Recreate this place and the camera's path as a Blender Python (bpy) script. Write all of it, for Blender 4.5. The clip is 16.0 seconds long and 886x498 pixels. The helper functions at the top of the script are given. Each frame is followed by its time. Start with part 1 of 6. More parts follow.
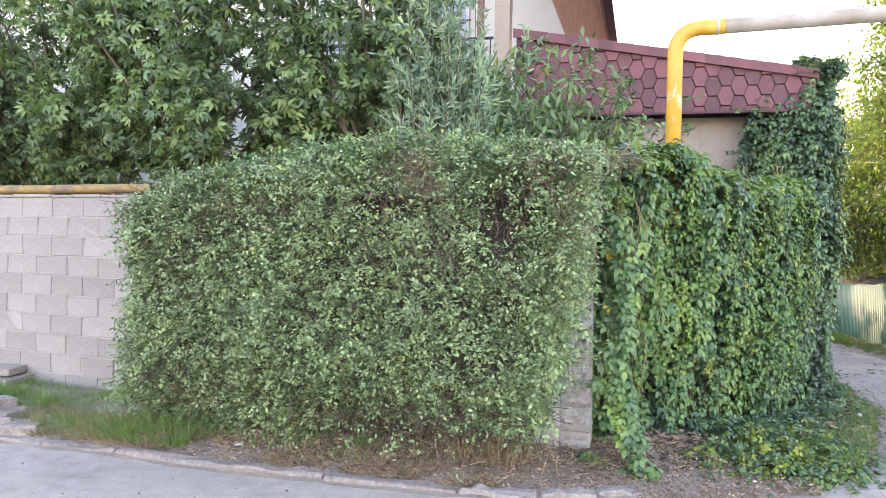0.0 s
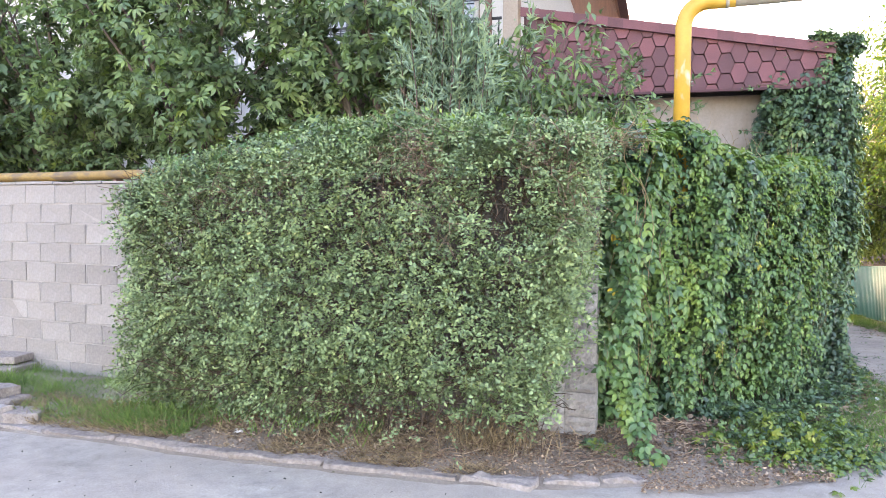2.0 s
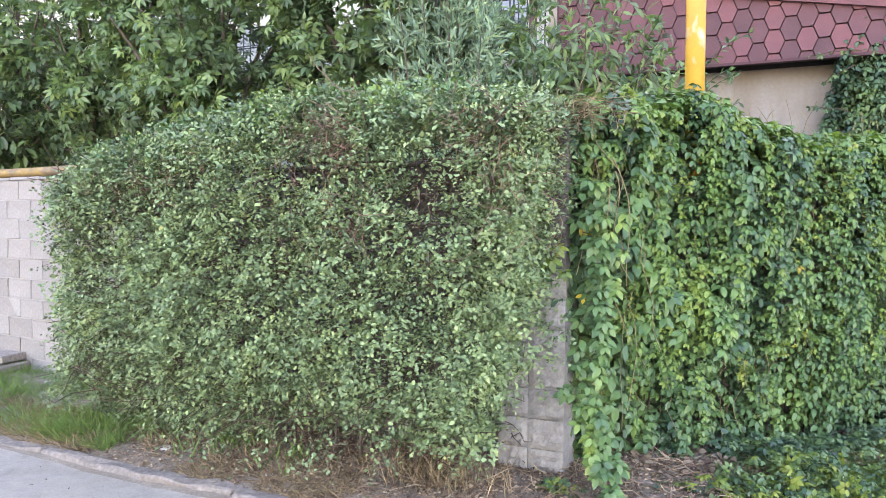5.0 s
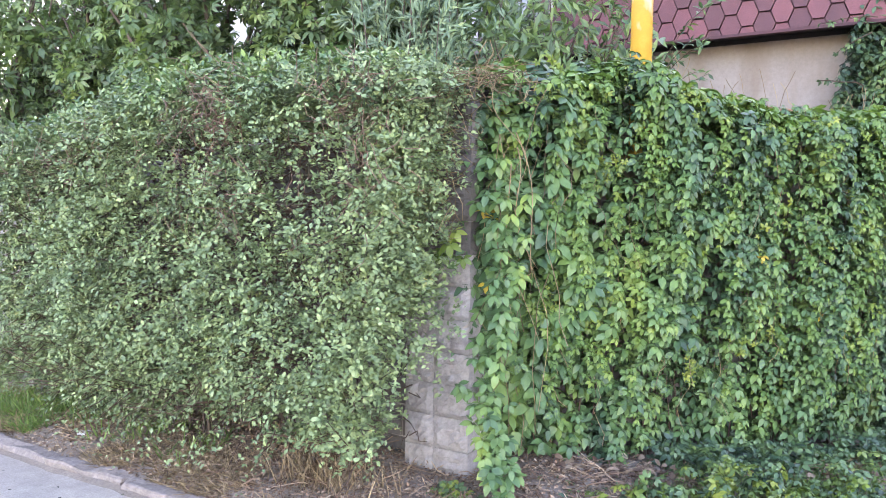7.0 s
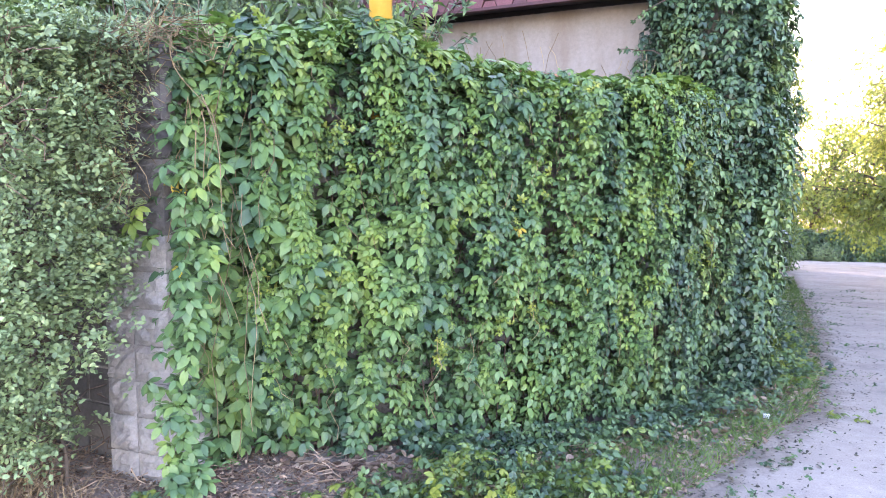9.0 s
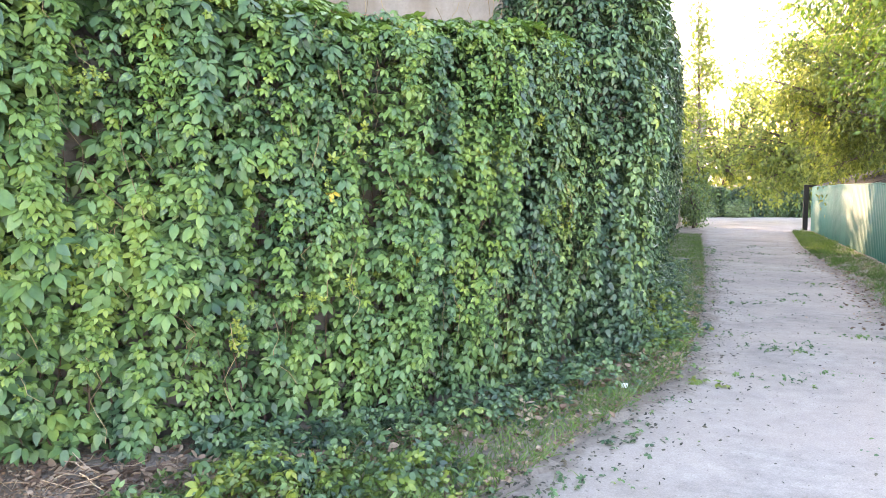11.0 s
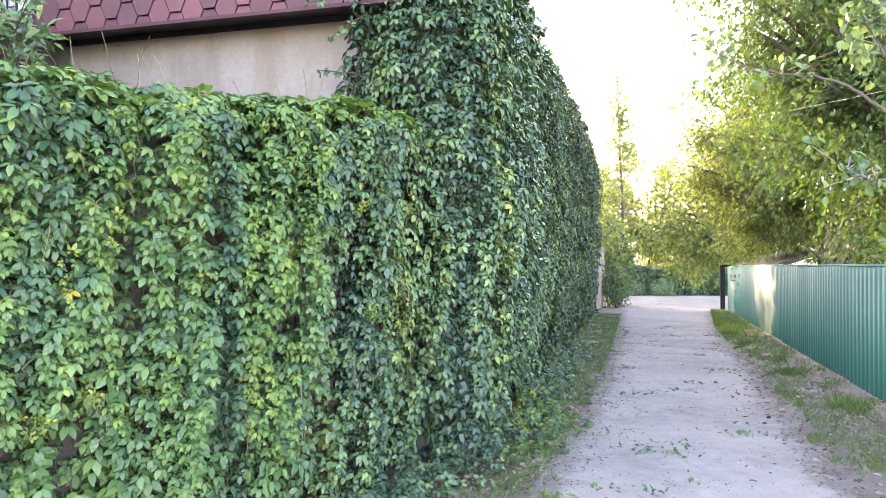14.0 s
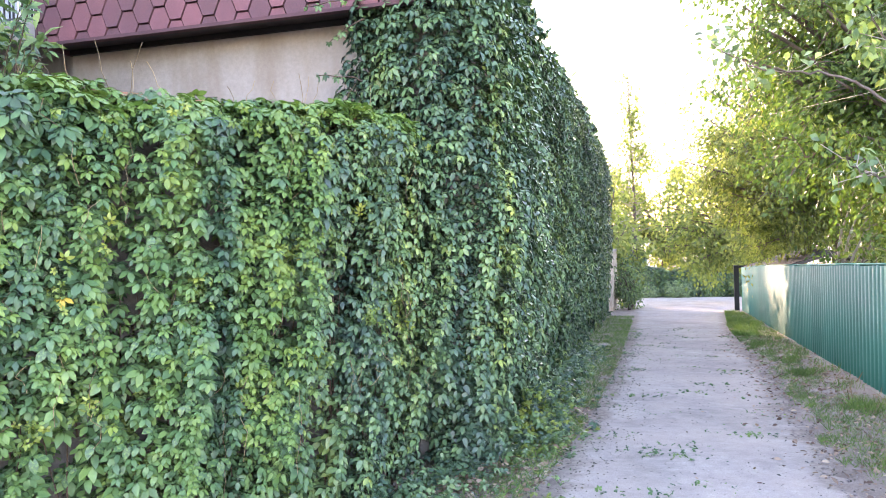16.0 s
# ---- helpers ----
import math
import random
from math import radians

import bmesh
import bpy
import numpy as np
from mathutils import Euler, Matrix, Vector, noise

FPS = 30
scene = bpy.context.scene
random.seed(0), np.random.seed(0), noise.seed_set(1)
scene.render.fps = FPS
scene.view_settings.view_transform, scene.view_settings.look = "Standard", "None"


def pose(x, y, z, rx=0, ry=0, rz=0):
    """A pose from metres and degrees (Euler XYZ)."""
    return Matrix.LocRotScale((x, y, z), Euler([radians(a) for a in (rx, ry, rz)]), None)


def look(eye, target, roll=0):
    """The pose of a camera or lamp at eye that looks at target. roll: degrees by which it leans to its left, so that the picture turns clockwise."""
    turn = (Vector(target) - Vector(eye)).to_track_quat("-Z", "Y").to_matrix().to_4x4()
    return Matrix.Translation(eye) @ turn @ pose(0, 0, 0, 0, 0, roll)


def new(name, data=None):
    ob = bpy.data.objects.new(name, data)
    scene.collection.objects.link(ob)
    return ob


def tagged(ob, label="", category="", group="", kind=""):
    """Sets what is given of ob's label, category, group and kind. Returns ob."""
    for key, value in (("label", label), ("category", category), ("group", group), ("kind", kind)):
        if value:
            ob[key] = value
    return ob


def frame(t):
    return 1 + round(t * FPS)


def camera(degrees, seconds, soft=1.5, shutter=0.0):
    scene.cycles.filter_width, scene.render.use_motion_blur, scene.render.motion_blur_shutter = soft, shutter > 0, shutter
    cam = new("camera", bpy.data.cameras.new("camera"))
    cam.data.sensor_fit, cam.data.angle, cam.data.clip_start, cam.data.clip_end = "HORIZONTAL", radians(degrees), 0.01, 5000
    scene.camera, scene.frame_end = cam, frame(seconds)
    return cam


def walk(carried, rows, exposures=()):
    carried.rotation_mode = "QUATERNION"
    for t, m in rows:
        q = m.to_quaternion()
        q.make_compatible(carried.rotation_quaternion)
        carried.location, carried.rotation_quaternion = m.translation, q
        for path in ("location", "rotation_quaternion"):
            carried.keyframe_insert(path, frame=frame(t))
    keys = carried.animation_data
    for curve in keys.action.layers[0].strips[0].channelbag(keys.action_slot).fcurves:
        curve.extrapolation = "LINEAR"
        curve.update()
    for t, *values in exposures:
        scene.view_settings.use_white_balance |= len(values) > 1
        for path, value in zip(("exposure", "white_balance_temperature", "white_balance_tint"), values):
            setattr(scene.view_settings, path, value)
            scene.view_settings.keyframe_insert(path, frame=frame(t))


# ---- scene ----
cam = camera(61.5, 16.0, soft=0.65)
METRES, EYE, TILT, LEAN, TURN = 5.8, 1.55, 0.0, 0.0, 15.1
ROWS = [
    (0.0, 0.0, 0.0, 0.0, 0.02, -0.85, -1.17),
    (0.5, -0.0008, -0.0003, -0.002, 0.44, -1.43, -1.16),
    (1.0, 0.0027, 0.0, -0.0032, 1.18, -2.14, -1.0),
    (1.5, 0.0079, 0.004, -0.0029, 1.68, -2.45, -0.75),
    (2.0, 0.0214, 0.0212, -0.0029, 1.34, -1.99, -0.62),
    (2.5, 0.045, 0.0506, 0.0031, 0.64, -1.5, -0.68),
    (3.0, 0.0823, 0.0704, 0.0002, 0.22, -1.9, -0.91),
    (3.5, 0.1182, 0.0911, -0.0, 1.63, -2.72, -0.99),
    (4.0, 0.1434, 0.1243, -0.0014, 4.21, -2.51, -0.77),
    (6.5, 0.3223, 0.251, -0.0161, 16.09, -2.82, -0.59),
    (7.0, 0.3621, 0.2768, -0.0128, 16.15, -3.15, -0.68),
    (7.5, 0.4023, 0.3118, -0.0157, 13.85, -3.32, -1.2),
    (8.0, 0.4452, 0.3376, -0.0177, 12.48, -3.97, -1.06),
    (8.5, 0.4909, 0.3561, -0.0174, 11.21, -4.29, -0.33),
    (9.0, 0.5186, 0.3839, -0.0215, 9.24, -4.47, 0.34),
    (11.5, 0.6559, 0.5036, -0.0285, 2.98, -7.71, 0.85),
    (12.0, 0.6932, 0.5194, -0.0295, 2.05, -7.65, 0.41),
    (12.5, 0.7145, 0.5461, -0.0296, 0.68, -7.2, 0.28),
    (13.0, 0.7223, 0.5763, -0.0247, -0.98, -4.96, 0.46),
    (13.5, 0.7365, 0.5848, -0.0224, -1.3, -3.02, 0.75),
    (14.0, 0.7513, 0.5882, -0.0201, -0.69, -1.42, 1.08),
    (14.5, 0.7602, 0.5888, -0.0174, -0.0, -0.49, 1.55),
    (15.0, 0.7624, 0.5895, -0.0195, 0.44, -0.22, 2.02),
    (15.5, 0.7647, 0.5934, -0.0212, 0.54, -0.58, 2.07),
    (16.0, 0.7674, 0.5931, -0.0222, 0.33, -1.06, 1.83),
]
EXPOSURES = [(0.0, 3.61, 7550, 34), (3.5, 3.68, 7550, 34), (7.0, 3.86, 7200, 39), (8.2, 3.95, 6500, 44), (9.2, 3.97, 6850, 41), (11.5, 3.97, 7700, 29), (13.0, 4.0, 7350, 30), (14.0, 4.02, 7050, 35), (16.0, 4.0, 6900, 37)]
walk(cam, [(t, pose(0, 0, EYE, TILT, LEAN, TURN) @ pose(METRES * x, METRES * y, METRES * z, 90 + pitch, roll, yaw)) for t, x, y, z, yaw, pitch, roll in ROWS], exposures=EXPOSURES)

# ---- light ----
SUN_TO = Vector((-0.386, 0.92, 0.2)).normalized()
world = bpy.data.worlds.new("sky_world")
scene.world = world
world.use_nodes = True
_wn = world.node_tree.nodes
_sky = _wn.new("ShaderNodeTexSky")
_sky.sky_type = "NISHITA"
_sky.sun_disc = False
_sky.sun_elevation = math.asin(SUN_TO.z)
_sky.sun_rotation = math.atan2(SUN_TO.x, SUN_TO.y)
_sky.dust_density = 0.9
world.node_tree.links.new(_sky.outputs[0], _wn["Background"].inputs[0])
_wn["Background"].inputs[1].default_value = 0.15
_sun = bpy.data.lights.new("sun", "SUN")
_sun.energy, _sun.angle, _sun.color = 0.85, radians(0.6), (1.0, 0.8, 0.52)
_so = new("sun", _sun)
_so.matrix_world = look(SUN_TO * 60, (0, 0, 0))

# ---- mesh helpers ----
RNG = np.random.default_rng(7)


def mesh_np(name, V, F):
    """A mesh from arrays of vertices and triangles."""
    V, F = np.asarray(V, np.float32), np.asarray(F, np.int32)
    me = bpy.data.meshes.new(name)
    me.vertices.add(len(V))
    me.vertices.foreach_set("co", V.ravel())
    me.loops.add(F.size)
    me.loops.foreach_set("vertex_index", F.ravel())
    me.polygons.add(len(F))
    me.polygons.foreach_set("loop_start", np.arange(0, F.size, 3, dtype=np.int32))
    me.update(calc_edges=True)
    return me


def join(pieces):
    Vs, Fs, n = [], [], 0
    for V, F in pieces:
        Vs.append(V)
        Fs.append(np.asarray(F) + n)
        n += len(V)
    return np.concatenate(Vs), np.concatenate(Fs)


def thing(name, label, category, at=(0, 0, 0), group="", kind=""):
    ob = new(name)
    ob.location = at
    ob.empty_display_size = 0.1
    return tagged(ob, label, category, group, kind)


def put(name, me, mat, parent=None, label="", smooth=False, kind="", category="", group=""):
    """Links a mesh as one object; under a parent it keeps world coordinates."""
    if mat is not None:
        for m in (mat if isinstance(mat, (list, tuple)) else [mat]):
            me.materials.append(m)
    if smooth:
        me.polygons.foreach_set("use_smooth", np.ones(len(me.polygons), dtype=bool))
    ob = new(name, me)
    if parent is not None:
        ob.parent = parent
        base = Vector((0, 0, 0))
        p = parent
        while p is not None:
            base += p.location
            p = p.parent
        ob.location = -base
    return tagged(ob, label, category, group, kind)


def part(name, bm, mat, parent, label="", smooth=False):
    me = bpy.data.meshes.new(name)
    bm.normal_update()
    bm.to_mesh(me)
    bm.free()
    return put(name, me, mat, parent, label, smooth)


def bm_box(x0, x1, y0, y1, z0, z1, bevel=0.0, bm=None):
    bm = bm or bmesh.new()
    r = bmesh.ops.create_cube(bm, size=1.0, matrix=Matrix.Translation(((x0 + x1) / 2, (y0 + y1) / 2, (z0 + z1) / 2)) @ Matrix.Diagonal((x1 - x0, y1 - y0, z1 - z0, 1)))
    if bevel:
        es = list({e for v in r["verts"] for e in v.link_edges})
        bmesh.ops.bevel(bm, geom=es, offset=bevel, segments=2, affect="EDGES", profile=0.6)
    return bm


def bm_prism(points, lo, hi, axis="z", bevel=0.0):
    """A polygon (list of pairs) pushed out along an axis from lo to hi."""
    bm = bmesh.new()

    def at(p, h):
        return {"z": (p[0], p[1], h), "y": (p[0], h, p[1]), "x": (h, p[0], p[1])}[axis]
    a = [bm.verts.new(at(p, lo)) for p in points]
    b = [bm.verts.new(at(p, hi)) for p in points]
    n = len(points)
    bm.faces.new(a)
    bm.faces.new(b[::-1])
    for i in range(n):
        bm.faces.new((a[i], b[i], b[(i + 1) % n], a[(i + 1) % n]))
    bmesh.ops.recalc_face_normals(bm, faces=bm.faces)
    if bevel:
        bmesh.ops.bevel(bm, geom=list(bm.edges), offset=bevel, segments=1, affect="EDGES")
    return bm


def tube(path, radii, sides=6, cap=True):
    """Arrays of a tube along a path of points."""
    path = np.asarray(path, float)
    n = len(path)
    radii = np.broadcast_to(np.asarray(radii, float), (n,))
    tang = np.gradient(path, axis=0)
    tang /= np.linalg.norm(tang, axis=1, keepdims=True) + 1e-9
    ref = np.array([0.31, 0.17, 0.93]) if abs(tang[0, 2]) < 0.8 else np.array([0.95, 0.2, 0.1])
    a = np.cross(tang, ref)
    a /= np.linalg.norm(a, axis=1, keepdims=True) + 1e-9
    b = np.cross(tang, a)
    ang = np.arange(sides) * 2 * np.pi / sides
    V = (path[:, None] + radii[:, None, None] * (np.cos(ang)[None, :, None] * a[:, None] + np.sin(ang)[None, :, None] * b[:, None])).reshape(-1, 3)
    F = []
    for i in range(n - 1):
        for j in range(sides):
            k = (j + 1) % sides
            p, q, r, s = i * sides + j, i * sides + k, (i + 1) * sides + k, (i + 1) * sides + j
            F += [(p, q, r), (p, r, s)]
    if cap:
        for j in range(1, sides - 1):
            F += [(0, j + 1, j), ((n - 1) * sides, (n - 1) * sides + j, (n - 1) * sides + j + 1)]
    return V, np.array(F)


def unit(a):
    return a / (np.linalg.norm(a, axis=-1, keepdims=True) + 1e-9)


def scatter(tmpl, P, D, N, S):
    """Copies of a leaf template at points P, with the tip along D, the upper side along N and the size S, as arrays."""
    TV, TF = tmpl
    D = unit(D)
    X = unit(np.cross(D, N))
    Z = np.cross(X, D)
    S = np.broadcast_to(S, (len(P),))
    V = P[:, None] + S[:, None, None] * (TV[None, :, 0:1] * X[:, None] + TV[None, :, 1:2] * D[:, None] + TV[None, :, 2:3] * Z[:, None])
    F = (np.arange(len(P)) * len(TV))[:, None, None] + TF[None]
    return V.reshape(-1, 3), F.reshape(-1, 3)


def leaflet(w=0.24, curl=0.12, n=6):
    if n == 2:
        V = np.array([(0, 0, 0), (w, 0.42, 0.06), (0, 1, -curl), (-w, 0.42, 0.06)])
        return V, np.array([(0, 1, 2), (0, 2, 3)])
    if n == 4:
        V = np.array([(0, 0, 0), (w * 0.9, 0.3, 0.05), (w * 0.85, 0.66, 0.03), (0, 1, -curl), (-w * 0.85, 0.66, 0.03), (-w * 0.9, 0.3, 0.05)])
        return V, np.array([(0, 1, 5), (1, 2, 3), (1, 3, 5), (3, 4, 5)])
    V = np.array([(0, 0, 0), (w * 0.7, 0.28, 0.05), (w, 0.56, 0.05), (0, 1, -curl), (-w, 0.56, 0.05), (-w * 0.7, 0.28, 0.05), (0, 0.5, -0.02)])
    F = np.array([(6, 0, 1), (6, 1, 2), (6, 2, 3), (6, 3, 4), (6, 4, 5), (6, 5, 0)])
    return V, F


def ovate(w=0.27, curl=0.15):
    """A rounded leaflet with a short drawn-out tip and a folded midrib."""
    half = [(0.5, 0.13, 0.03), (0.95, 0.36, 0.06), (1.0, 0.6, 0.045), (0.55, 0.84, 0.0)]
    V = [(0, 0, 0)] + [(w * a, y, z) for a, y, z in half] + [(0, 1, -curl)] + [(-w * a, y, z) for a, y, z in half[::-1]] + [(0, 0.45, -0.02)]
    F = [(10, k, (k + 1) % 10) for k in range(10)]
    return np.array(V), np.array(F)


def palmate(w=0.25, curl=0.2, angles=(-82, -42, 0, 42, 82), lens=(0.68, 0.92, 1.0, 0.92, 0.68), droop=0.3, fine=6):
    """A leaf of five leaflets that spread from one point and arch over."""
    out = []
    V0, F0 = ovate(w, curl) if fine == 6 else leaflet(w, curl, fine)
    for a, l in zip(angles, lens):
        c, s = math.cos(radians(a)), math.sin(radians(a))
        V = V0 * l
        V[:, 2] -= V[:, 0] * 0.45 * a / 70 + 0.2 * np.abs(V[:, 0])
        V = V + np.array([0, 0.07, 0])
        V = np.stack([V[:, 0] * c + V[:, 1] * s, V[:, 1] * c - V[:, 0] * s, V[:, 2]], 1)
        V[:, 2] -= droop * (V[:, 0] ** 2 + V[:, 1] ** 2)
        out.append((V, F0))
    V, F = join(out)
    k = len(V0)
    hub = len(V)
    n = len(angles)
    V = np.concatenate([V, [[0, 0, 0.01]]])
    F = np.concatenate([F, [(hub, i * k, (i + 1) * k) for i in range(n - 1)]])
    return V, F


def fbm(P, scale, seed=0.0):
    """Cheap smooth noise of points, about -1 to 1."""
    P = np.asarray(P, float) * scale
    v = np.zeros(len(P))
    amp, tot = 1.0, 0.0
    for k in range(4):
        f = 1.9 ** k
        a, b, c = P[:, 0] * f + 1.7 * k + seed, P[:, 1] * f + 4.1 * k - seed, (P[:, 2] if P.shape[1] > 2 else 0) * f + 2.3 * k
        v += amp * np.sin(a + 1.3 * np.sin(b * 1.1 + c)) * np.cos(c * 0.9 + 1.7 * np.sin(a * 0.7 - b))
        tot += amp
        amp *= 0.6
    return v / tot * 1.6


# ---- materials ----
def material(name):
    m = bpy.data.materials.new(name)
    m.use_nodes = True
    return m, m.node_tree.nodes, m.node_tree.links, m.node_tree.nodes["Principled BSDF"]


def ramp(nodes, stops):
    r = nodes.new("ShaderNodeValToRGB")
    while len(r.color_ramp.elements) < len(stops):
        r.color_ramp.elements.new(0.5)
    for e, (p, c) in zip(r.color_ramp.elements, stops):
        e.position, e.color = p, (*c, 1)
    return r


def noise_tex(nodes, links, coord, scale, detail=4.0, rough=0.6, stretch=None):
    n = nodes.new("ShaderNodeTexNoise")
    n.inputs["Scale"].default_value, n.inputs["Detail"].default_value, n.inputs["Roughness"].default_value = scale, detail, rough
    if stretch:
        mp = nodes.new("ShaderNodeMapping")
        mp.inputs["Scale"].default_value = stretch
        links.new(coord, mp.inputs[0])
        coord = mp.outputs[0]
    links.new(coord, n.inputs["Vector"])
    return n.outputs["Fac"]


def calc(nodes, links, op, a, b):
    n = nodes.new("ShaderNodeMath")
    n.operation = op
    for i, v in enumerate((a, b)):
        if isinstance(v, (int, float)):
            n.inputs[i].default_value = v
        else:
            links.new(v, n.inputs[i])
    return n.outputs[0]


def mix(nodes, links, fac, a, b, mode="MIX"):
    n = nodes.new("ShaderNodeMix")
    n.data_type, n.blend_type = "RGBA", mode
    for i, v in ((0, fac), (6, a), (7, b)):
        if isinstance(v, (int, float)):
            n.inputs[i].default_value = v
        elif isinstance(v, tuple):
            n.inputs[i].default_value = (*v, 1)
        else:
            links.new(v, n.inputs[i])
    return n.outputs[2]


def leaf_material(name, stops, patch=1.4, patch_amount=0.5, translucent=0.3, rough=0.42, glow_tint=(1.25, 1.35, 0.5), streak=None, gloss=0.42):
    """Leaves: a colour by leaf and by patch, a glossy upper side, light that passes through."""
    m, nodes, links, bsdf = material(name)
    geo = nodes.new("ShaderNodeNewGeometry")
    co = nodes.new("ShaderNodeTexCoord").outputs["Object"]
    big = noise_tex(nodes, links, co, patch, 3.0, 0.6, streak)
    fine = noise_tex(nodes, links, co, 40.0, 2.0)
    v = calc(nodes, links, "MULTIPLY", geo.outputs["Random Per Island"], 1 - patch_amount)
    b = calc(nodes, links, "MULTIPLY_ADD", big, 2.4 * patch_amount)
    b.node.inputs[2].default_value = -0.7 * patch_amount
    v = calc(nodes, links, "ADD", v, b)
    r = ramp(nodes, stops)
    links.new(v, r.inputs[0])
    col = mix(nodes, links, 0.25, r.outputs[0], fine, "OVERLAY")
    links.new(col, bsdf.inputs["Base Color"])
    bsdf.inputs["Roughness"].default_value = rough
    bsdf.inputs["Specular IOR Level"].default_value = gloss
    tr = nodes.new("ShaderNodeBsdfTranslucent")
    links.new(mix(nodes, links, 1.0, col, glow_tint, "MULTIPLY"), tr.inputs[0])
    mx = nodes.new("ShaderNodeMixShader")
    mx.inputs[0].default_value = translucent
    links.new(bsdf.outputs[0], mx.inputs[1])
    links.new(tr.outputs[0], mx.inputs[2])
    links.new(mx.outputs[0], nodes["Material Output"].inputs[0])
    return m


def surface(name, stops, scale=3.0, fine=60.0, fine_amount=0.35, rough=0.85, bump=0.3, bump_scale=None, per_piece=0.0, stretch=None, metal=0.0, stain=None, bump_dist=0.01, spec=0.5):
    """A surface with colour at two scales, relief and an own shade for each piece."""
    m, nodes, links, bsdf = material(name)
    co = nodes.new("ShaderNodeTexCoord").outputs["Object"]
    big = noise_tex(nodes, links, co, scale, 5.0, 0.6, stretch)
    v = big
    if per_piece:
        info = nodes.new("ShaderNodeObjectInfo").outputs["Random"]
        isl = nodes.new("ShaderNodeNewGeometry").outputs["Random Per Island"]
        own = calc(nodes, links, "FRACT", calc(nodes, links, "ADD", info, isl), 0)
        v = calc(nodes, links, "ADD", calc(nodes, links, "MULTIPLY", big, 1 - per_piece), calc(nodes, links, "MULTIPLY", own, per_piece))
    r = ramp(nodes, stops)
    links.new(v, r.inputs[0])
    fn = noise_tex(nodes, links, co, fine, 4.0, 0.7)
    col = mix(nodes, links, fine_amount, r.outputs[0], fn, "OVERLAY")
    if stain:
        colour, sc, st, lo, hi = stain
        sn = noise_tex(nodes, links, co, sc, 4.0, 0.6, st)
        sr = ramp(nodes, [(lo, (0, 0, 0)), (hi, (1, 1, 1))])
        links.new(sn, sr.inputs[0])
        col = mix(nodes, links, sr.outputs[0], col, colour)
    links.new(col, bsdf.inputs["Base Color"])
    bsdf.inputs["Roughness"].default_value = rough
    bsdf.inputs["Metallic"].default_value = metal
    bsdf.inputs["Specular IOR Level"].default_value = spec
    if bump:
        bp = nodes.new("ShaderNodeBump")
        bp.inputs["Strength"].default_value, bp.inputs["Distance"].default_value = bump, bump_dist
        links.new(noise_tex(nodes, links, co, bump_scale or fine, 5.0, 0.7), bp.inputs["Height"])
        links.new(bp.outputs[0], bsdf.inputs["Normal"])
    return m


def plain(name, colour, rough=0.6, metal=0.0):
    m, nodes, links, bsdf = material(name)
    co = nodes.new("ShaderNodeTexCoord").outputs["Object"]
    links.new(mix(nodes, links, 0.2, colour, noise_tex(nodes, links, co, 30.0), "OVERLAY"), bsdf.inputs["Base Color"])
    bsdf.inputs["Roughness"].default_value, bsdf.inputs["Metallic"].default_value = rough, metal
    return m


M_CREEPER = leaf_material("creeper_leaf", [(0.02, (0.02, 0.052, 0.032)), (0.25, (0.04, 0.092, 0.045)), (0.5, (0.078, 0.16, 0.06)), (0.78, (0.142, 0.235, 0.063)), (1.0, (0.26, 0.33, 0.07))], 1.5, 0.78, 0.12, 0.38, streak=(2.8, 2.8, 0.45), gloss=0.38)
M_CREEPER_D = leaf_material("creeper_leaf_dark", [(0.02, (0.016, 0.038, 0.031)), (0.35, (0.048, 0.1, 0.058)), (0.68, (0.112, 0.195, 0.074)), (0.97, (0.28, 0.34, 0.085))], 1.1, 0.64, 0.12, 0.34, streak=(2.8, 2.8, 0.45), gloss=0.42)
M_STRAND = leaf_material("creeper_runner_leaf", [(0.1, (0.062, 0.135, 0.042)), (0.5, (0.118, 0.21, 0.054)), (1.0, (0.235, 0.31, 0.064))], 2.0, 0.6, 0.18, 0.42, gloss=0.34)
M_HEDGE = leaf_material("hedge_leaf", [(0.06, (0.05, 0.058, 0.032)), (0.28, (0.11, 0.165, 0.08)), (0.58, (0.208, 0.292, 0.136)), (0.88, (0.295, 0.375, 0.165)), (1.0, (0.45, 0.41, 0.16))], 5.0, 0.6, 0.08, 0.45, (1.1, 1.1, 0.7), gloss=0.34)
M_CHERRY = leaf_material("cherry_leaf", [(0.1, (0.055, 0.09, 0.046)), (0.5, (0.128, 0.208, 0.106)), (0.85, (0.235, 0.335, 0.14)), (1.0, (0.31, 0.34, 0.1))], 0.9, 0.4, 0.35, 0.36)
M_JUNIPER = leaf_material("juniper_needle", [(0.1, (0.12, 0.2, 0.14)), (0.6, (0.24, 0.35, 0.24)), (0.95, (0.34, 0.43, 0.2))], 1.5, 0.3, 0.2, 0.6, (1.1, 1.2, 0.8))
M_WALNUT = leaf_material("walnut_leaf", [(0.1, (0.042, 0.082, 0.03)), (0.45, (0.08, 0.14, 0.044)), (0.75, (0.13, 0.19, 0.052)), (1.0, (0.25, 0.28, 0.078))], 0.35, 0.45, 0.42, 0.42, (1.2, 1.4, 0.45))
# far trees: distance haze and brightness are put into this paler leaf colour
M_FARLEAF = leaf_material("hazed_far_leaf", [(0.1, (0.09, 0.13, 0.045)), (0.45, (0.17, 0.22, 0.065)), (0.8, (0.29, 0.33, 0.1)), (1.0, (0.42, 0.41, 0.15))], 0.35, 0.4, 0.5, 0.5, (1.25, 1.3, 0.6))
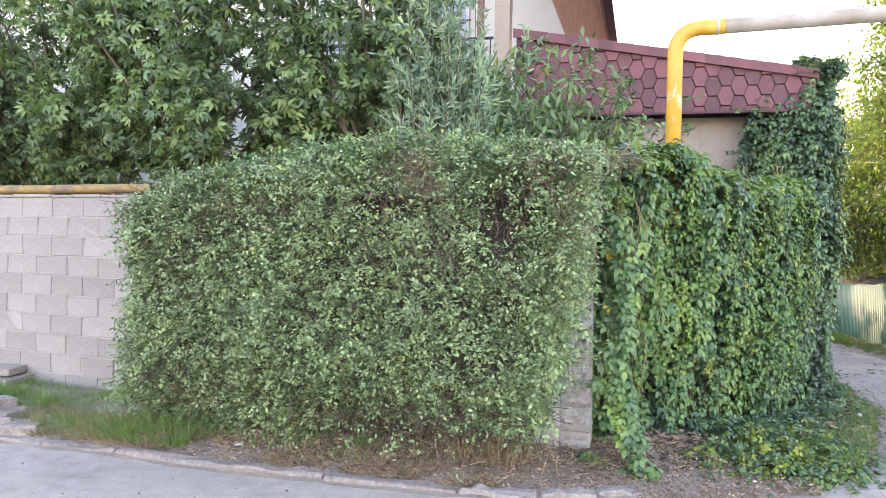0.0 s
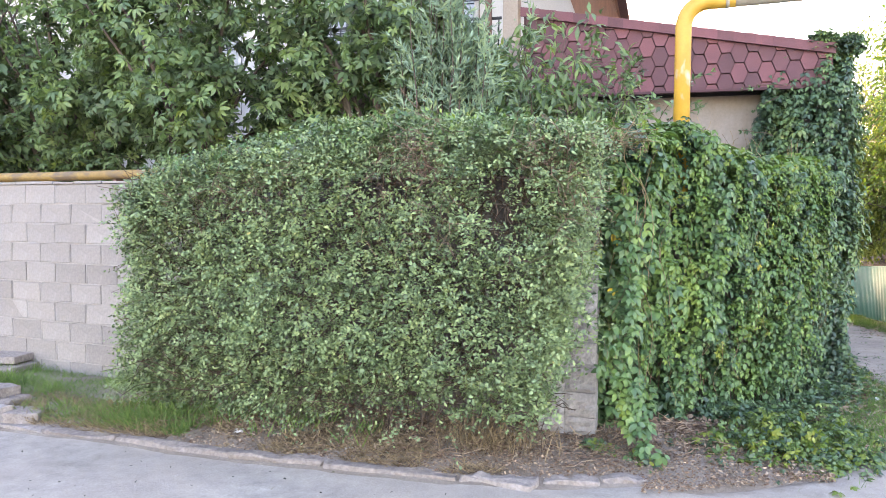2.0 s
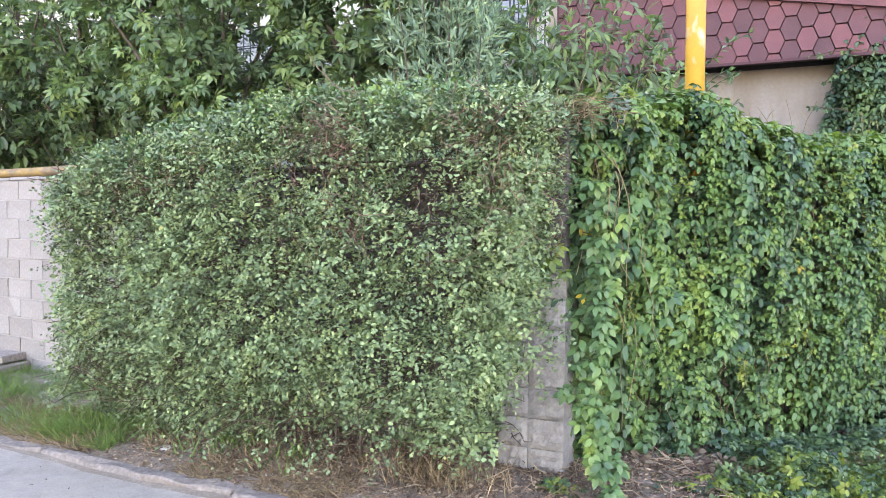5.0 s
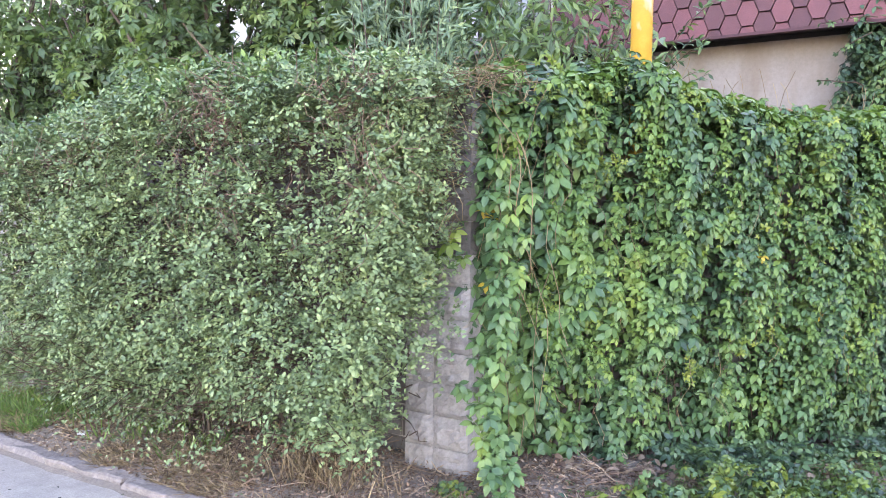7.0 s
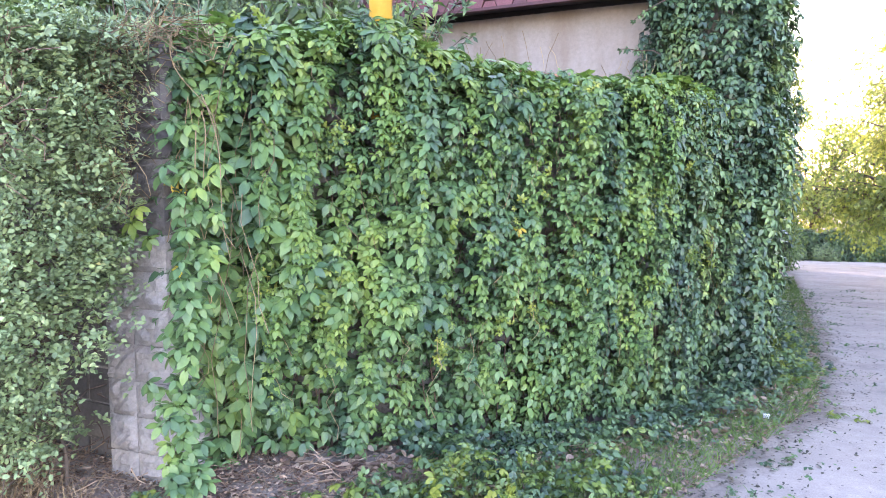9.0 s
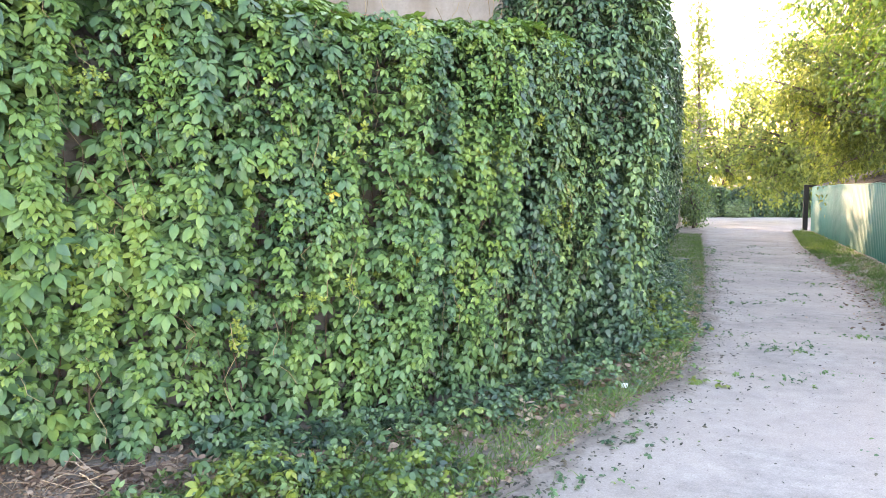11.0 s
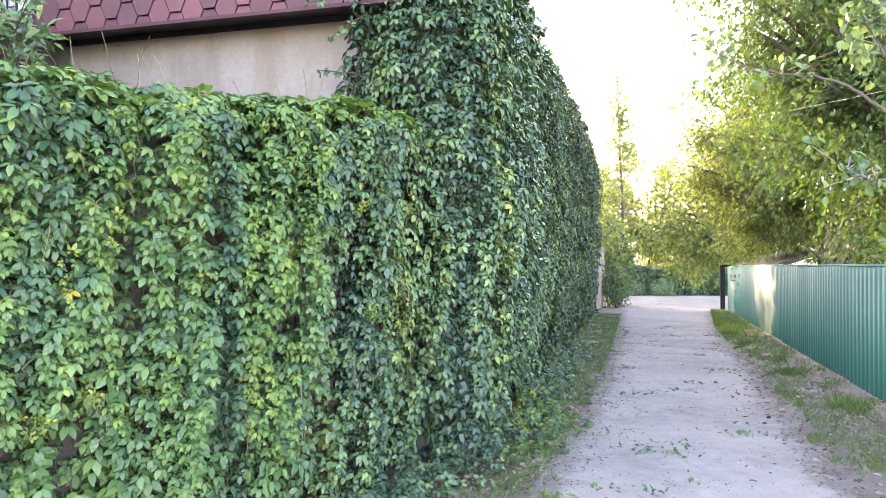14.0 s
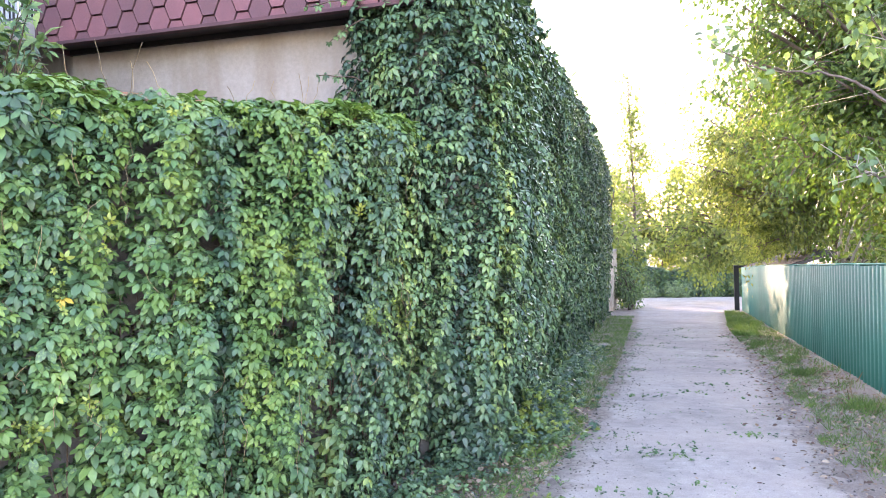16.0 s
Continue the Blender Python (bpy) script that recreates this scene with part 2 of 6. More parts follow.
M_GRASS = leaf_material("grass_blade", [(0.1, (0.058, 0.115, 0.036)), (0.5, (0.115, 0.2, 0.056)), (0.9, (0.2, 0.29, 0.085)), (1.0, (0.38, 0.35, 0.16))], 2.0, 0.4, 0.3, 0.55)
M_STRAW = leaf_material("dry_stalk", [(0.1, (0.10, 0.07, 0.04)), (0.5, (0.24, 0.17, 0.095)), (1.0, (0.44, 0.33, 0.19))], 2.0, 0.2, 0.15, 0.7, (1, 0.9, 0.7))
M_LITTER = leaf_material("dead_leaf", [(0.05, (0.085, 0.05, 0.036)), (0.4, (0.22, 0.14, 0.095)), (0.8, (0.4, 0.29, 0.2)), (1.0, (0.54, 0.44, 0.32))], 2.0, 0.2, 0.1, 0.8, (1, 0.8, 0.6))
M_SCRAP = leaf_material("withered_scrap", [(0.1, (0.03, 0.03, 0.022)), (0.6, (0.085, 0.08, 0.055)), (1.0, (0.2, 0.16, 0.1))], 2.0, 0.2, 0.1, 0.7, (1, 0.9, 0.6))
M_FRESH = leaf_material("fresh_leaf", [(0.1, (0.085, 0.15, 0.038)), (0.5, (0.15, 0.225, 0.048)), (1.0, (0.3, 0.32, 0.065))], 2.0, 0.3, 0.25, 0.4)
M_YELLOWED = leaf_material("yellowed_leaf", [(0.1, (0.4, 0.3, 0.04)), (1.0, (0.6, 0.45, 0.06))], 2.0, 0.3, 0.25, 0.45)
M_DIRTYPIPE = surface("dirty_ochre_paint", [(0.2, (0.15, 0.09, 0.03)), (0.55, (0.24, 0.145, 0.04)), (0.85, (0.35, 0.225, 0.06))], 6, 40, 0.4, 0.6, 0.2, stain=((0.13, 0.085, 0.05), 5.0, (1, 1, 2), 0.5, 0.66))
M_TWIG = surface("twig_bark", [(0.2, (0.035, 0.021, 0.015)), (0.8, (0.12, 0.074, 0.05))], 20, 80, 0.3, 0.9, 0.2)
M_DRYTWIG = surface("dry_twig", [(0.2, (0.09, 0.055, 0.042)), (0.8, (0.27, 0.175, 0.125))], 20, 80, 0.3, 0.9, 0.2)
M_BARK = surface("bark", [(0.2, (0.06, 0.045, 0.035)), (0.8, (0.17, 0.13, 0.10))], 6, 40, 0.4, 0.9, 0.6, stretch=(1, 1, 0.2))
M_PALEBARK = surface("pale_bark", [(0.2, (0.2, 0.17, 0.14)), (0.8, (0.38, 0.34, 0.3))], 6, 40, 0.4, 0.9, 0.4)
M_SOIL = surface("soil", [(0.2, (0.12, 0.09, 0.07)), (0.5, (0.24, 0.195, 0.158)), (0.8, (0.36, 0.31, 0.265))], 1.5, 50, 0.5, 0.95, 0.8, bump_dist=0.02)
def asphalt_material():
    """Old dusty asphalt: pale aggregate, darker worn tracks, tan dust, fine cracks."""
    m, nodes, links, bsdf = material("worn_asphalt")
    co = nodes.new("ShaderNodeTexCoord").outputs["Object"]
    r = ramp(nodes, [(0.3, (0.25, 0.222, 0.194)), (0.5, (0.328, 0.292, 0.255)), (0.7, (0.405, 0.363, 0.316))])
    links.new(noise_tex(nodes, links, co, 0.8, 5.0, 0.62), r.inputs[0])
    col = mix(nodes, links, 0.55, r.outputs[0], noise_tex(nodes, links, co, 7.0, 6.0, 0.7), "OVERLAY")
    dust = ramp(nodes, [(0.4, (0, 0, 0)), (0.66, (0.85, 0.85, 0.85))])
    links.new(noise_tex(nodes, links, co, 0.9, 5.0, 0.65, (0.9, 0.6, 1)), dust.inputs[0])
    col = mix(nodes, links, dust.outputs[0], col, (0.41, 0.345, 0.29))
    grain = noise_tex(nodes, links, co, 95.0, 3.0, 0.8)
    col = mix(nodes, links, 0.5, col, grain, "OVERLAY")
    vor = nodes.new("ShaderNodeTexVoronoi")
    vor.inputs["Scale"].default_value = 38.0
    links.new(co, vor.inputs["Vector"])
    peb = ramp(nodes, [(0.08, (1, 1, 1)), (0.16, (0, 0, 0))])
    links.new(vor.outputs["Distance"], peb.inputs[0])
    pick = ramp(nodes, [(0.5, (0, 0, 0)), (0.62, (0.7, 0.7, 0.7))])
    links.new(noise_tex(nodes, links, co, 5.0, 4.0), pick.inputs[0])
    spots = calc(nodes, links, "MULTIPLY", peb.outputs[0], pick.outputs[0])
    col = mix(nodes, links, spots, col, (0.5, 0.47, 0.44))
    # soil trodden over the broken edges
    edge = nodes.new("ShaderNodeAttribute")
    edge.attribute_name = "soiled"
    soil = ramp(nodes, [(0.62, (0, 0, 0)), (0.86, (1, 1, 1))])
    links.new(calc(nodes, links, "ADD", edge.outputs["Fac"], calc(nodes, links, "MULTIPLY", noise_tex(nodes, links, co, 4.0, 6.0, 0.72), 0.8)), soil.inputs[0])
    soil_col = ramp(nodes, [(0.3, (0.17, 0.135, 0.105)), (0.7, (0.31, 0.265, 0.22))])
    links.new(noise_tex(nodes, links, co, 14.0, 4.0, 0.7), soil_col.inputs[0])
    col = mix(nodes, links, soil.outputs[0], col, soil_col.outputs[0])
    links.new(col, bsdf.inputs["Base Color"])
    bsdf.inputs["Roughness"].default_value = 0.9
    bsdf.inputs["Specular IOR Level"].default_value = 0.25
    bp = nodes.new("ShaderNodeBump")
    bp.inputs["Strength"].default_value, bp.inputs["Distance"].default_value = 0.6, 0.008
    links.new(calc(nodes, links, "ADD", grain, noise_tex(nodes, links, co, 22.0, 4.0, 0.7)), bp.inputs["Height"])
    links.new(bp.outputs[0], bsdf.inputs["Normal"])
    return m


M_ASPHALT = asphalt_material()
M_BLOCK = surface("concrete_block", [(0.1, (0.185, 0.163, 0.15)), (0.5, (0.258, 0.23, 0.214)), (0.9, (0.335, 0.3, 0.28))], 3.2, 40, 0.4, 0.93, 0.7, per_piece=0.36, bump_dist=0.006)
# block colour darkened to hold the shade behind hedge and creeper
M_SHADEBLOCK = surface("block_in_shade", [(0.1, (0.085, 0.076, 0.07)), (0.5, (0.125, 0.112, 0.105)), (0.9, (0.17, 0.155, 0.145))], 2.0, 45, 0.45, 0.93, 0.6, per_piece=0.35, bump_dist=0.006)
M_MORTAR = surface("mortar", [(0.2, (0.24, 0.212, 0.195)), (0.8, (0.36, 0.325, 0.3))], 5, 70, 0.4, 0.95, 0.5)
M_SPLIT = surface("split_face_block", [(0.15, (0.2, 0.178, 0.165)), (0.5, (0.305, 0.28, 0.265)), (0.85, (0.4, 0.372, 0.355))], 4.0, 35, 0.5, 0.92, 1.0, bump_scale=22, per_piece=0.3, stain=((0.11, 0.095, 0.085), 2.5, (1, 1, 0.6), 0.55, 0.75), bump_dist=0.02)
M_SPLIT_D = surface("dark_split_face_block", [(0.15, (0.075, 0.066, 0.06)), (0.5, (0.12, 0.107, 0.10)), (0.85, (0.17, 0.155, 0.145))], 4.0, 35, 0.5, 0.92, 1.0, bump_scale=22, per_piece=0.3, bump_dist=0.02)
M_KERB = surface("kerb_concrete", [(0.2, (0.19, 0.155, 0.135)), (0.8, (0.33, 0.285, 0.26))], 7, 28, 0.7, 0.93, 1.0, per_piece=0.4, bump_dist=0.012)
M_PLASTER = surface("stained_plaster", [(0.2, (0.26, 0.215, 0.185)), (0.5, (0.335, 0.29, 0.26)), (0.85, (0.41, 0.365, 0.335))], 1.0, 30, 0.25, 0.93, 0.25, stain=((0.2, 0.145, 0.105), 1.2, (1.6, 1, 0.4), 0.5, 0.8))
M_WHITEWALL = surface("white_plaster", [(0.2, (0.42, 0.4, 0.37)), (0.8, (0.55, 0.53, 0.5))], 1.0, 40, 0.2, 0.9, 0.2)
M_SHINGLE = surface("burgundy_shingle", [(0.1, (0.066, 0.036, 0.04)), (0.45, (0.135, 0.056, 0.062)), (0.9, (0.235, 0.085, 0.092))], 2.0, 120, 0.6, 0.85, 0.5, per_piece=0.42, bump_dist=0.004)
M_SHINGLE_D = surface("shingle_base", [(0.2, (0.06, 0.03, 0.033)), (0.8, (0.11, 0.045, 0.05))], 3, 100, 0.4, 0.9, 0.4)
M_WOOD = surface("brown_wood", [(0.2, (0.16, 0.065, 0.035)), (0.8, (0.27, 0.12, 0.065))], 4, 40, 0.3, 0.6, 0.2, stretch=(8, 1, 1))
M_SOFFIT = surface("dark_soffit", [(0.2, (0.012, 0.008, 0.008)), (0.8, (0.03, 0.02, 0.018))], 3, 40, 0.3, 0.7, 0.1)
M_YELLOW = surface("yellow_pipe_paint", [(0.2, (0.42, 0.225, 0.03)), (0.55, (0.52, 0.29, 0.035)), (0.8, (0.58, 0.37, 0.07))], 5, 60, 0.15, 0.45, 0.1, stain=((0.5, 0.44, 0.36), 4.0, (1, 1, 0.5), 0.64, 0.72))
M_OLDPIPE = surface("weathered_pipe_paint", [(0.3, (0.3, 0.25, 0.2)), (0.6, (0.42, 0.38, 0.33)), (0.8, (0.5, 0.47, 0.43))], 3, 60, 0.2, 0.55, 0.1, stain=((0.34, 0.2, 0.13), 3.2, (0.6, 1, 1), 0.56, 0.64))
M_GREENMETAL = surface("green_sheet_metal", [(0.2, (0.024, 0.158, 0.112)), (0.8, (0.042, 0.232, 0.164))], 1.2, 60, 0.15, 0.7, 0.05, per_piece=0.4, spec=0.25)
M_BLACKMETAL = plain("black_metal", (0.02, 0.02, 0.022), 0.5, 0.3)
M_RUSTBROWN = plain("brown_paint", (0.14, 0.07, 0.05), 0.6)
M_CABLE = plain("grey_cable", (0.12, 0.115, 0.105), 0.6)
M_STONE = surface("pale_stone", [(0.2, (0.36, 0.35, 0.33)), (0.8, (0.6, 0.58, 0.55))], 6, 50, 0.4, 0.9, 0.6, per_piece=0.4)
M_PAPER = plain("white_scrap", (0.75, 0.75, 0.74), 0.8)
M_SLATE = surface("old_slate", [(0.2, (0.03, 0.028, 0.027)), (0.8, (0.08, 0.075, 0.07))], 3, 30, 0.4, 0.85, 0.5, per_piece=0.5)
M_FARBRICK = surface("pale_brick", [(0.2, (0.3, 0.24, 0.19)), (0.8, (0.45, 0.38, 0.31))], 2, 30, 0.4, 0.9, 0.3, per_piece=0.6)

M_OLDBRICK = surface("orange_brick", [(0.2, (0.2, 0.1, 0.065)), (0.8, (0.34, 0.17, 0.11))], 4, 40, 0.4, 0.9, 0.4, per_piece=0.6)


def glass_material():
    m, nodes, links, bsdf = material("window_glass")
    bsdf.inputs["Base Color"].default_value = (0.03, 0.035, 0.04, 1)
    bsdf.inputs["Roughness"].default_value = 0.05
    bsdf.inputs["Specular IOR Level"].default_value = 0.8
    bsdf.inputs["Coat Weight"].default_value = 1.0
    return m


M_GLASS = glass_material()

# ---- the lie of the land ----
KERB_X, KERB_Y = [-40, -5, -3, -1.2, -0.6, 0.15], [4.85, 4.8, 4.71, 4.72, 4.82, 5.14]
LEFT_Y = [4.9, 5.2, 5.5, 5.94, 6.6, 7.44, 8.35, 9.6, 12.4, 17.8, 36, 44, 70]
LEFT_X = [0.0, 0.55, 0.95, 1.35, 1.72, 2.0, 2.25, 2.58, 2.73, 2.8, 2.75, 1.0, -14]
RIGHT_Y = [4.9, 6.0, 7.0, 8.5, 10, 12.2, 15.9, 25.7, 36, 39, 44, 70]
RIGHT_X = [9.0, 7.0, 5.7, 4.95, 4.76, 4.86, 5.07, 5.45, 6.3, 8.0, 16, 24]


def sstep(a, b, v):
    t = np.clip((np.asarray(v, float) - a) / (b - a), 0, 1)
    return t * t * (3 - 2 * t)


def kerb_y(x):
    return np.interp(x, KERB_X, KERB_Y)


def gz(x, y):
    """Height of the ground: a level street, a raised verge, a lane that falls away."""
    x, y = np.asarray(x, float), np.asarray(y, float)
    yy = np.minimum(y, 75.0)
    z = -0.13 - 0.062 * np.where(yy - 6 > 8, yy - 6, 0.7 * np.log1p(np.exp(np.minimum((yy - 6) / 0.7, 30))))
    verge = sstep(0.0, 0.3, y - kerb_y(x)) * (1 - sstep(-0.4, 1.3, x))
    z = z + verge * (0.075 + 0.07 * sstep(0.2, 1.0, y - kerb_y(x)))
    P = np.stack([x.ravel(), y.ravel()], 1)
    return z + (0.012 * fbm(P, 1.1, 2.0) + 0.006 * fbm(P, 4.0, 5.0)).reshape(z.shape)


def paved(x, y):
    """How far a place lies inside the asphalt, above 0 inside."""
    a = np.where(x < 0.1, kerb_y(x) - y, 5.0 - y)
    b = np.minimum(np.minimum(x - np.interp(y, LEFT_Y, LEFT_X), np.interp(y, RIGHT_Y, RIGHT_X) - x), np.minimum(y - 3.6, 69 - y))
    return np.maximum(a, b)


def axis(*runs):
    out = []
    for a, b, n in runs:
        out += list(np.linspace(a, b, n, endpoint=False))
    return np.array(out + [runs[-1][1]])


def sheet(X, Y, Z):
    """A grid of triangles over 2D arrays."""
    r, c = X.shape
    V = np.stack([X, Y, Z], 2).reshape(-1, 3)
    i = (np.arange(r - 1)[:, None] * c + np.arange(c - 1)[None]).ravel()
    F = np.concatenate([np.stack([i, i + 1, i + c + 1], 1), np.stack([i, i + c + 1, i + c], 1)])
    return V, F


def build_ground():
    xs = axis((-300, -40, 8), (-40, -10, 12), (-10, -7, 8), (-7, 0.5, 44), (0.5, 7.5, 80), (7.5, 20, 20), (20, 60, 12), (60, 300, 8))
    ys = axis((-120, -20, 8), (-20, 3, 20), (3, 13, 110), (13, 40, 80), (40, 80, 30), (80, 500, 12))
    X, Y = np.meshgrid(xs, ys)
    Q = np.stack([X.ravel(), Y.ravel()], 1)
    ragged = paved(X, Y) + (0.14 * fbm(Q, 1.9, 3.0) + 0.09 * fbm(Q, 6.5, 1.0)).reshape(X.shape) * sstep(0.2, 1.2, X)
    Z = gz(X, Y) + 0.02 - 0.07 * sstep(-0.05, 0.32, ragged) - 0.12 * sstep(0.6, 1.6, paved(X, Y))
    put("ground", mesh_np("ground", *sheet(X, Y, Z)), M_SOIL, None, "brown trodden soil with dry litter", True, "structure", "ground")


def build_road():
    xs = axis((-40, -8, 24), (-8, 6, 110), (6, 30, 30))
    fr = np.concatenate([np.linspace(0, 0.8, 20, endpoint=False), np.linspace(0.8, 1, 40)])
    top = np.where(xs < 0.1, kerb_y(xs) + 0.03, 5.0)
    X = np.repeat(xs[None], len(fr), 0)
    Y = -16 + fr[:, None] * (top[None] + 16)
    put("road_street", mesh_np("road", *sheet(X, Y, gz(X, Y) + 0.004)), M_ASPHALT, None, "pale worn asphalt street, dusty and patched", True, "structure", "road")
    ys = axis((4.995, 16, 170), (16, 40, 120), (40, 69, 40))
    L = np.interp(ys, LEFT_Y, LEFT_X)
    R = np.interp(ys, RIGHT_Y, RIGHT_X)
    ny = np.stack([ys, ys * 0], 1)
    L = L + 0.07 * fbm(ny, 2.2, 1.0) + 0.05 * fbm(ny, 9.0, 3.0)
    R = R + 0.11 * fbm(ny, 1.8, 7.0) + 0.07 * fbm(ny, 8.0, 4.0)
    f = np.linspace(0, 1, 34)
    X = L[:, None] + (R - L)[:, None] * f[None]
    Y = np.repeat(ys[:, None], len(f), 1)
    edge = np.minimum(f, 1 - f)[None] * (R - L)[:, None]
    Z = gz(X, Y) + 0.006 - 0.03 * (1 - sstep(0.0, 0.12, edge))
    me = mesh_np("road", *sheet(X, Y, Z))
    soiled = me.attributes.new("soiled", "FLOAT", "POINT")
    soiled.data.foreach_set("value", (0.52 * (1 - sstep(0.0, 0.55, edge))).astype(np.float32).ravel())
    put("road_lane", me, M_ASPHALT, None, "grey asphalt lane strewn with leaf scraps", True, "structure", "road")


build_ground()
build_road()

# ---- walls ----
WALL_A, WALL_B = Vector((-0.72, 5.72, 0)), Vector((-14.0, 7.05, 0))   # face of the street wall, from the pillar to the west
WALL_DIR = (WALL_B - WALL_A).normalized()
WALL_OUT = Vector((WALL_DIR.y, -WALL_DIR.x, 0)) if WALL_DIR.x > 0 else Vector((-WALL_DIR.y, WALL_DIR.x, 0))
COURSE, BLOCK_L = 0.197, 0.41
WALL_TOP = -0.09 + 10 * COURSE


def wall_slab(name, pts, thick, z0, z1, mat, label):
    """An upright wall of a given thickness behind a line of points (the thickness lies on the left of the line)."""
    bm = bmesh.new()
    pts = [Vector((*p, 0)) for p in pts]
    nr = []
    for i, p in enumerate(pts):
        d = (pts[min(i + 1, len(pts) - 1)] - pts[max(i - 1, 0)]).normalized()
        nr.append(Vector((-d.y, d.x, 0)))
    rows = []
    for p, n in zip(pts, nr):
        q = p + n * thick
        rows.append([bm.verts.new((p.x, p.y, z0)), bm.verts.new((p.x, p.y, z1)), bm.verts.new((q.x, q.y, z1)), bm.verts.new((q.x, q.y, z0))])
    for a, b in zip(rows, rows[1:]):
        for j in range(4):
            bm.faces.new((a[j], b[j], b[(j + 1) % 4], a[(j + 1) % 4]))
    bm.faces.new(rows[0][::-1])
    bm.faces.new(rows[-1])
    bmesh.ops.recalc_face_normals(bm, faces=bm.faces)
    ob = part(name, bm, mat, None)
    return tagged(ob, label, "wall", "", "structure")


def block_mesh(w, h, d, seed, rough=0.0055):
    """One block, its front at y=0, with worn edges and an uneven face."""
    rnd = random.Random(seed)
    bm = bm_box(-w / 2, w / 2, 0, d, -h / 2, h / 2, 0.006)
    for v in bm.verts:
        if v.co.y < d / 2:
            v.co += Vector((rnd.uniform(-1, 1), rnd.uniform(-1, 1), rnd.uniform(-1, 1))) * rough
    me = bpy.data.meshes.new("block")
    bm.to_mesh(me)
    bm.free()
    return me


def build_street_wall():
    inner = [tuple((WALL_B - WALL_OUT * 0.004)[:2]), tuple((WALL_A - WALL_OUT * 0.004)[:2])]
    wall = wall_slab("wall_street", inner, 0.19, -0.5, WALL_TOP - 0.002, M_MORTAR, "grey concrete block wall with rough mortar joints")
    # the face of the wall looks along -y, so a block's own x runs from west to east
    ang = math.degrees(math.atan2(-WALL_DIR.y, -WALL_DIR.x))
    kinds = [block_mesh(BLOCK_L - 0.013, COURSE - 0.013, 0.03, i) for i in range(6)]
    for me in kinds:
        me.materials.append(M_BLOCK)
    # blocks near the pillar, with the hedge's shade put into their colour
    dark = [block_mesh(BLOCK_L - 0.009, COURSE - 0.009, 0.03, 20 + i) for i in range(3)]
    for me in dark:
        me.materials.append(M_SHADEBLOCK)
    rnd = random.Random(3)
    length = (WALL_B - WALL_A).length
    far = []
    for r in range(10):
        k = 0
        s = -0.06 - (0.5 * BLOCK_L if r % 2 else 0.0)
        while s < length - 0.3:
            p = WALL_A + WALL_DIR * (s + BLOCK_L / 2) + Vector((0, 0, -0.09 + COURSE * (r + 0.5)))
            m = Matrix.Translation(p + WALL_OUT * rnd.uniform(0.0, 0.007)) @ pose(0, 0, 0, 0, rnd.uniform(-0.35, 0.35), ang)
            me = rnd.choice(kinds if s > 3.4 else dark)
            if 2.6 < s < 7.2:
                ob = new("block", me)
                ob.parent = wall
                ob.matrix_local = m
            else:
                far.append((me, m))
            s += BLOCK_L
    for title, mat, chosen in (("far_blockwork", M_BLOCK, kinds), ("hidden_blockwork", M_SHADEBLOCK, dark)):
        bm = bmesh.new()
        for me, m in far:
            if me in chosen:
                n = len(bm.verts)
                bm.from_mesh(me)
                bm.verts.ensure_lookup_table()
                for v in bm.verts[n:]:
                    v.co = m @ v.co
        tagged(part(title, bm, mat, wall), kind="stuff")
    # crumbling mortar bed on top
    bm = bmesh.new()
    s = 0.0
    while s < 9:
        l = rnd.uniform(0.25, 0.6)
        h = rnd.uniform(0.018, 0.034)
        a = WALL_A + WALL_DIR * (s + l / 2) - WALL_OUT * 0.09
        b2 = bm_box(-l / 2 + 0.004, l / 2 - 0.004, -0.105, 0.1, 0, h, 0.006)
        me = bpy.data.meshes.new("tmp")
        b2.to_mesh(me)
        b2.free()
        n = len(bm.verts)
        bm.from_mesh(me)
        bm.verts.ensure_lookup_table()
        m = Matrix.Translation(a + Vector((0, 0, WALL_TOP + 0.001))) @ pose(0, 0, 0, 0, 0, ang)
        for v in bm.verts[n:]:
            v.co = m @ v.co
        s += l
    part("coping", bm, M_BLOCK, wall, "pale crumbling mortar coping")


CREEP_LOW = np.array([(-0.36, 5.60), (-0.02, 6.06), (0.60, 6.85), (1.0, 7.42), (1.42, 8.08), (1.72, 8.95), (1.88, 9.85)])
CREEP_TALL = np.array([(1.18, 10.05), (1.5, 9.84), (1.95, 9.76), (2.26, 9.9), (2.38, 10.35), (2.29, 11.6), (2.1, 14.0), (2.05, 18.0), (2.0, 25.0), (1.97, 33.2)])


def line_at(line, s):
    """Points and outward normals of a polyline at lengths s (outward: to its right)."""
    seg = np.linalg.norm(np.diff(line, axis=0), axis=1)
    cum = np.concatenate([[0], np.cumsum(seg)])
    x, y = np.interp(s, cum, line[:, 0]), np.interp(s, cum, line[:, 1])
    e = 0.15
    x2, y2 = np.interp(s + e, cum, line[:, 0]), np.interp(s + e, cum, line[:, 1])
    x1, y1 = np.interp(s - e, cum, line[:, 0]), np.interp(s - e, cum, line[:, 1])
    d = unit(np.stack([x2 - x1, y2 - y1], 1))
    return np.stack([x, y], 1), np.stack([d[:, 1], -d[:, 0]], 1), cum[-1]


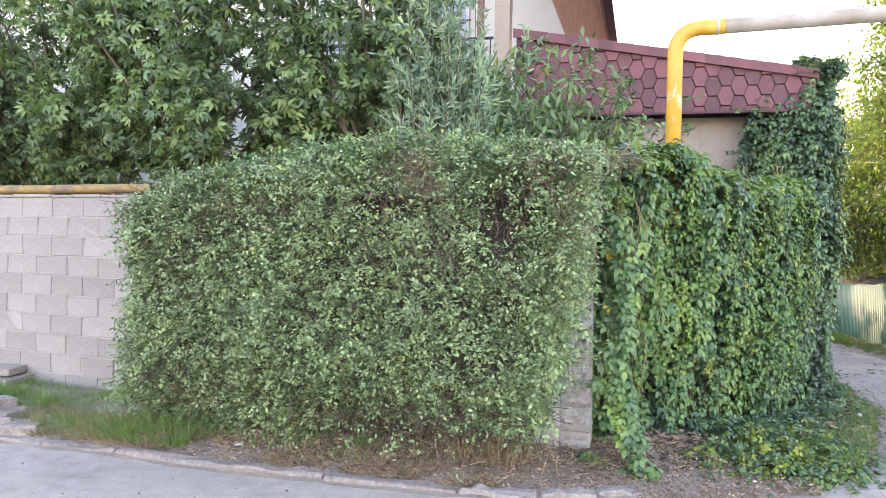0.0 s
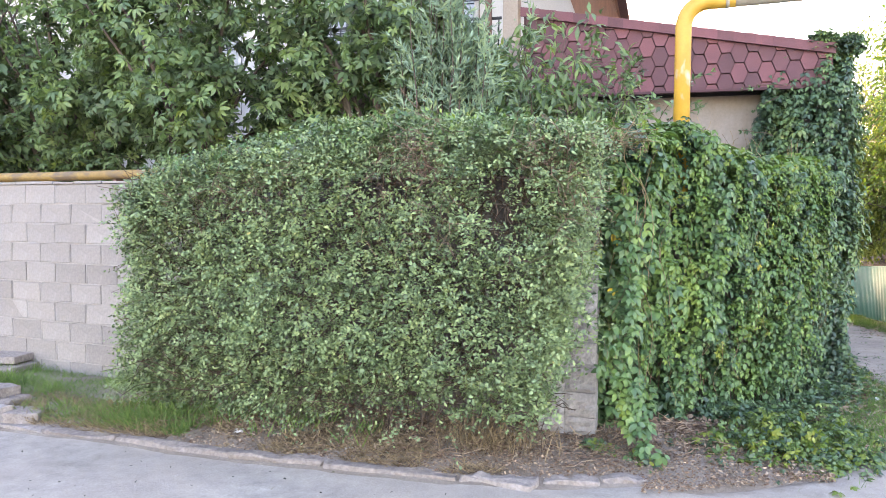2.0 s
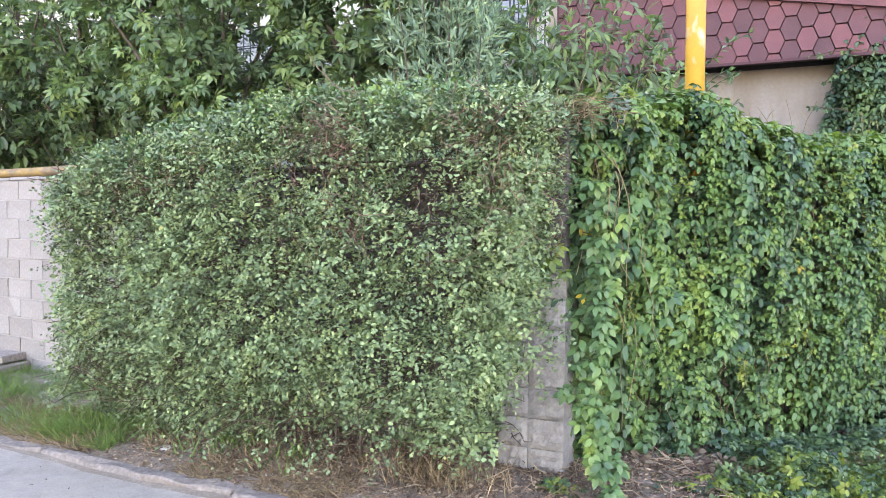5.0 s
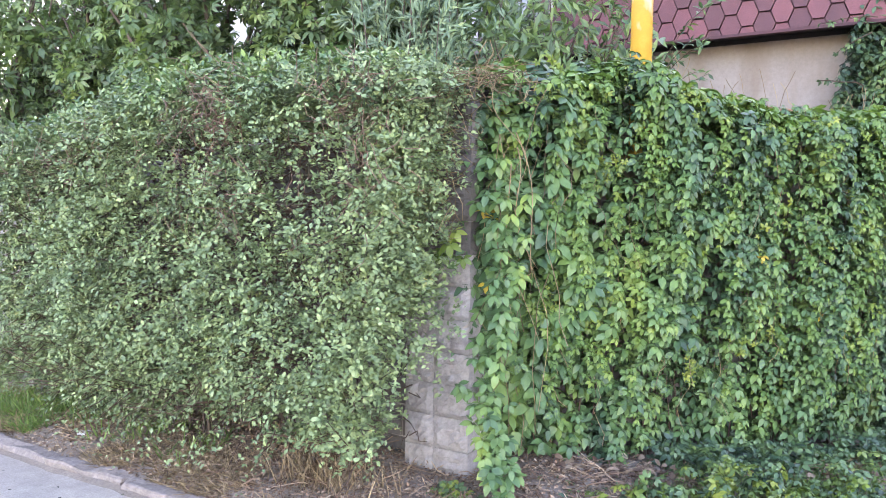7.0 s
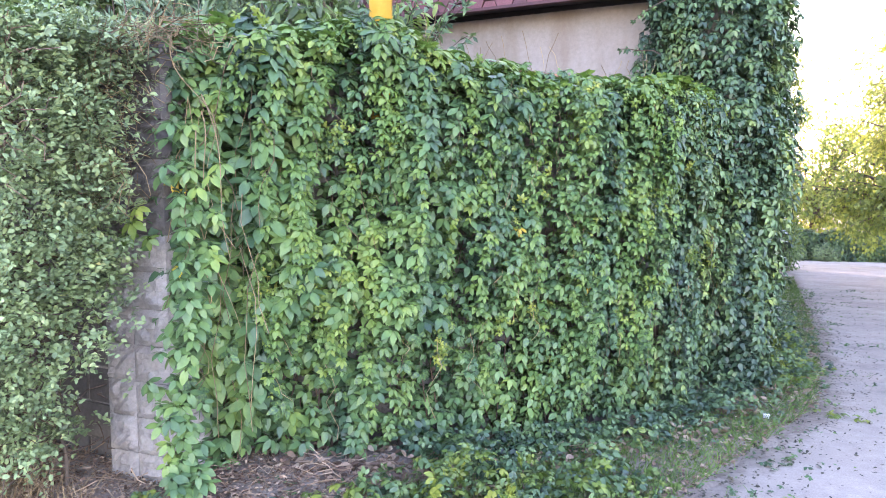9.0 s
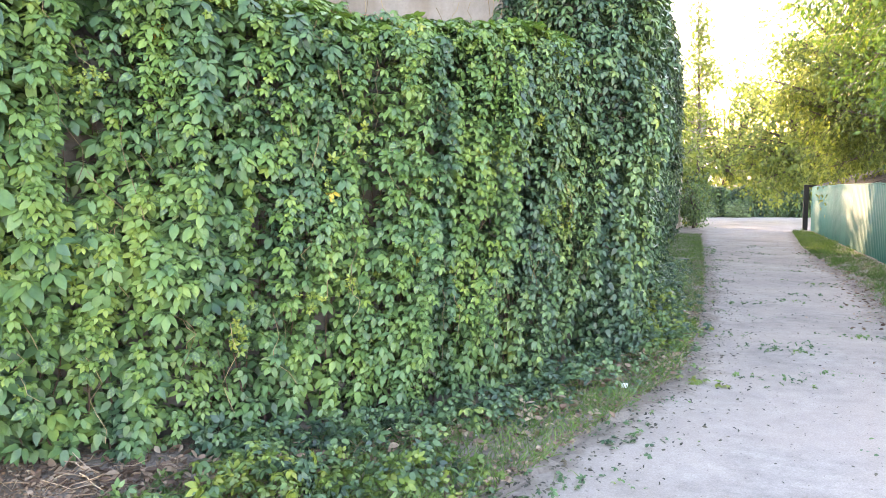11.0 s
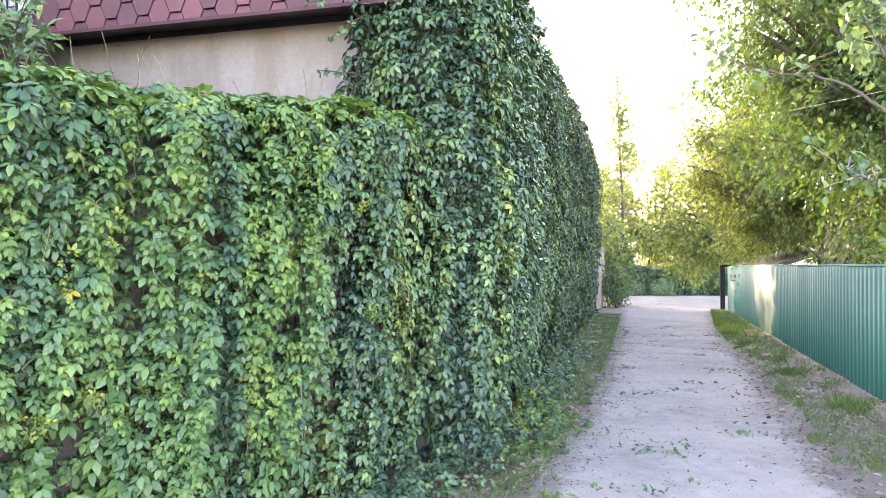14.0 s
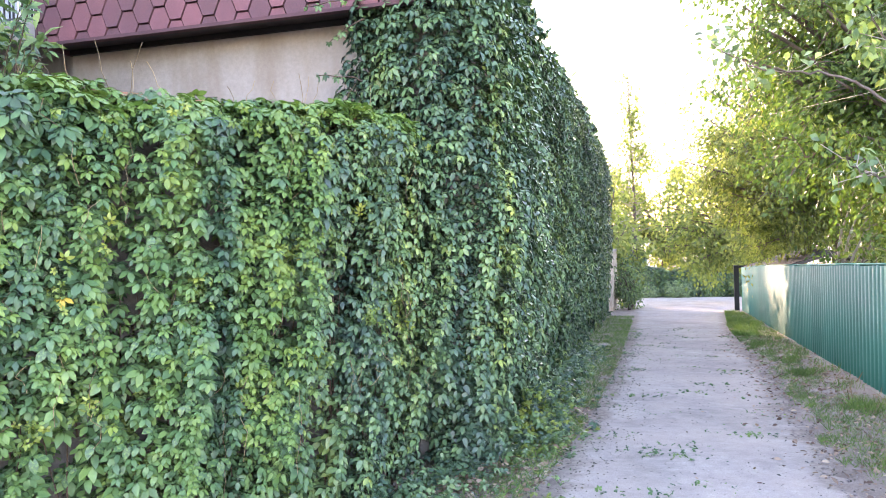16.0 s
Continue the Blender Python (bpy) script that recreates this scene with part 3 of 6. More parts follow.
def build_walls():
    build_street_wall()
    low = [(-0.52, 5.95), (-0.2, 6.28), (0.36, 7.0), (0.76, 7.58), (1.16, 8.22), (1.46, 9.02), (1.6, 10.1)]
    # this wall's colour carries the shade under the creeper leaves
    wall_slab("wall_corner", low, 0.2, -0.9, 2.15, M_SHADEBLOCK, "concrete block garden wall hidden under creeper")
    wall_slab("wall_lane", [(1.78, 10.16), (1.78, 17), (1.74, 25), (1.7, 33)], 0.25, -2.6, 3.6, M_PLASTER, "tall plastered wall along the lane under creeper")
    far = wall_slab("wall_far", [(1.75, 33.05), (1.95, 40)], 0.3, -3.0, 0.55, M_MORTAR, "pale brick wall further along the lane")
    me = block_mesh(0.385, 0.185, 0.03, 2)
    me.materials.append(M_FARBRICK)
    rnd = random.Random(5)
    for r in range(13):
        for k in range(16):
            y = 33.3 + k * 0.4 + (0.2 if r % 2 else 0)
            z = -1.95 + r * 0.195
            ob = new("brick", me)
            ob.parent = far
            ob.matrix_local = pose(1.76 + (y - 33.05) * 0.0288 + 0.012 + rnd.uniform(0, 0.006), y, z, 0, 0, 90 - 1.65)
    # brick course on top of the corner wall
    cop = thing("brick_coping", "weathered orange brick coping on the garden wall", "coping", (1.0, 8.3, 2.15))
    for k in range(9):
        t = k * 0.21
        b = bm_box(-0.1, 0.1, -0.1, 0.1, 0, 0.065, 0.006)
        bmesh.ops.transform(b, matrix=pose(0.66 + t * 0.5, 7.7 + t * 0.84, 2.15, 0, 0, 58), verts=b.verts)
        part("brick", b, M_OLDBRICK, cop)


def build_pillar():
    """Stack-bonded split-face blocks, two to a course."""
    pil = thing("gate_pillar", "grey split-face concrete block pillar, darker in the upper courses", "pillar", (-0.53, 5.8, gz(-0.53, 5.7)))
    rnd = random.Random(11)
    core = bm_box(-0.765, -0.37, 5.66, 5.96, -0.3, 2.1)
    part("core", core, M_MORTAR, pil)
    h = 0.183
    for r in range(12):
        z = -0.06 + r * h
        for x0, x1 in ((-0.77, -0.582), (-0.578, -0.355)):
            bm = bmesh.new()
            nx, nz = 6, 6
            g = [[bm.verts.new((x0 + (x1 - x0) * i / nx, 5.63 - (0.004 if i in (0, nx) or j in (0, nz) else 0.022 + 0.022 * noise.noise(Vector((x0 * 40 + i, r * 3.1, j * 1.2))) + rnd.uniform(-0.006, 0.006)), z + 0.001 + (h - 0.0035) * j / nz)) for i in range(nx + 1)] for j in range(nz + 1)]
            for j in range(nz):
                for i in range(nx):
                    bm.faces.new((g[j][i], g[j][i + 1], g[j + 1][i + 1], g[j + 1][i]))
            edge = [g[0][i] for i in range(nx + 1)] + [g[j][nx] for j in range(1, nz + 1)] + [g[nz][i] for i in range(nx - 1, -1, -1)] + [g[j][0] for j in range(nz - 1, 0, -1)]
            back = [bm.verts.new((v.co.x, 5.98, v.co.z)) for v in edge]
            for i in range(len(edge)):
                k = (i + 1) % len(edge)
                bm.faces.new((edge[i], back[i], back[k], edge[k]))
            bmesh.ops.recalc_face_normals(bm, faces=bm.faces)
            # courses from r = 7 upwards take the darker block
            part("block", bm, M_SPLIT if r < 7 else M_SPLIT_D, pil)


build_walls()
build_pillar()

# ---- creepers ----
def palm_kinds(fine):
    return [palmate(0.25, 0.06, (-96, -46, 0, 46, 96), (0.72, 0.94, 1.0, 0.94, 0.72), 0.3, fine), palmate(0.26, 0.08, (-86, -40, 4, 50, 102), (0.7, 0.95, 1, 0.96, 0.7), 0.42, fine), palmate(0.25, 0.06, (-110, -54, 0, 54, 110), (0.68, 0.93, 1, 0.93, 0.68), 0.22, fine), palmate(0.27, 0.1, (-66, 0, 66), (0.9, 1.0, 0.9), 0.35, fine)]


PALMS, PALMS_FAR, PALMS_MIN = palm_kinds(6), palm_kinds(4), palm_kinds(2)


def shingle(P, O, size, rng, hang=0.9, spread=0.55, kinds=None):
    """Leaves that hang like shingles on a surface with outward normals O."""
    n = len(P)
    kinds = kinds or PALMS
    pieces = []
    side = np.stack([-O[:, 1], O[:, 0], np.zeros(n)], 1)
    D = np.stack([np.zeros(n), np.zeros(n), -np.ones(n) * hang * 0.7], 1) + O * rng.uniform(0.2, 0.95, (n, 1)) + side * rng.normal(0, spread * 0.9, (n, 1)) + np.stack([np.zeros(n), np.zeros(n), rng.normal(0, 0.22, n)], 1)
    N = O * rng.uniform(0.5, 1.2, (n, 1)) + np.array([0, 0, 0.75]) + rng.normal(0, 0.2, (n, 3))
    which = rng.integers(0, len(kinds), n)
    for k, t in enumerate(kinds):
        sel = which == k
        if sel.any():
            pieces.append(scatter(t, P[sel], D[sel], N[sel], size[sel]))
    return join(pieces)


def low_top(x):
    """Height of the creeper's crest over the corner wall, by x."""
    return np.interp(x, [-0.4, -0.1, 0.1, 0.32, 0.55, 0.8, 1.2, 1.55, 1.9], [2.22, 2.30, 2.34, 2.42, 2.30, 2.22, 2.20, 2.22, 2.3])


def creeper_low():
    rng = np.random.default_rng(21)
    th = thing("virginia_creeper", "bright green virginia creeper draped thickly over the corner wall", "climbing plant", (0.7, 7.1, float(gz(0.7, 7.0))))
    n = 16000
    length = line_at(CREEP_LOW, np.array([0.0]))[2]
    s = rng.uniform(0.0, length, n)
    xy, o, _ = line_at(CREEP_LOW, s)
    zb = gz(xy[:, 0], xy[:, 1]) + 0.06 + 0.08 * rng.random(n)
    zt = low_top(xy[:, 0])
    u = rng.random(n)
    z = zb + (zt - zb) * u
    ridge = fbm(np.stack([s * 1.8, z * 0.35], 1), 5.0, 4.0)
    bulge = 0.06 * fbm(np.stack([s, z], 1), 2.3, 1.0) + 0.17 * ridge
    round_top = -0.28 * sstep(0.25, 0.0, zt - z) ** 2
    # beside the pillar the curtain lies flat, so that the pillar's face stays free
    bulge = bulge * sstep(0.05, 0.5, s) - 0.07 * sstep(0.4, 0.1, s)
    depth = bulge + round_top - rng.random(n) ** 1.3 * 0.3 + 0.03
    # the foot of the curtain draws back to the wall
    depth = np.maximum(depth - 0.13 * sstep(0.95, 0.05, z - zb), -0.3)
    P = np.stack([xy[:, 0] + o[:, 0] * depth, xy[:, 1] + o[:, 1] * depth, z + 0.04 * fbm(np.stack([s, s], 1), 6.0, 2.0)], 1)
    O = np.stack([o[:, 0], o[:, 1], np.zeros(n)], 1)
    # bare gap above the foot where the dry stems show
    keep = ~((z - zb < 0.2) & (fbm(np.stack([s, z * 0.3], 1), 3.5, 9.0) > 0.1) & (s < 0.9))
    # sparse furrows between the hanging strands, small holes
    keep &= rng.random(n) > 0.5 * sstep(-0.05, -0.5, ridge) + 0.35 * sstep(0.2, 0.6, fbm(np.stack([s, z], 1), 9.0, 12.0))
    size = (0.046 + 0.03 * rng.random(n)) * (0.85 + 0.3 * (fbm(np.stack([s, z], 1), 1.5, 6.0) > 0)) * np.interp(s, [0.0, 0.15, 0.5, 0.75], [1.1, 1.45, 1.4, 1.0])
    front = depth - bulge - round_top > -0.07
    older = s + 0.12 * fbm(np.stack([s, z], 1), 3.0, 7.0) + rng.normal(0, 0.07, n) > 3.35
    pieces, dark = [], []
    for group, chosen in ((pieces, keep & ~older), (dark, keep & older)):
        for side, kinds in ((front, PALMS), (~front, PALMS_FAR)):
            sel = chosen & side
            group.append(shingle(P[sel], O[sel], size[sel], rng, 0.9, 0.55, kinds))
    put("older_foliage", mesh_np("older_foliage", *join(dark)), M_CREEPER_D, th, "older bluish dark green leaves", False, "stuff")
    # crest that lies over the top of the wall; its lighter colour paints in sky light
    m = 2300
    s2 = rng.uniform(0, length, m)
    xy, o, _ = line_at(CREEP_LOW, s2)
    back = rng.uniform(0.05, 0.55, m)
    zt = low_top(xy[:, 0])
    P2 = np.stack([xy[:, 0] - o[:, 0] * back, xy[:, 1] - o[:, 1] * back, zt - 0.02 - 0.25 * np.abs(back - 0.28) + 0.07 * fbm(np.stack([s2, back], 1), 3.0, 3.0) + rng.uniform(-0.08, 0.03, m)], 1)
    O2 = np.stack([o[:, 0], o[:, 1], np.full(m, 0.6)], 1)
    crest = shingle(P2, O2, 0.05 + 0.035 * rng.random(m), rng, 0.5, 0.7)
    put("crest_growth", mesh_np("crest_growth", *crest), M_STRAND, th, "crest leaves, coloured lighter for the sky light on top", False, "stuff")
    # a strand that hangs to the ground beside the pillar
    m = 210
    t = rng.random(m)
    P3 = np.stack([-0.19 + 0.16 * t ** 2 + rng.normal(0, 0.055, m) + 0.05 * np.sin(t * 7), 5.62 - 0.28 * t ** 2 + rng.normal(0, 0.05, m), 1.75 - 1.8 * t + 0.0 * t], 1)
    O3 = np.tile(np.array([[0.45, -0.85, 0.1]]), (m, 1))
    pieces.append(shingle(P3, O3, 0.05 + 0.035 * rng.random(m), rng))
    put("foliage", mesh_np("foliage", *join(pieces)), M_CREEPER, th, "", False, "stuff")
    # the outermost leaves, one by one
    kinds = []
    for k, t in enumerate(PALMS):
        me = mesh_np("leaf", t[0], t[1])
        me.materials.append(M_CREEPER)
        kinds.append(me)
    base = Vector(th.location)
    n = 280
    s = rng.uniform(0.1, length - 0.2, n)
    xy, o, _ = line_at(CREEP_LOW, s)
    for i in range(n):
        zz = float(rng.uniform(0.25, float(low_top(xy[i, 0])) - 0.1))
        b = 0.06 * fbm(np.array([[s[i], zz]]), 2.3, 1.0)[0] + 0.15 * fbm(np.array([[s[i] * 1.8, zz * 0.35]]), 5.0, 4.0)[0]
        out = Vector((o[i, 0], o[i, 1], 0))
        side = Vector((-o[i, 1], o[i, 0], 0))
        d = (Vector((0, 0, -0.9)) + out * float(rng.uniform(0.2, 0.7)) + side * float(rng.normal(0, 0.5))).normalized()
        nn = out * 0.8 + Vector((0, 0, 0.6)) + side * float(rng.normal(0, 0.2))
        x = d.cross(nn).normalized()
        zax = x.cross(d)
        sz = float(rng.uniform(0.055, 0.08))
        m = Matrix((x, d, zax)).transposed().to_4x4() @ Matrix.Scale(sz, 4)
        m.translation = Vector((xy[i, 0], xy[i, 1], zz)) + out * b - base
        ob = new("leaf", kinds[int(rng.integers(0, len(kinds)))])
        ob.parent = th
        ob.matrix_local = m
    # yellow-green tufts of new growth, large pale leaves beside the pillar
    tufts = []
    for k in range(52):
        s0 = np.array([rng.uniform(0.3, length - 0.1)])
        xy, o, _ = line_at(CREEP_LOW, s0)
        zz = rng.uniform(0.5, float(low_top(xy[0, 0])) - 0.02) if k < 24 else float(low_top(xy[0, 0])) - rng.uniform(0.06, 0.25)
        m = int(rng.integers(8, 20)) if k < 24 else int(rng.integers(3, 8))
        c = np.array([xy[0, 0] + o[0, 0] * 0.04, xy[0, 1] + o[0, 1] * 0.04, zz]) + rng.normal(0, 0.035 if k < 24 else 0.05, (m, 3)) * np.array([1, 1, 1.3])
        tufts.append(scatter(PALMS_FAR[2], c, rng.normal(0, 0.7, (m, 3)) + np.array([0, 0, -0.3]), rng.normal(0, 0.4, (m, 3)) + np.array([o[0, 0], o[0, 1], 0.5]), rng.uniform(0.018, 0.045, m)))
    c = np.array([[-0.40, 5.47, 1.30], [-0.36, 5.46, 1.36], [-0.44, 5.48, 1.24], [-0.33, 5.5, 1.22]])
    tufts.append(scatter(PALMS[0], c, np.array([[0.3, -0.4, -0.8], [0.5, -0.3, -0.5], [-0.3, -0.4, -0.8], [0.2, -0.3, -0.9]]), np.tile(np.array([[0.2, -0.8, 0.5]]), (4, 1)), np.array([0.085, 0.07, 0.075, 0.06])))
    put("new_growth", mesh_np("new_growth", *join(tufts)), M_FRESH, th, "yellow-green young leaves", False, "stuff")
    c = np.array([[-0.25, 5.6, 1.49], [-0.22, 5.62, 1.44], [-0.24, 5.6, 1.08], [0.9, 7.2, 1.2], [1.2, 7.66, 0.8]])
    put("yellowed_foliage", mesh_np("yellowed_foliage", *scatter(PALMS[3], c, np.tile(np.array([[0.1, -0.4, -0.8]]), (5, 1)), np.tile(np.array([[0.4, -0.8, 0.4]]), (5, 1)), np.array([0.07, 0.05, 0.05, 0.05, 0.05]))), M_YELLOWED, th, "a few yellowed leaves", False, "stuff")
    # runners that hang down the face in bright vertical strings
    runs = []
    for k in range(46):
        s0 = rng.uniform(0.3, 3.4)
        top_z = float(low_top(line_at(CREEP_LOW, np.array([s0]))[0][0, 0]))
        z0 = top_z - (rng.uniform(0.0, 0.2) if k % 3 == 0 else rng.uniform(0.1, 1.3))
        l = min(rng.uniform(0.35, 1.2), z0 - 0.25)
        if l < 0.2:
            continue
        m = int(l * 46)
        t = np.sort(rng.random(m))
        ss = np.clip(s0 + 0.05 * np.sin(t * rng.uniform(2, 6) + k) + rng.normal(0, 0.028, m), 0, length)
        xy, o, _ = line_at(CREEP_LOW, ss)
        z = z0 - l * t
        dp = 0.06 * fbm(np.stack([ss, z], 1), 2.3, 1.0) + 0.15 * fbm(np.stack([ss * 1.8, z * 0.35], 1), 5.0, 4.0) + rng.uniform(0.01, 0.07, m)
        P = np.stack([xy[:, 0] + o[:, 0] * dp, xy[:, 1] + o[:, 1] * dp, z], 1)
        runs.append(shingle(P, np.stack([o[:, 0], o[:, 1], np.zeros(m)], 1), (0.036 + 0.026 * rng.random(m)) * (1.1 - 0.4 * t), rng))
    put("runner_growth", mesh_np("runner_growth", *join(runs)), M_STRAND, th, "hanging runners of brighter yellow-green leaves", False, "stuff")
    tend = []
    for k in range(70):
        s0 = rng.uniform(0.0, length - 0.3)
        t = np.linspace(0, 1, 7)
        ss = np.clip(s0 + np.cumsum(rng.normal(0, 0.03, 7)), 0, length)
        xy, o, _ = line_at(CREEP_LOW, ss)
        z0, l = rng.uniform(0.5, 2.1), rng.uniform(0.15, 0.5)
        dp = 0.05 + 0.03 * np.sin(t * 5 + k)
        tend.append(tube(np.stack([xy[:, 0] + o[:, 0] * dp, xy[:, 1] + o[:, 1] * dp, z0 - l * t], 1), 0.002, 3, False))
    for k in range(22):
        s0 = np.array([rng.uniform(1.0, length - 0.2)])
        xy, o, _ = line_at(CREEP_LOW, s0)
        a = np.array([xy[0, 0] - o[0, 0] * 0.25, xy[0, 1] - o[0, 1] * 0.25, float(low_top(xy[0, 0])) - 0.06])
        d = np.array([rng.normal(0, 0.3), rng.normal(0, 0.2), 1.0]) * rng.uniform(0.12, 0.3)
        tend.append(tube(a + d * np.linspace(0, 1, 5)[:, None] + rng.normal(0, 0.008, (5, 3)), 0.0022, 3, False))
    put("tendril_tangle", mesh_np("tendril_tangle", *join(tend)), M_STRAW, th, "thin pale tendrils", False, "stuff")
    # vines and tendrils
    pieces = []
    for k in range(150):
        s0 = rng.uniform(0.0, length - 0.3)
        h = np.linspace(0, 1, 7)
        ss = s0 + np.cumsum(rng.normal(0, 0.035, 7))
        xy, o, _ = line_at(CREEP_LOW, np.clip(ss, 0, length))
        g = gz(xy[:, 0], xy[:, 1])
        z0, z1 = (g[0] - 0.03, rng.uniform(0.4, 1.6)) if k < 80 else (rng.uniform(0.4, 1.4), rng.uniform(1.2, 2.2))
        dp = -0.2 + rng.uniform(-0.05, 0.04) + (0.08 * h if k % 3 == 0 else 0.0)
        pieces.append(tube(np.stack([xy[:, 0] + o[:, 0] * dp, xy[:, 1] + o[:, 1] * dp, z0 + (z1 - z0) * h], 1), np.linspace(0.006, 0.002, 7), 4, False))
    put("stem_tangle", mesh_np("stem_tangle", *join(pieces)), M_TWIG, th, "thin brown woody vines", False, "stuff")
    # pale vines that loop down beside the pillar, straw tangle over its top
    for k in range(4):
        t = np.linspace(0, 1, 14)
        x0, y0 = rng.uniform(-0.2, 0.12), 5.62 + rng.uniform(0, 0.1)
        w = np.stack([x0 + 0.12 * t + 0.05 * np.sin(t * rng.uniform(4, 8) + k), y0 + 0.1 * t - 0.1 + 0.03 * np.cos(t * 5 + k), rng.uniform(1.5, 2.15) - rng.uniform(0.5, 1.1) * t], 1)
        put("vine", mesh_np("vine", *tube(w, np.linspace(0.0032, 0.0016, 14), 5)), M_STRAW, th, "pale tan woody vine", True)
    tangle = []
    for k in range(150):
        a = np.array([rng.uniform(-0.75, -0.02), rng.uniform(5.4, 5.75), 2.14 + rng.normal(0, 0.05)])
        d = unit(np.array([rng.normal(0.6, 0.5), rng.normal(-0.2, 0.4), rng.normal(-0.15, 0.35)])) * rng.uniform(0.12, 0.35)
        tangle.append(tube(a + d * np.linspace(-0.5, 0.5, 5)[:, None] + rng.normal(0, 0.012, (5, 3)), 0.0022, 3, False))
    put("straw_tangle", mesh_np("straw_tangle", *join(tangle)), M_STRAW, th, "dry straw-coloured runners", False, "stuff")
    # dry stems hanging near the pillar
    pieces = []
    for k in range(16):
        h = np.linspace(0, 1, 6)
        x0, y0 = rng.uniform(-0.3, 0.05), rng.uniform(5.55, 5.9)
        pieces.append(tube(np.stack([x0 + np.cumsum(rng.normal(0, 0.05, 6)), y0 + np.cumsum(rng.normal(0, 0.015, 6)), rng.uniform(1.0, 2.2) - h * rng.uniform(0.5, 1.0)], 1), 0.0025, 3, False))
    put("dry_tangle", mesh_np("dry_tangle", *join(pieces)), M_STRAW, th, "pale dry hanging stems", False, "stuff")


def tall_top(s, y):
    return np.interp(y, [9.8, 10.4, 12.5, 14.4, 18, 22, 28, 32, 33.2], [3.78, 3.86, 3.9, 3.95, 4.22, 4.25, 4.15, 3.7, 3.3])


def creeper_tall():
    rng = np.random.default_rng(22)
    th = thing("virginia_creeper", "dark green creeper covering the tall wall and house corner", "climbing plant", (1.95, 10.2, float(gz(1.95, 10.2))))
    length = line_at(CREEP_TALL, np.array([0.0]))[2]
    pieces = []
    for lo, hi, n, sc in ((0.0, 2.4, 7000, 0.6), (2.4, 6.5, 7600, 0.72), (6.5, 12.5, 6000, 0.98), (12.5, length, 6000, 1.5)):
        s = rng.uniform(lo, hi, n)
        xy, o, _ = line_at(CREEP_TALL, s)
        zb = gz(xy[:, 0], xy[:, 1]) + 0.08
        zt = tall_top(s, xy[:, 1]) + 0.1 * fbm(np.stack([s, s * 0], 1), 1.7, 2.0)
        # the left flank on the house front slopes up to the corner
        zt = np.where(s < 0.75, np.interp(s, [0, 0.1, 0.3, 0.75], [2.98, 3.45, 3.76, 3.88]), zt)
        zb = np.where(s < 0.5, np.maximum(zb, 1.7), zb)
        z = zb + (zt - zb) * rng.random(n)
        bulge = 0.10 * fbm(np.stack([s, z], 1), 1.3, 3.0) + 0.13 * fbm(np.stack([s * 1.6, z * 0.4], 1), 4.5, 8.0)
        # a shaggy head, a foot that draws back
        bulge += 0.05 * sstep(2.4, 3.4, z) * (xy[:, 1] > 12) - 0.15 * sstep(2.7, 3.8, z) * (xy[:, 1] < 12) * (s > 0.9) - 0.1 * sstep(1.5, 0.1, z - zb) * sstep(0.6, 1.2, s) - 0.25 * sstep(0.25, 0.0, zt - z) ** 2
        depth = bulge - rng.random(n) * 0.26 + 0.02
        P = np.stack([xy[:, 0] + o[:, 0] * depth, xy[:, 1] + o[:, 1] * depth, z], 1)
        furrow = fbm(np.stack([s * 1.6, z * 0.4], 1), 4.5, 8.0)
        ok = rng.random(n) > 0.5 * sstep(-0.05, -0.5, furrow)
        P, o, size = P[ok], o[ok], sc * (0.092 + 0.05 * rng.random(ok.sum()))
        pieces.append(shingle(P, np.stack([o[:, 0], o[:, 1], np.zeros(len(P))], 1), size, rng, 0.9, 0.55, PALMS_FAR if lo < 6 else PALMS_MIN))
        m = n // 6
        s2 = rng.uniform(max(lo, 0.5), hi, m)
        xy, o, _ = line_at(CREEP_TALL, s2)
        back = rng.uniform(0.0, 0.5, m)
        P2 = np.stack([xy[:, 0] - o[:, 0] * back, xy[:, 1] - o[:, 1] * back, tall_top(s2, xy[:, 1]) + 0.1 * fbm(np.stack([s2, s2 * 0], 1), 1.7, 2.0) - 0.05 + rng.uniform(-0.15, 0.06, m)], 1)
        pieces.append(shingle(P2, np.stack([o[:, 0], o[:, 1], np.full(m, 0.6)], 1), sc * (0.085 + 0.05 * rng.random(m)), rng, 0.4, 0.8, PALMS_MIN))
    put("foliage", mesh_np("foliage", *join(pieces)), M_CREEPER_D, th, "", False, "stuff")
    pieces, leaves = [], []
    # shoots that stand off the outline
    for k in range(46):
        a = rng.random()
        if k < 3:
            p0, d = np.array([1.42 - 0.05 * k, 9.72 + 0.06 * k, (3.2, 3.08, 2.62)[k]]), np.array([-0.9, -0.1, (0.05, -0.45, 0.3)[k]])
            l = (0.5, 0.3, 0.38)[k]
        else:
            s = np.array([rng.uniform(0.3, length)])
            xy, o, _ = line_at(CREEP_TALL, s)
            p0 = np.array([xy[0, 0], xy[0, 1], float(tall_top(s, xy[:, 1])[0]) - 0.05])
            d = np.array([o[0, 0] * rng.uniform(-0.3, 0.8), o[0, 1] * 0.3, rng.uniform(0.3, 1.0)])
            l = rng.uniform(0.12, 0.32)
        h = np.linspace(0, 1, 6)
        path = p0 + d * l * h[:, None] + np.array([0, 0, -0.10 * l]) * (h ** 2)[:, None] + rng.normal(0, 0.008, (6, 3))
        pieces.append(tube(path, np.linspace(0.007, 0.003, 6), 4, False))
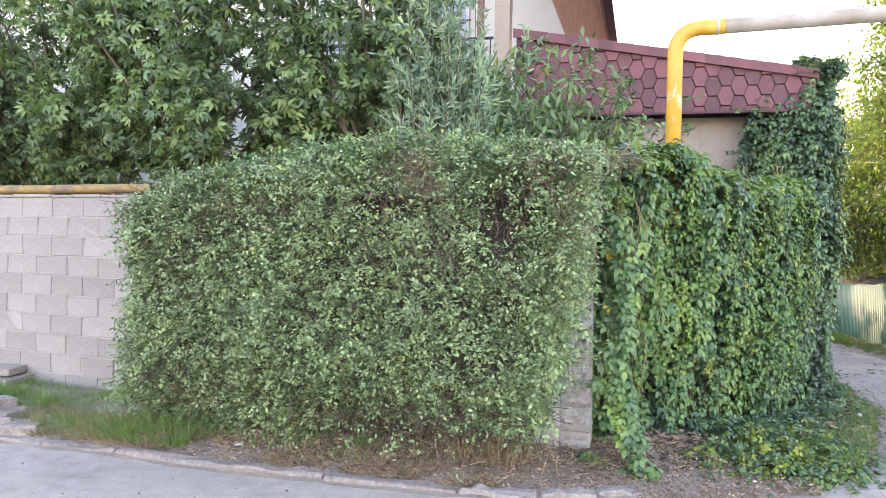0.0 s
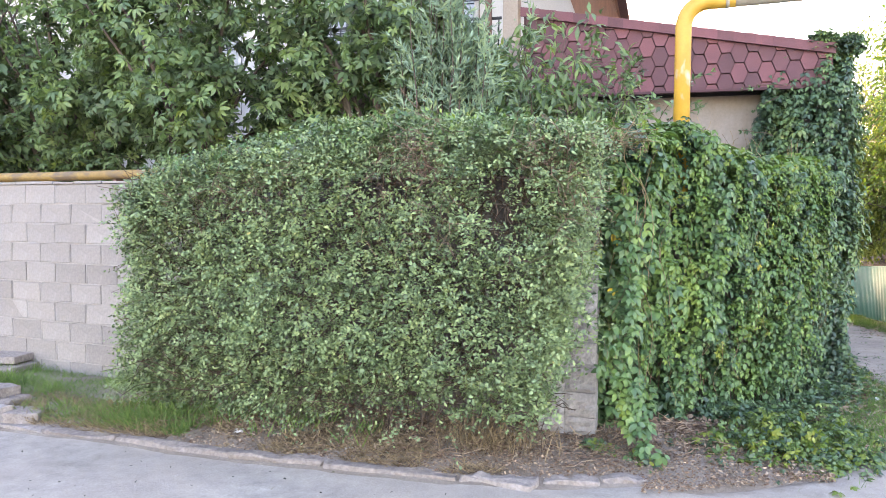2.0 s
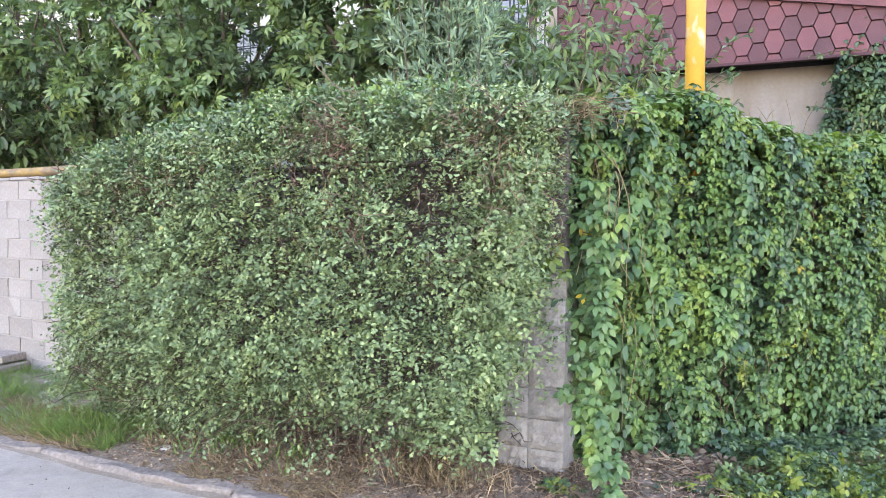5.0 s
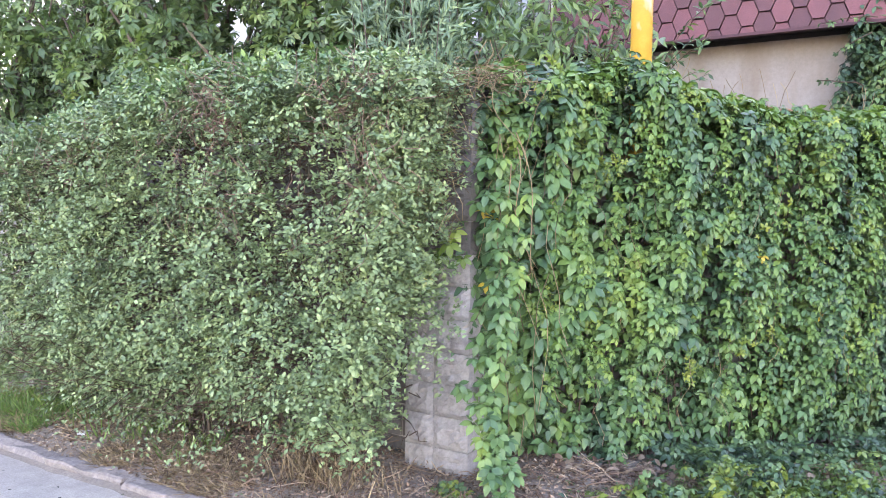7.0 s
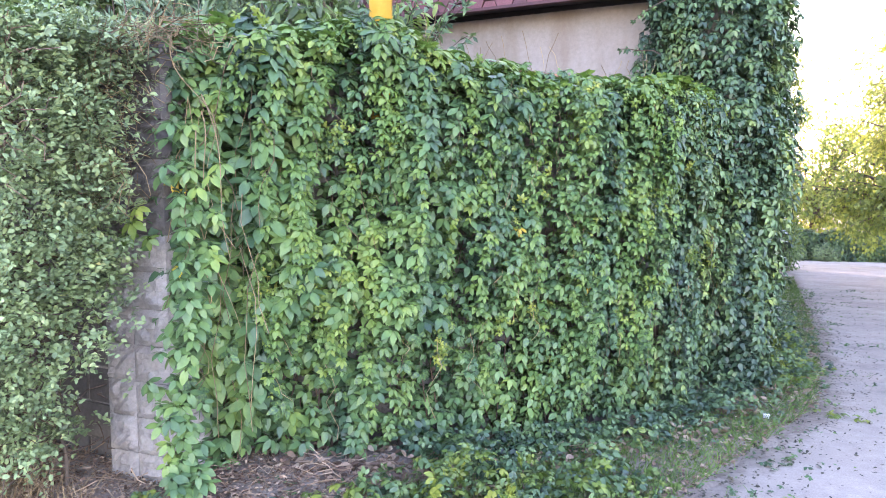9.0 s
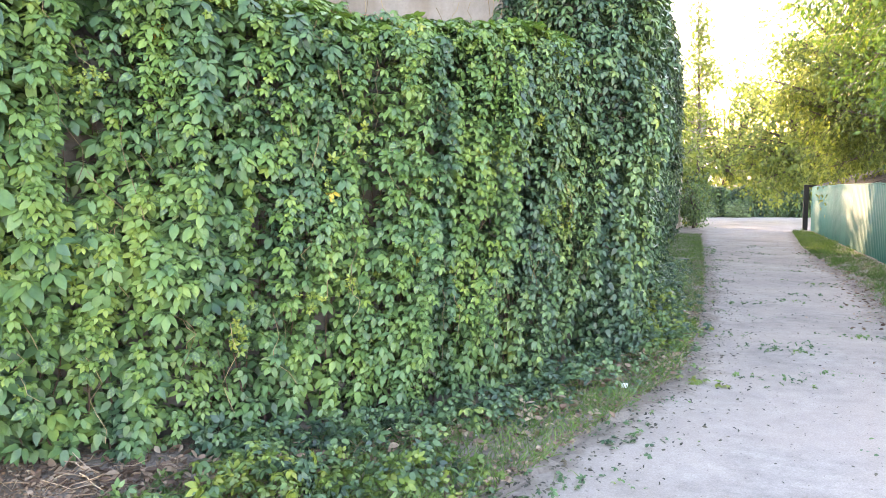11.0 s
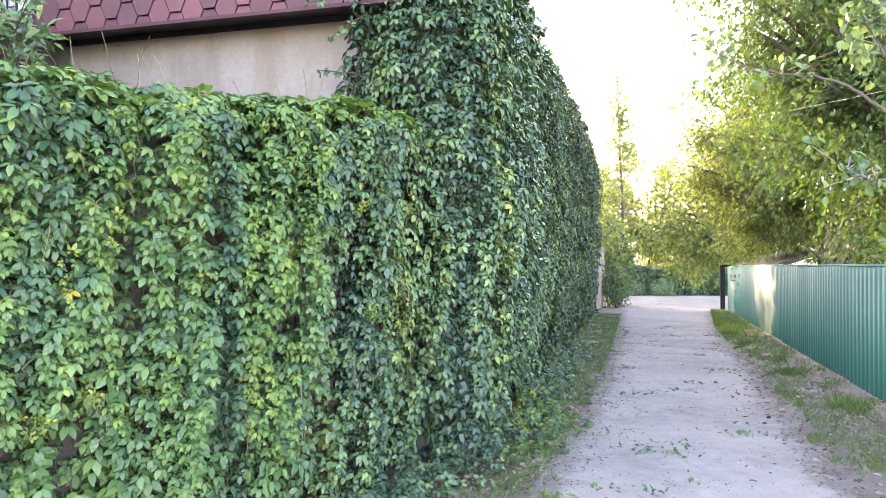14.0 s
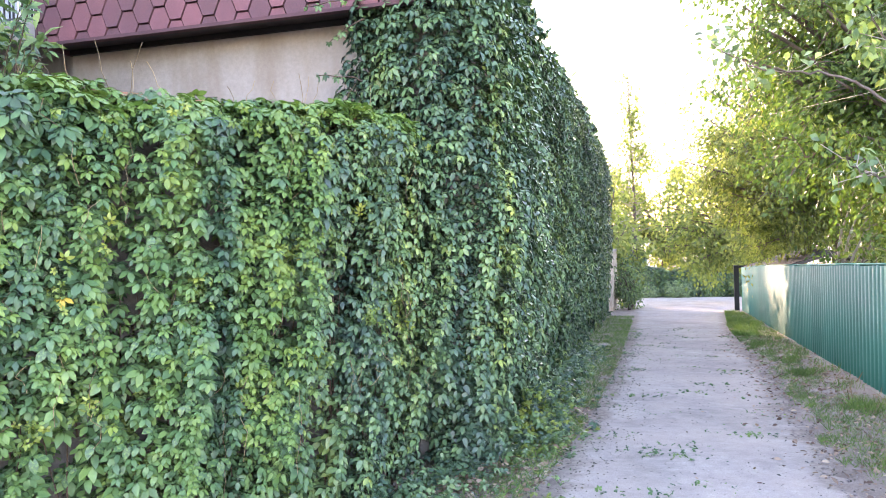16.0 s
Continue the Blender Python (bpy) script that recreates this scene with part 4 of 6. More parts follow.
        for j in range(2, 6):
            leaves.append(scatter(PALMS[0], path[j:j + 1], np.array([[rng.normal(0, 0.5), rng.normal(0, 0.5), -0.6]]), np.array([[0.3, -0.6, 0.6]]), rng.uniform(0.03, 0.055)))
    put("loose_growth", mesh_np("loose_growth", *join(pieces)), M_TWIG, th, "thin loose shoots", False, "stuff")
    put("shoot_leaves", mesh_np("shoot_leaves", *join(leaves)), M_CREEPER, th, "small fresh green leaves", False, "stuff")


creeper_low()
creeper_tall()


# ---- the clipped hedge ----
def build_hedge():
    rng = np.random.default_rng(31)
    th = thing("clipped_hedge", "grey-green clipped hedge with small leaves and a dry patch", "hedge", (-2.3, 5.3, float(gz(-2.3, 5.3))))
    x0, x1, yf, yb = -3.98, -0.36, 4.80, 5.72

    def front(x, z):
        p = np.stack([x, z], 1)
        return yf + 0.07 * fbm(p, 1.6, 1.0) + 0.085 * fbm(p, 5.2, 5.0) + 0.04 * fbm(p, 13.0, 2.0)

    def top(x):
        return np.interp(x, [-4.2, -3.9, -3.6, -3.0, -2.3, -1.4, -0.8, -0.3], [1.68, 1.82, 1.94, 2.09, 2.2, 2.25, 2.24, 2.14]) + 0.035 * fbm(np.stack([x, x * 0], 1), 3.0, 2.0)

    def right(z):
        return np.interp(z, [0.0, 0.3, 0.6, 0.9, 1.2, 1.6, 2.2], [-0.68, -0.6, -0.52, -0.44, -0.35, -0.3, -0.26])
    P, O = [], []

    def add(x, y, z, ox, oy, oz):
        P.append(np.stack([x, y, z], 1))
        O.append(np.stack([np.broadcast_to(v, x.shape) for v in (ox, oy, oz)], 1))
    n = 66000
    z = 0.03 + (2.27 - 0.03) * rng.random(n)
    x = x0 + (right(z) - x0) * rng.random(n)
    ok = (z < top(x)) & (z > 0.03 + 0.15 * sstep(-2.7, -1.9, x) + 0.06 * fbm(np.stack([x, x], 1), 5.0, 1.0))
    x, z = x[ok], z[ok]
    foot = 0.42 * sstep(0.75, 0.05, z) + 0.25 * sstep(0.2, 0.0, top(x) - z) ** 2 + 0.3 * sstep(0.3, 0.0, x - x0) ** 2
    dep = rng.random(len(x)) ** 1.6 * 0.32
    y = front(x, z) + foot + dep
    thin = 0.8 * fbm(np.stack([x, z], 1), 2.4, 11.0) + 0.9 * fbm(np.stack([x, z], 1), 8.0, 3.0)
    dry = np.exp(-(((x + 1.5) / 0.2) ** 2 + ((z - 1.97) / 0.16) ** 2)) + 0.25 * np.exp(-(((x + 1.35) / 0.3) ** 2 + ((z - 1.5) / 0.16) ** 2)) + 0.8 * np.exp(-(((x + 0.62) / 0.16) ** 2 + ((z - 1.98) / 0.12) ** 2)) + 0.5 * np.exp(-(((x + 3.0) / 0.2) ** 2 + ((z - 1.7) / 0.1) ** 2))
    low = sstep(0.5, 0.12, z) * sstep(-2.9, -1.8, x)
    keep = rng.random(len(x)) > np.clip(0.05 + 0.85 * np.clip(thin - 0.1, 0, 0.9) + 0.42 * dry + 0.15 * low + 0.1 * sstep(-1.2, -0.75, x), 0, 0.97)
    # the low corner beside the pillar stays open to the wall behind
    keep &= ~((np.abs(z - 0.65) < 0.28) & (x > -1.0) & (y > 5.25))
    add(x[keep], y[keep], z[keep], 0, -0.9, 0.35)
    n = 24000
    x = rng.uniform(x0, x1, n)
    y = rng.uniform(yf + 0.05, yb, n)
    z = top(x) - rng.random(n) ** 2 * 0.25 - 0.25 * sstep(0.25, 0.0, y - yf) ** 2 + 0.05 * fbm(np.stack([x, y], 1), 4.0, 8.0)
    keep = rng.random(n) > 0.6 * np.exp(-(((x + 1.55) / 0.22) ** 2))* sstep(5.3, 4.9, y)
    add(x[keep], y[keep], z[keep], 0, -0.3, 0.9)
    n = 15000
    z = rng.uniform(0.12, 1.95, n)
    y = rng.uniform(yf + 0.15, yb + 0.4, n)
    x = x0 - 0.06 + 0.3 * sstep(0.4, 0.0, y - yf) ** 2 + 0.09 * fbm(np.stack([y, z], 1), 2.5, 4.0) + 0.05 + rng.random(n) ** 1.6 * 0.3 - 0.12 * sstep(1.2, 0.2, z)
    ok = z < top(x)
    add(x[ok], y[ok], z[ok], -0.9, -0.3, 0.3)
    n = 6000
    z = rng.uniform(0.25, 2.2, n)
    y = rng.uniform(yf + 0.05, 5.5, n)
    x = right(z) - 0.04 + 0.08 * fbm(np.stack([y, z], 1), 3.0, 14.0) - rng.random(n) ** 1.5 * 0.3 - 0.1 * sstep(0.3, 0.0, y - yf) ** 2
    ok = ~((np.abs(z - 0.65) < 0.28) & (y > 5.25))
    add(x[ok], y[ok], z[ok], 0.8, -0.5, 0.3)
    # sprigs that reach across the pillar
    for k in range(165):
        a = np.array([rng.uniform(-0.85, -0.55), rng.uniform(5.2, 5.5), rng.uniform(0.5, 1.0) + 1.15 * rng.random() ** 0.7])
        d = unit(np.array([rng.uniform(0.3, 1.0), rng.uniform(-0.25, 0.15), rng.normal(0, 0.4)])) * rng.uniform(0.1, 0.4)
        m = 26
        q = a + d * rng.random((m, 1)) + rng.normal(0, 0.025, (m, 3))
        q = q[q[:, 0] < -0.3]
        add(q[:, 0], np.minimum(q[:, 1], 5.57), q[:, 2], 0.3, -0.8, 0.4)
    P, O = np.concatenate(P), np.concatenate(O)
    n = len(P)
    # leaves sit in flat sprays on short sprigs, in two rows
    seeds = rng.permutation(n)[:n // 6]
    m = 10
    axis_d = unit(O[seeds] * 0.75 + rng.normal(0, 0.6, (len(seeds), 3)) + np.array([0, 0, 0.05])) * rng.uniform(0.07, 0.17, (len(seeds), 1))
    flat = unit(O[seeds] * 0.55 + rng.normal(0, 0.35, (len(seeds), 3)) + np.array([0, 0, 0.75]))
    wing = unit(np.cross(axis_d, flat))
    along = np.tile(np.linspace(0.05, 1, m), len(seeds))[:, None]
    A = np.repeat(axis_d, m, 0)
    hand = np.tile(np.where(np.arange(m) % 2 == 0, 1.0, -1.0), len(seeds))[:, None]
    Ps = np.repeat(P[seeds] - O[seeds] * 0.05, m, 0) + A * along - np.array([0, 0, 0.035]) * along ** 2 + rng.normal(0, 0.006, (len(A), 3))
    Ds = unit(A) * 0.55 + np.repeat(wing, m, 0) * hand * 0.8 + rng.normal(0, 0.3, A.shape)
    Ns = np.repeat(flat, m, 0) + rng.normal(0, 0.28, A.shape)
    rest = rng.permutation(n)[:n // 7]
    D = np.concatenate([Ds, rng.normal(0, 0.8, (len(rest), 3)) + O[rest] * 0.5 + np.array([0, 0, -0.15])])
    N = np.concatenate([Ns, O[rest] * 0.7 + rng.normal(0, 0.6, (len(rest), 3)) + np.array([0, 0, 0.5])])
    P = np.concatenate([Ps, P[rest]])
    V, F = scatter(leaflet(0.3, 0.1, 4), P, D, N, 0.017 + 0.021 * rng.random(len(P)) ** 1.3)
    put("foliage", mesh_np("foliage", V, F), M_HEDGE, th, "", False, "stuff")
    # fresh larger leaves along the crest, and low sprays
    n = 2400
    x = rng.uniform(-3.7, -0.4, n)
    y = rng.uniform(yf + 0.02, yf + 0.6, n)
    z = top(x) + rng.uniform(-0.1, 0.06, n) - 0.2 * sstep(0.25, 0.0, y - yf) ** 2
    Pc = np.stack([x, y, z], 1)
    crest = len(Pc)
    for k in range(22):
        xx, zz = rng.uniform(-2.8, -0.9), rng.uniform(0.15, 0.45)
        m = 22
        t = rng.random((m, 1))
        Pc = np.concatenate([Pc, np.array([[xx, 5.1, zz]]) + t * np.array([[rng.uniform(-0.3, 0.3), -0.45, -0.12]]) + rng.normal(0, 0.03, (m, 3))])
    n = len(Pc)
    Dc, Nc, Sc = rng.normal(0, 0.6, (n, 3)) + np.array([0, -0.4, 0.25]), rng.normal(0, 0.3, (n, 3)) + np.array([0, -0.3, 0.9]), 0.028 + 0.024 * rng.random(n)
    V, F = scatter(leaflet(0.26, 0.15), Pc[:crest], Dc[:crest], Nc[:crest], Sc[:crest])
    put("crest_growth", mesh_np("crest_growth", V, F), M_CREEPER, th, "fresher larger green leaves", False, "stuff")
    V, F = scatter(leaflet(0.28, 0.15), Pc[crest:], Dc[crest:], Nc[crest:], Sc[crest:] * 0.75)
    put("low_growth", mesh_np("low_growth", V, F), M_HEDGE, th, "", False, "stuff")
    # twigs through the hedge, thick stems at its foot
    pieces = []
    for k in range(2200):
        p0 = np.array([rng.uniform(x0 + 0.15, -0.6), rng.uniform(4.98, 5.5), rng.uniform(0.2, 1.95)])
        d = unit(np.array([rng.normal(0, 0.6), -0.8, rng.normal(0.1, 0.6)]))
        l = rng.uniform(0.15, 0.42)
        h = np.linspace(0, 1, 4)[:, None]
        path = p0 + d * l * h + rng.normal(0, 0.015, (4, 3))
        path[:, 1] = np.maximum(path[:, 1], front(path[:, 0], path[:, 2]) + 0.0)
        pieces.append(tube(path, np.linspace(0.004, 0.0015, 4), 3, False))
    dead, bleached = [], []
    for cx, cz, rx, rz, cnt in ((-1.5, 1.96, 0.24, 0.2, 170), (-1.35, 1.5, 0.5, 0.22, 60), (-0.62, 1.98, 0.2, 0.13, 80), (-0.45, 1.75, 0.14, 0.3, 60), (-3.0, 1.7, 0.35, 0.14, 60), (-2.3, 1.75, 0.5, 0.2, 50)):
        for k in range(cnt):
            a = np.array([cx + rng.normal(0, rx * 0.6), 0, cz + rng.normal(0, rz * 0.6)])
            a[1] = front(a[None, 0], a[None, 2])[0] + rng.uniform(-0.04, 0.14)
            d = unit(np.array([rng.normal(0, 0.8), rng.normal(-0.2, 0.4), rng.normal(0.25, 0.8)]))
            h = np.linspace(-0.5, 0.5, 4)[:, None]
            dead.append(tube(a + d * rng.uniform(0.07, 0.2) * h + rng.normal(0, 0.014, (4, 3)), 0.0023, 3, False))
    for k in range(230):
        a = np.array([rng.uniform(-0.85, -0.32), rng.uniform(5.25, 5.56), rng.uniform(1.35, 2.2)])
        d = unit(np.array([rng.normal(0.3, 0.7), rng.normal(0, 0.2), rng.normal(0, 0.7)])) * rng.uniform(0.1, 0.3)
        h = np.linspace(-0.5, 0.5, 4)[:, None]
        p = a + d * h + rng.normal(0, 0.012, (4, 3))
        p[:, 1] = np.minimum(p[:, 1], 5.58)
        bleached.append(tube(p, 0.002, 3, False))
    put("bleached_wood", mesh_np("bleached_wood", *join(bleached)), M_STRAW, th, "pale dry twigs beside the pillar", False, "stuff")
    put("branchwork", mesh_np("branchwork", *join(pieces)), M_TWIG, th, "brown bare twigs", False, "stuff")
    put("dead_wood", mesh_np("dead_wood", *join(dead)), M_DRYTWIG, th, "reddish-brown dry twigs", False, "stuff")
    for k in range(26):
        x = x0 + 0.25 + (-1.0 - x0) * (k + rng.uniform(-0.3, 0.3)) / 26
        y = rng.uniform(5.35, 5.6)
        h = np.linspace(0, 1, 7)
        path = np.stack([x + np.cumsum(rng.normal(0, 0.03, 7)), y + np.cumsum(rng.normal(-0.01, 0.02, 7)), gz(x, y) - 0.05 + h * rng.uniform(0.7, 1.6)], 1)
        put("stem", mesh_np("stem", *tube(path, np.linspace(rng.uniform(0.007, 0.013), 0.004, 7), 6)), M_BARK, th, "", True)


build_hedge()


# ---- gas pipes ----
def bend_path(a, corner, b, r, n=8):
    a, c, b = np.array(a, float), np.array(corner, float), np.array(b, float)
    u, v = unit(a - c), unit(b - c)
    pts = [a]
    for i in range(n + 1):
        t = i / n
        pts.append((1 - t) ** 2 * (c + u * r) + 2 * t * (1 - t) * c + t * t * (c + v * r))
    return np.array(pts + [b])


def build_pipes():
    th = thing("gas_pipe", "yellow painted gas pipe rising behind the wall and turning overhead", "pipe", (0.22, 6.74, float(gz(0.22, 6.74))))
    p = bend_path((0.22, 6.74, 1.8), (0.22, 6.74, 3.385), (0.62, 6.74, 3.395), 0.22)
    put("riser", mesh_np("riser", *tube(p, 0.066, 18)), M_YELLOW, th, "bright yellow paint, bleached at the bend", True)
    p = bend_path((0.621, 6.74, 3.395), (7.8, 6.74, 3.6), (7.8, 6.74, -0.2), 0.22)
    put("overhead_pipe", mesh_np("overhead_pipe", *tube(p, 0.064, 18)), M_OLDPIPE, th, "faded whitish paint with rusty stains", True)
    for x in (0.56, 3.9):
        zc = 3.395 + (x - 0.62) * 0.0286
        q = np.array([(x - 0.014, 6.74, zc), (x + 0.014, 6.74, zc)])
        put("weld_collar", mesh_np("weld_collar", *tube(q, 0.070, 18)), M_OLDPIPE, th, "", True)
    th = thing("gas_pipe", "dirty ochre gas pipe lying along the block wall", "pipe", (-5.6, 6.3, 2.0))
    a, b = WALL_A + WALL_DIR * 3.3 - WALL_OUT * 0.11, WALL_A + WALL_DIR * 12 - WALL_OUT * 0.11
    z = WALL_TOP + 0.088
    q = np.array([(a.x, a.y, z), *[tuple(a.lerp(b, t / 8)[:2]) + (z + 0.004 * math.sin(t * 2.1),) for t in range(1, 8)], (b.x, b.y, z)])
    put("pipe", mesh_np("pipe", *tube(q, 0.047, 16)), M_DIRTYPIPE, th, "", True)
    for k in range(4):
        c = a.lerp(b, 0.12 + 0.24 * k)
        part("bracket", bm_box(c.x - 0.02, c.x + 0.02, c.y - 0.06, c.y + 0.06, WALL_TOP, z - 0.046), M_RUSTBROWN, th)


build_pipes()


# ---- the house ----
def clip_poly(poly, a, b, c):
    """Keeps the part of a polygon where a x + b z + c >= 0."""
    out = []
    for i, p in enumerate(poly):
        q = poly[(i + 1) % len(poly)]
        dp, dq = a * p[0] + b * p[1] + c, a * q[0] + b * q[1] + c
        if dp >= 0:
            out.append(p)
        if (dp >= 0) != (dq >= 0):
            t = dp / (dp - dq)
            out.append((p[0] + t * (q[0] - p[0]), p[1] + t * (q[1] - p[1])))
    return out


def window(house, x0, x1, z0, z1, y, bars=4):
    w = part("window", bm_box(x0, x1, y - 0.01, y + 0.03, z0, z1), M_GLASS, house, "reflecting glass behind black bars")
    f = 0.06
    for bx in ((x0, x0 + f, z0, z1), (x1 - f, x1, z0, z1), (x0 + f, x1 - f, z0, z0 + f), (x0 + f, x1 - f, z1 - f, z1)):
        part("frame", bm_box(bx[0], bx[1], y - 0.05, y - 0.012, bx[2], bx[3], 0.006), M_WHITEWALL, w, "white frame")
    for k in range(1, bars):
        x = x0 + (x1 - x0) * k / bars
        part("bar", bm_box(x - 0.009, x + 0.009, y - 0.12, y - 0.1, z0 - 0.05, z1 + 0.05), M_BLACKMETAL, w)
    for k in range(1, 4):
        z = z0 + (z1 - z0) * k / 4
        part("bar", bm_box(x0 - 0.05, x1 + 0.05, y - 0.098, y - 0.08, z - 0.009, z + 0.009), M_BLACKMETAL, w)


def build_house():
    h = thing("house", "plastered house with a burgundy hexagon-shingled mansard edge", "house", (0, 12, -0.6))
    # annexe with the mansard edge
    part("wall", bm_box(-1.66, 1.76, 10.22, 10.5, -0.9, 3.3), M_PLASTER, h, "stained grey-beige plaster")
    part("wall", bm_box(-1.66, -1.4, 10.5, 14.0, -0.9, 3.3), M_PLASTER, h)
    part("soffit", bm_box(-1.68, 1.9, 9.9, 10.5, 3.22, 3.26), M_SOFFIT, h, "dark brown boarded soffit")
    # added near-black strip that draws the eave's shade line on the wall
    part("eave_shade_strip", bm_box(-1.66, 1.76, 10.185, 10.217, 3.175, 3.218), M_SOFFIT, h, "dark strip standing in for the shade line under the eave")
    part("beam", bm_box(-5.0, -1.67, 10.5, 10.62, 2.62, 2.78), M_RUSTBROWN, h, "dark red beam")
    part("porch_wall", bm_box(-6.0, -1.67, 10.9, 11.1, -0.9, 3.6), M_PLASTER, h)
    xl, xr, zb = -1.68, 1.95, 3.20

    def ztop(x):
        return 4.33 - (x + 1.87) * (4.33 - 3.70) / 3.45
    fascia = part("mansard", bm_prism([(xl, zb), (xr, zb), (xr, ztop(xr) - 0.03), (xl, ztop(xl) - 0.03)], 9.87, 9.95, "y"), M_SHINGLE_D, h, "dark backing under the shingles")
    w, hh = 0.205, 0.245
    rnd = random.Random(8)
    for c in range(-1, 27):
        for r in range(-1, 6):
            cx, cz = xl + c * 0.75 * w, zb + 0.06 + r * hh + (hh / 2 if c % 2 else 0)
            g = 0.006
            hexa = [(cx + (w / 2 - g) * sx, cz + (hh / 2 - g) * sz) for sx, sz in ((1, 0), (0.5, 1), (-0.5, 1), (-1, 0), (-0.5, -1), (0.5, -1))]
            for a, b, k in ((1, 0, -xl - 0.002), (-1, 0, xr), (0, 1, -zb), (-(4.33 - 3.70) / 3.45, -1, ztop(0) - 0.035)):
                hexa = clip_poly(hexa, a, b, k)
                if len(hexa) < 3:
                    break
            if len(hexa) < 3:
                continue
            clean = [p for i, p in enumerate(hexa) if math.dist(p, hexa[i - 1]) > 0.004]
            if len(clean) < 3:
                continue
            bm = bm_prism(clean, 9.848, 9.868, "y")
            for v in bm.verts:
                # lower edge stands proud, as shingles lap
                if v.co.y < 9.86:
                    v.co.y -= 0.016 * max(0.0, min(1.0, (cz + hh / 2 - v.co.z) / hh)) + rnd.uniform(0, 0.002)
            part("shingle", bm, M_SHINGLE, fascia)
    # sheet-metal drip edge and lapped ridge strips on the sloping top
    part("drip_edge", bm_box(xl - 0.02, xr, 9.83, 9.9, zb - 0.03, zb - 0.002), M_SHINGLE_D, h, "dark metal drip edge")
    part("corner_flashing", bm_box(xl - 0.02, xl - 0.002, 9.83, 10.3, zb - 0.02, ztop(xl)), M_SHINGLE, h)
    ridge = part("roof", bm_prism([(xl - 0.05, ztop(xl - 0.05) - 0.02), (xr, ztop(xr) - 0.02), (xr, ztop(xr) + 0.03), (xl - 0.05, ztop(xl - 0.05) + 0.03)], 9.84, 12.6, "y"), M_SHINGLE_D, h, "burgundy lean-to roof")
    n = 17
    for k in range(n):
        x0, x1 = xl - 0.06 + (xr - xl + 0.06) * k / n, xl - 0.06 + (xr - xl + 0.06) * (k + 1.12) / n
        pts = [(x0, ztop(x0) + 0.032), (x1, ztop(x1) + 0.034), (x1, ztop(x1) + 0.05), (x0, ztop(x0) + 0.042)]
        bm = bm_prism(pts, 9.80, 10.25, "y")
        part("ridge_strip", bm, M_SHINGLE, ridge)
        lip = bm_prism([(x0, ztop(x0) - 0.075), (x1, ztop(x1) - 0.075), (x1, ztop(x1) + 0.045), (x0, ztop(x0) + 0.04)], 9.79 + 0.004 * (k % 2), 9.82, "y")
        part("ridge_strip", lip, M_SHINGLE, ridge)
    # main body
    part("wall", bm_box(-16, -1.66, 13.0, 13.3, -0.9, 7.2), M_WHITEWALL, h, "white plaster, upper storey")
    part("wall", bm_box(-1.66, -0.9, 13.0, 13.3, 3.4, 5.9), M_WHITEWALL, h)
    part("wall", bm_box(-16, -15.7, 13.3, 24, -0.9, 7.2), M_WHITEWALL, h)
    part("wall", bm_box(-1.1, -0.8, 13.3, 24, 3.0, 5.9), M_WHITEWALL, h)
    # steep gable slope with its brown boarded underside
    part("gable_soffit", bm_prism([(-1.62, 7.4), (-0.70, 5.02), (-0.66, 5.02), (-1.58, 7.4)], 10.95, 24, "y"), M_WOOD, h, "brown boarded underside of the gable")
    part("gable_soffit", bm_prism([(-2.3, 7.4), (-1.36, 5.0), (-0.66, 4.9), (-1.5, 7.4)], 12.9, 12.98, "y"), M_WOOD, h, "brown boarded gable lining")
    slope = part("gable_roof", bm_prism([(-1.58, 7.4), (-0.655, 5.0), (-0.52, 5.0), (-1.46, 7.4)], 10.9, 24, "y"), M_SHINGLE_D, h, "burgundy shingled steep slope")
    for k in range(9):
        z = 5.0 + k * 0.27
        x = -0.52 - (z - 5.0) * 0.39
        part("shingle", bm_box(x - 0.13, x + 0.03, 10.86, 10.9, z, z + 0.25, 0.01), M_SHINGLE, slope)
    part("main_roof", bm_prism([(-16.6, 7.2), (-1.5, 7.35), (-4.0, 10.5), (-13, 10.5)], 12.3, 24, "y"), M_SHINGLE_D, h, "dark steep main roof")
    window(h, -9.3, -7.8, 3.6, 5.3, 13.0)
    window(h, -6.2, -4.9, 3.7, 5.5, 13.0)
    window(h, -4.4, -3.1, 4.0, 5.9, 13.0)
    # terrace post and railing
    part("post", bm_box(-2.36, -2.12, 11.6, 11.84, 1.0, 7.0, 0.01), M_FARBRICK, h, "pale brown terrace post")
    rail = part("railing", bm_box(-5.6, -2.4, 11.7, 11.73, 4.74, 4.78), M_BLACKMETAL, h, "black metal railing")
    part("railing_foot", bm_box(-5.6, -2.4, 11.7, 11.73, 3.84, 3.87), M_BLACKMETAL, h)
    for k in range(24):
        x = -5.55 + k * 0.135
        part("baluster", bm_box(x - 0.008, x + 0.008, 11.705, 11.725, 3.87, 4.74), M_BLACKMETAL, rail)
    part("post", bm_box(-2.62, -2.53, 11.5, 11.6, 1.0, 7.0), M_RUSTBROWN, h, "dark brown timber post")
    # front part of the slab is added as a ceiling that darkens the porch
    part("terrace", bm_box(-6.0, -1.7, 10.35, 13.0, 3.4, 3.6), M_PLASTER, h, "plastered terrace slab, brought forward to shade the porch wall")


build_house()


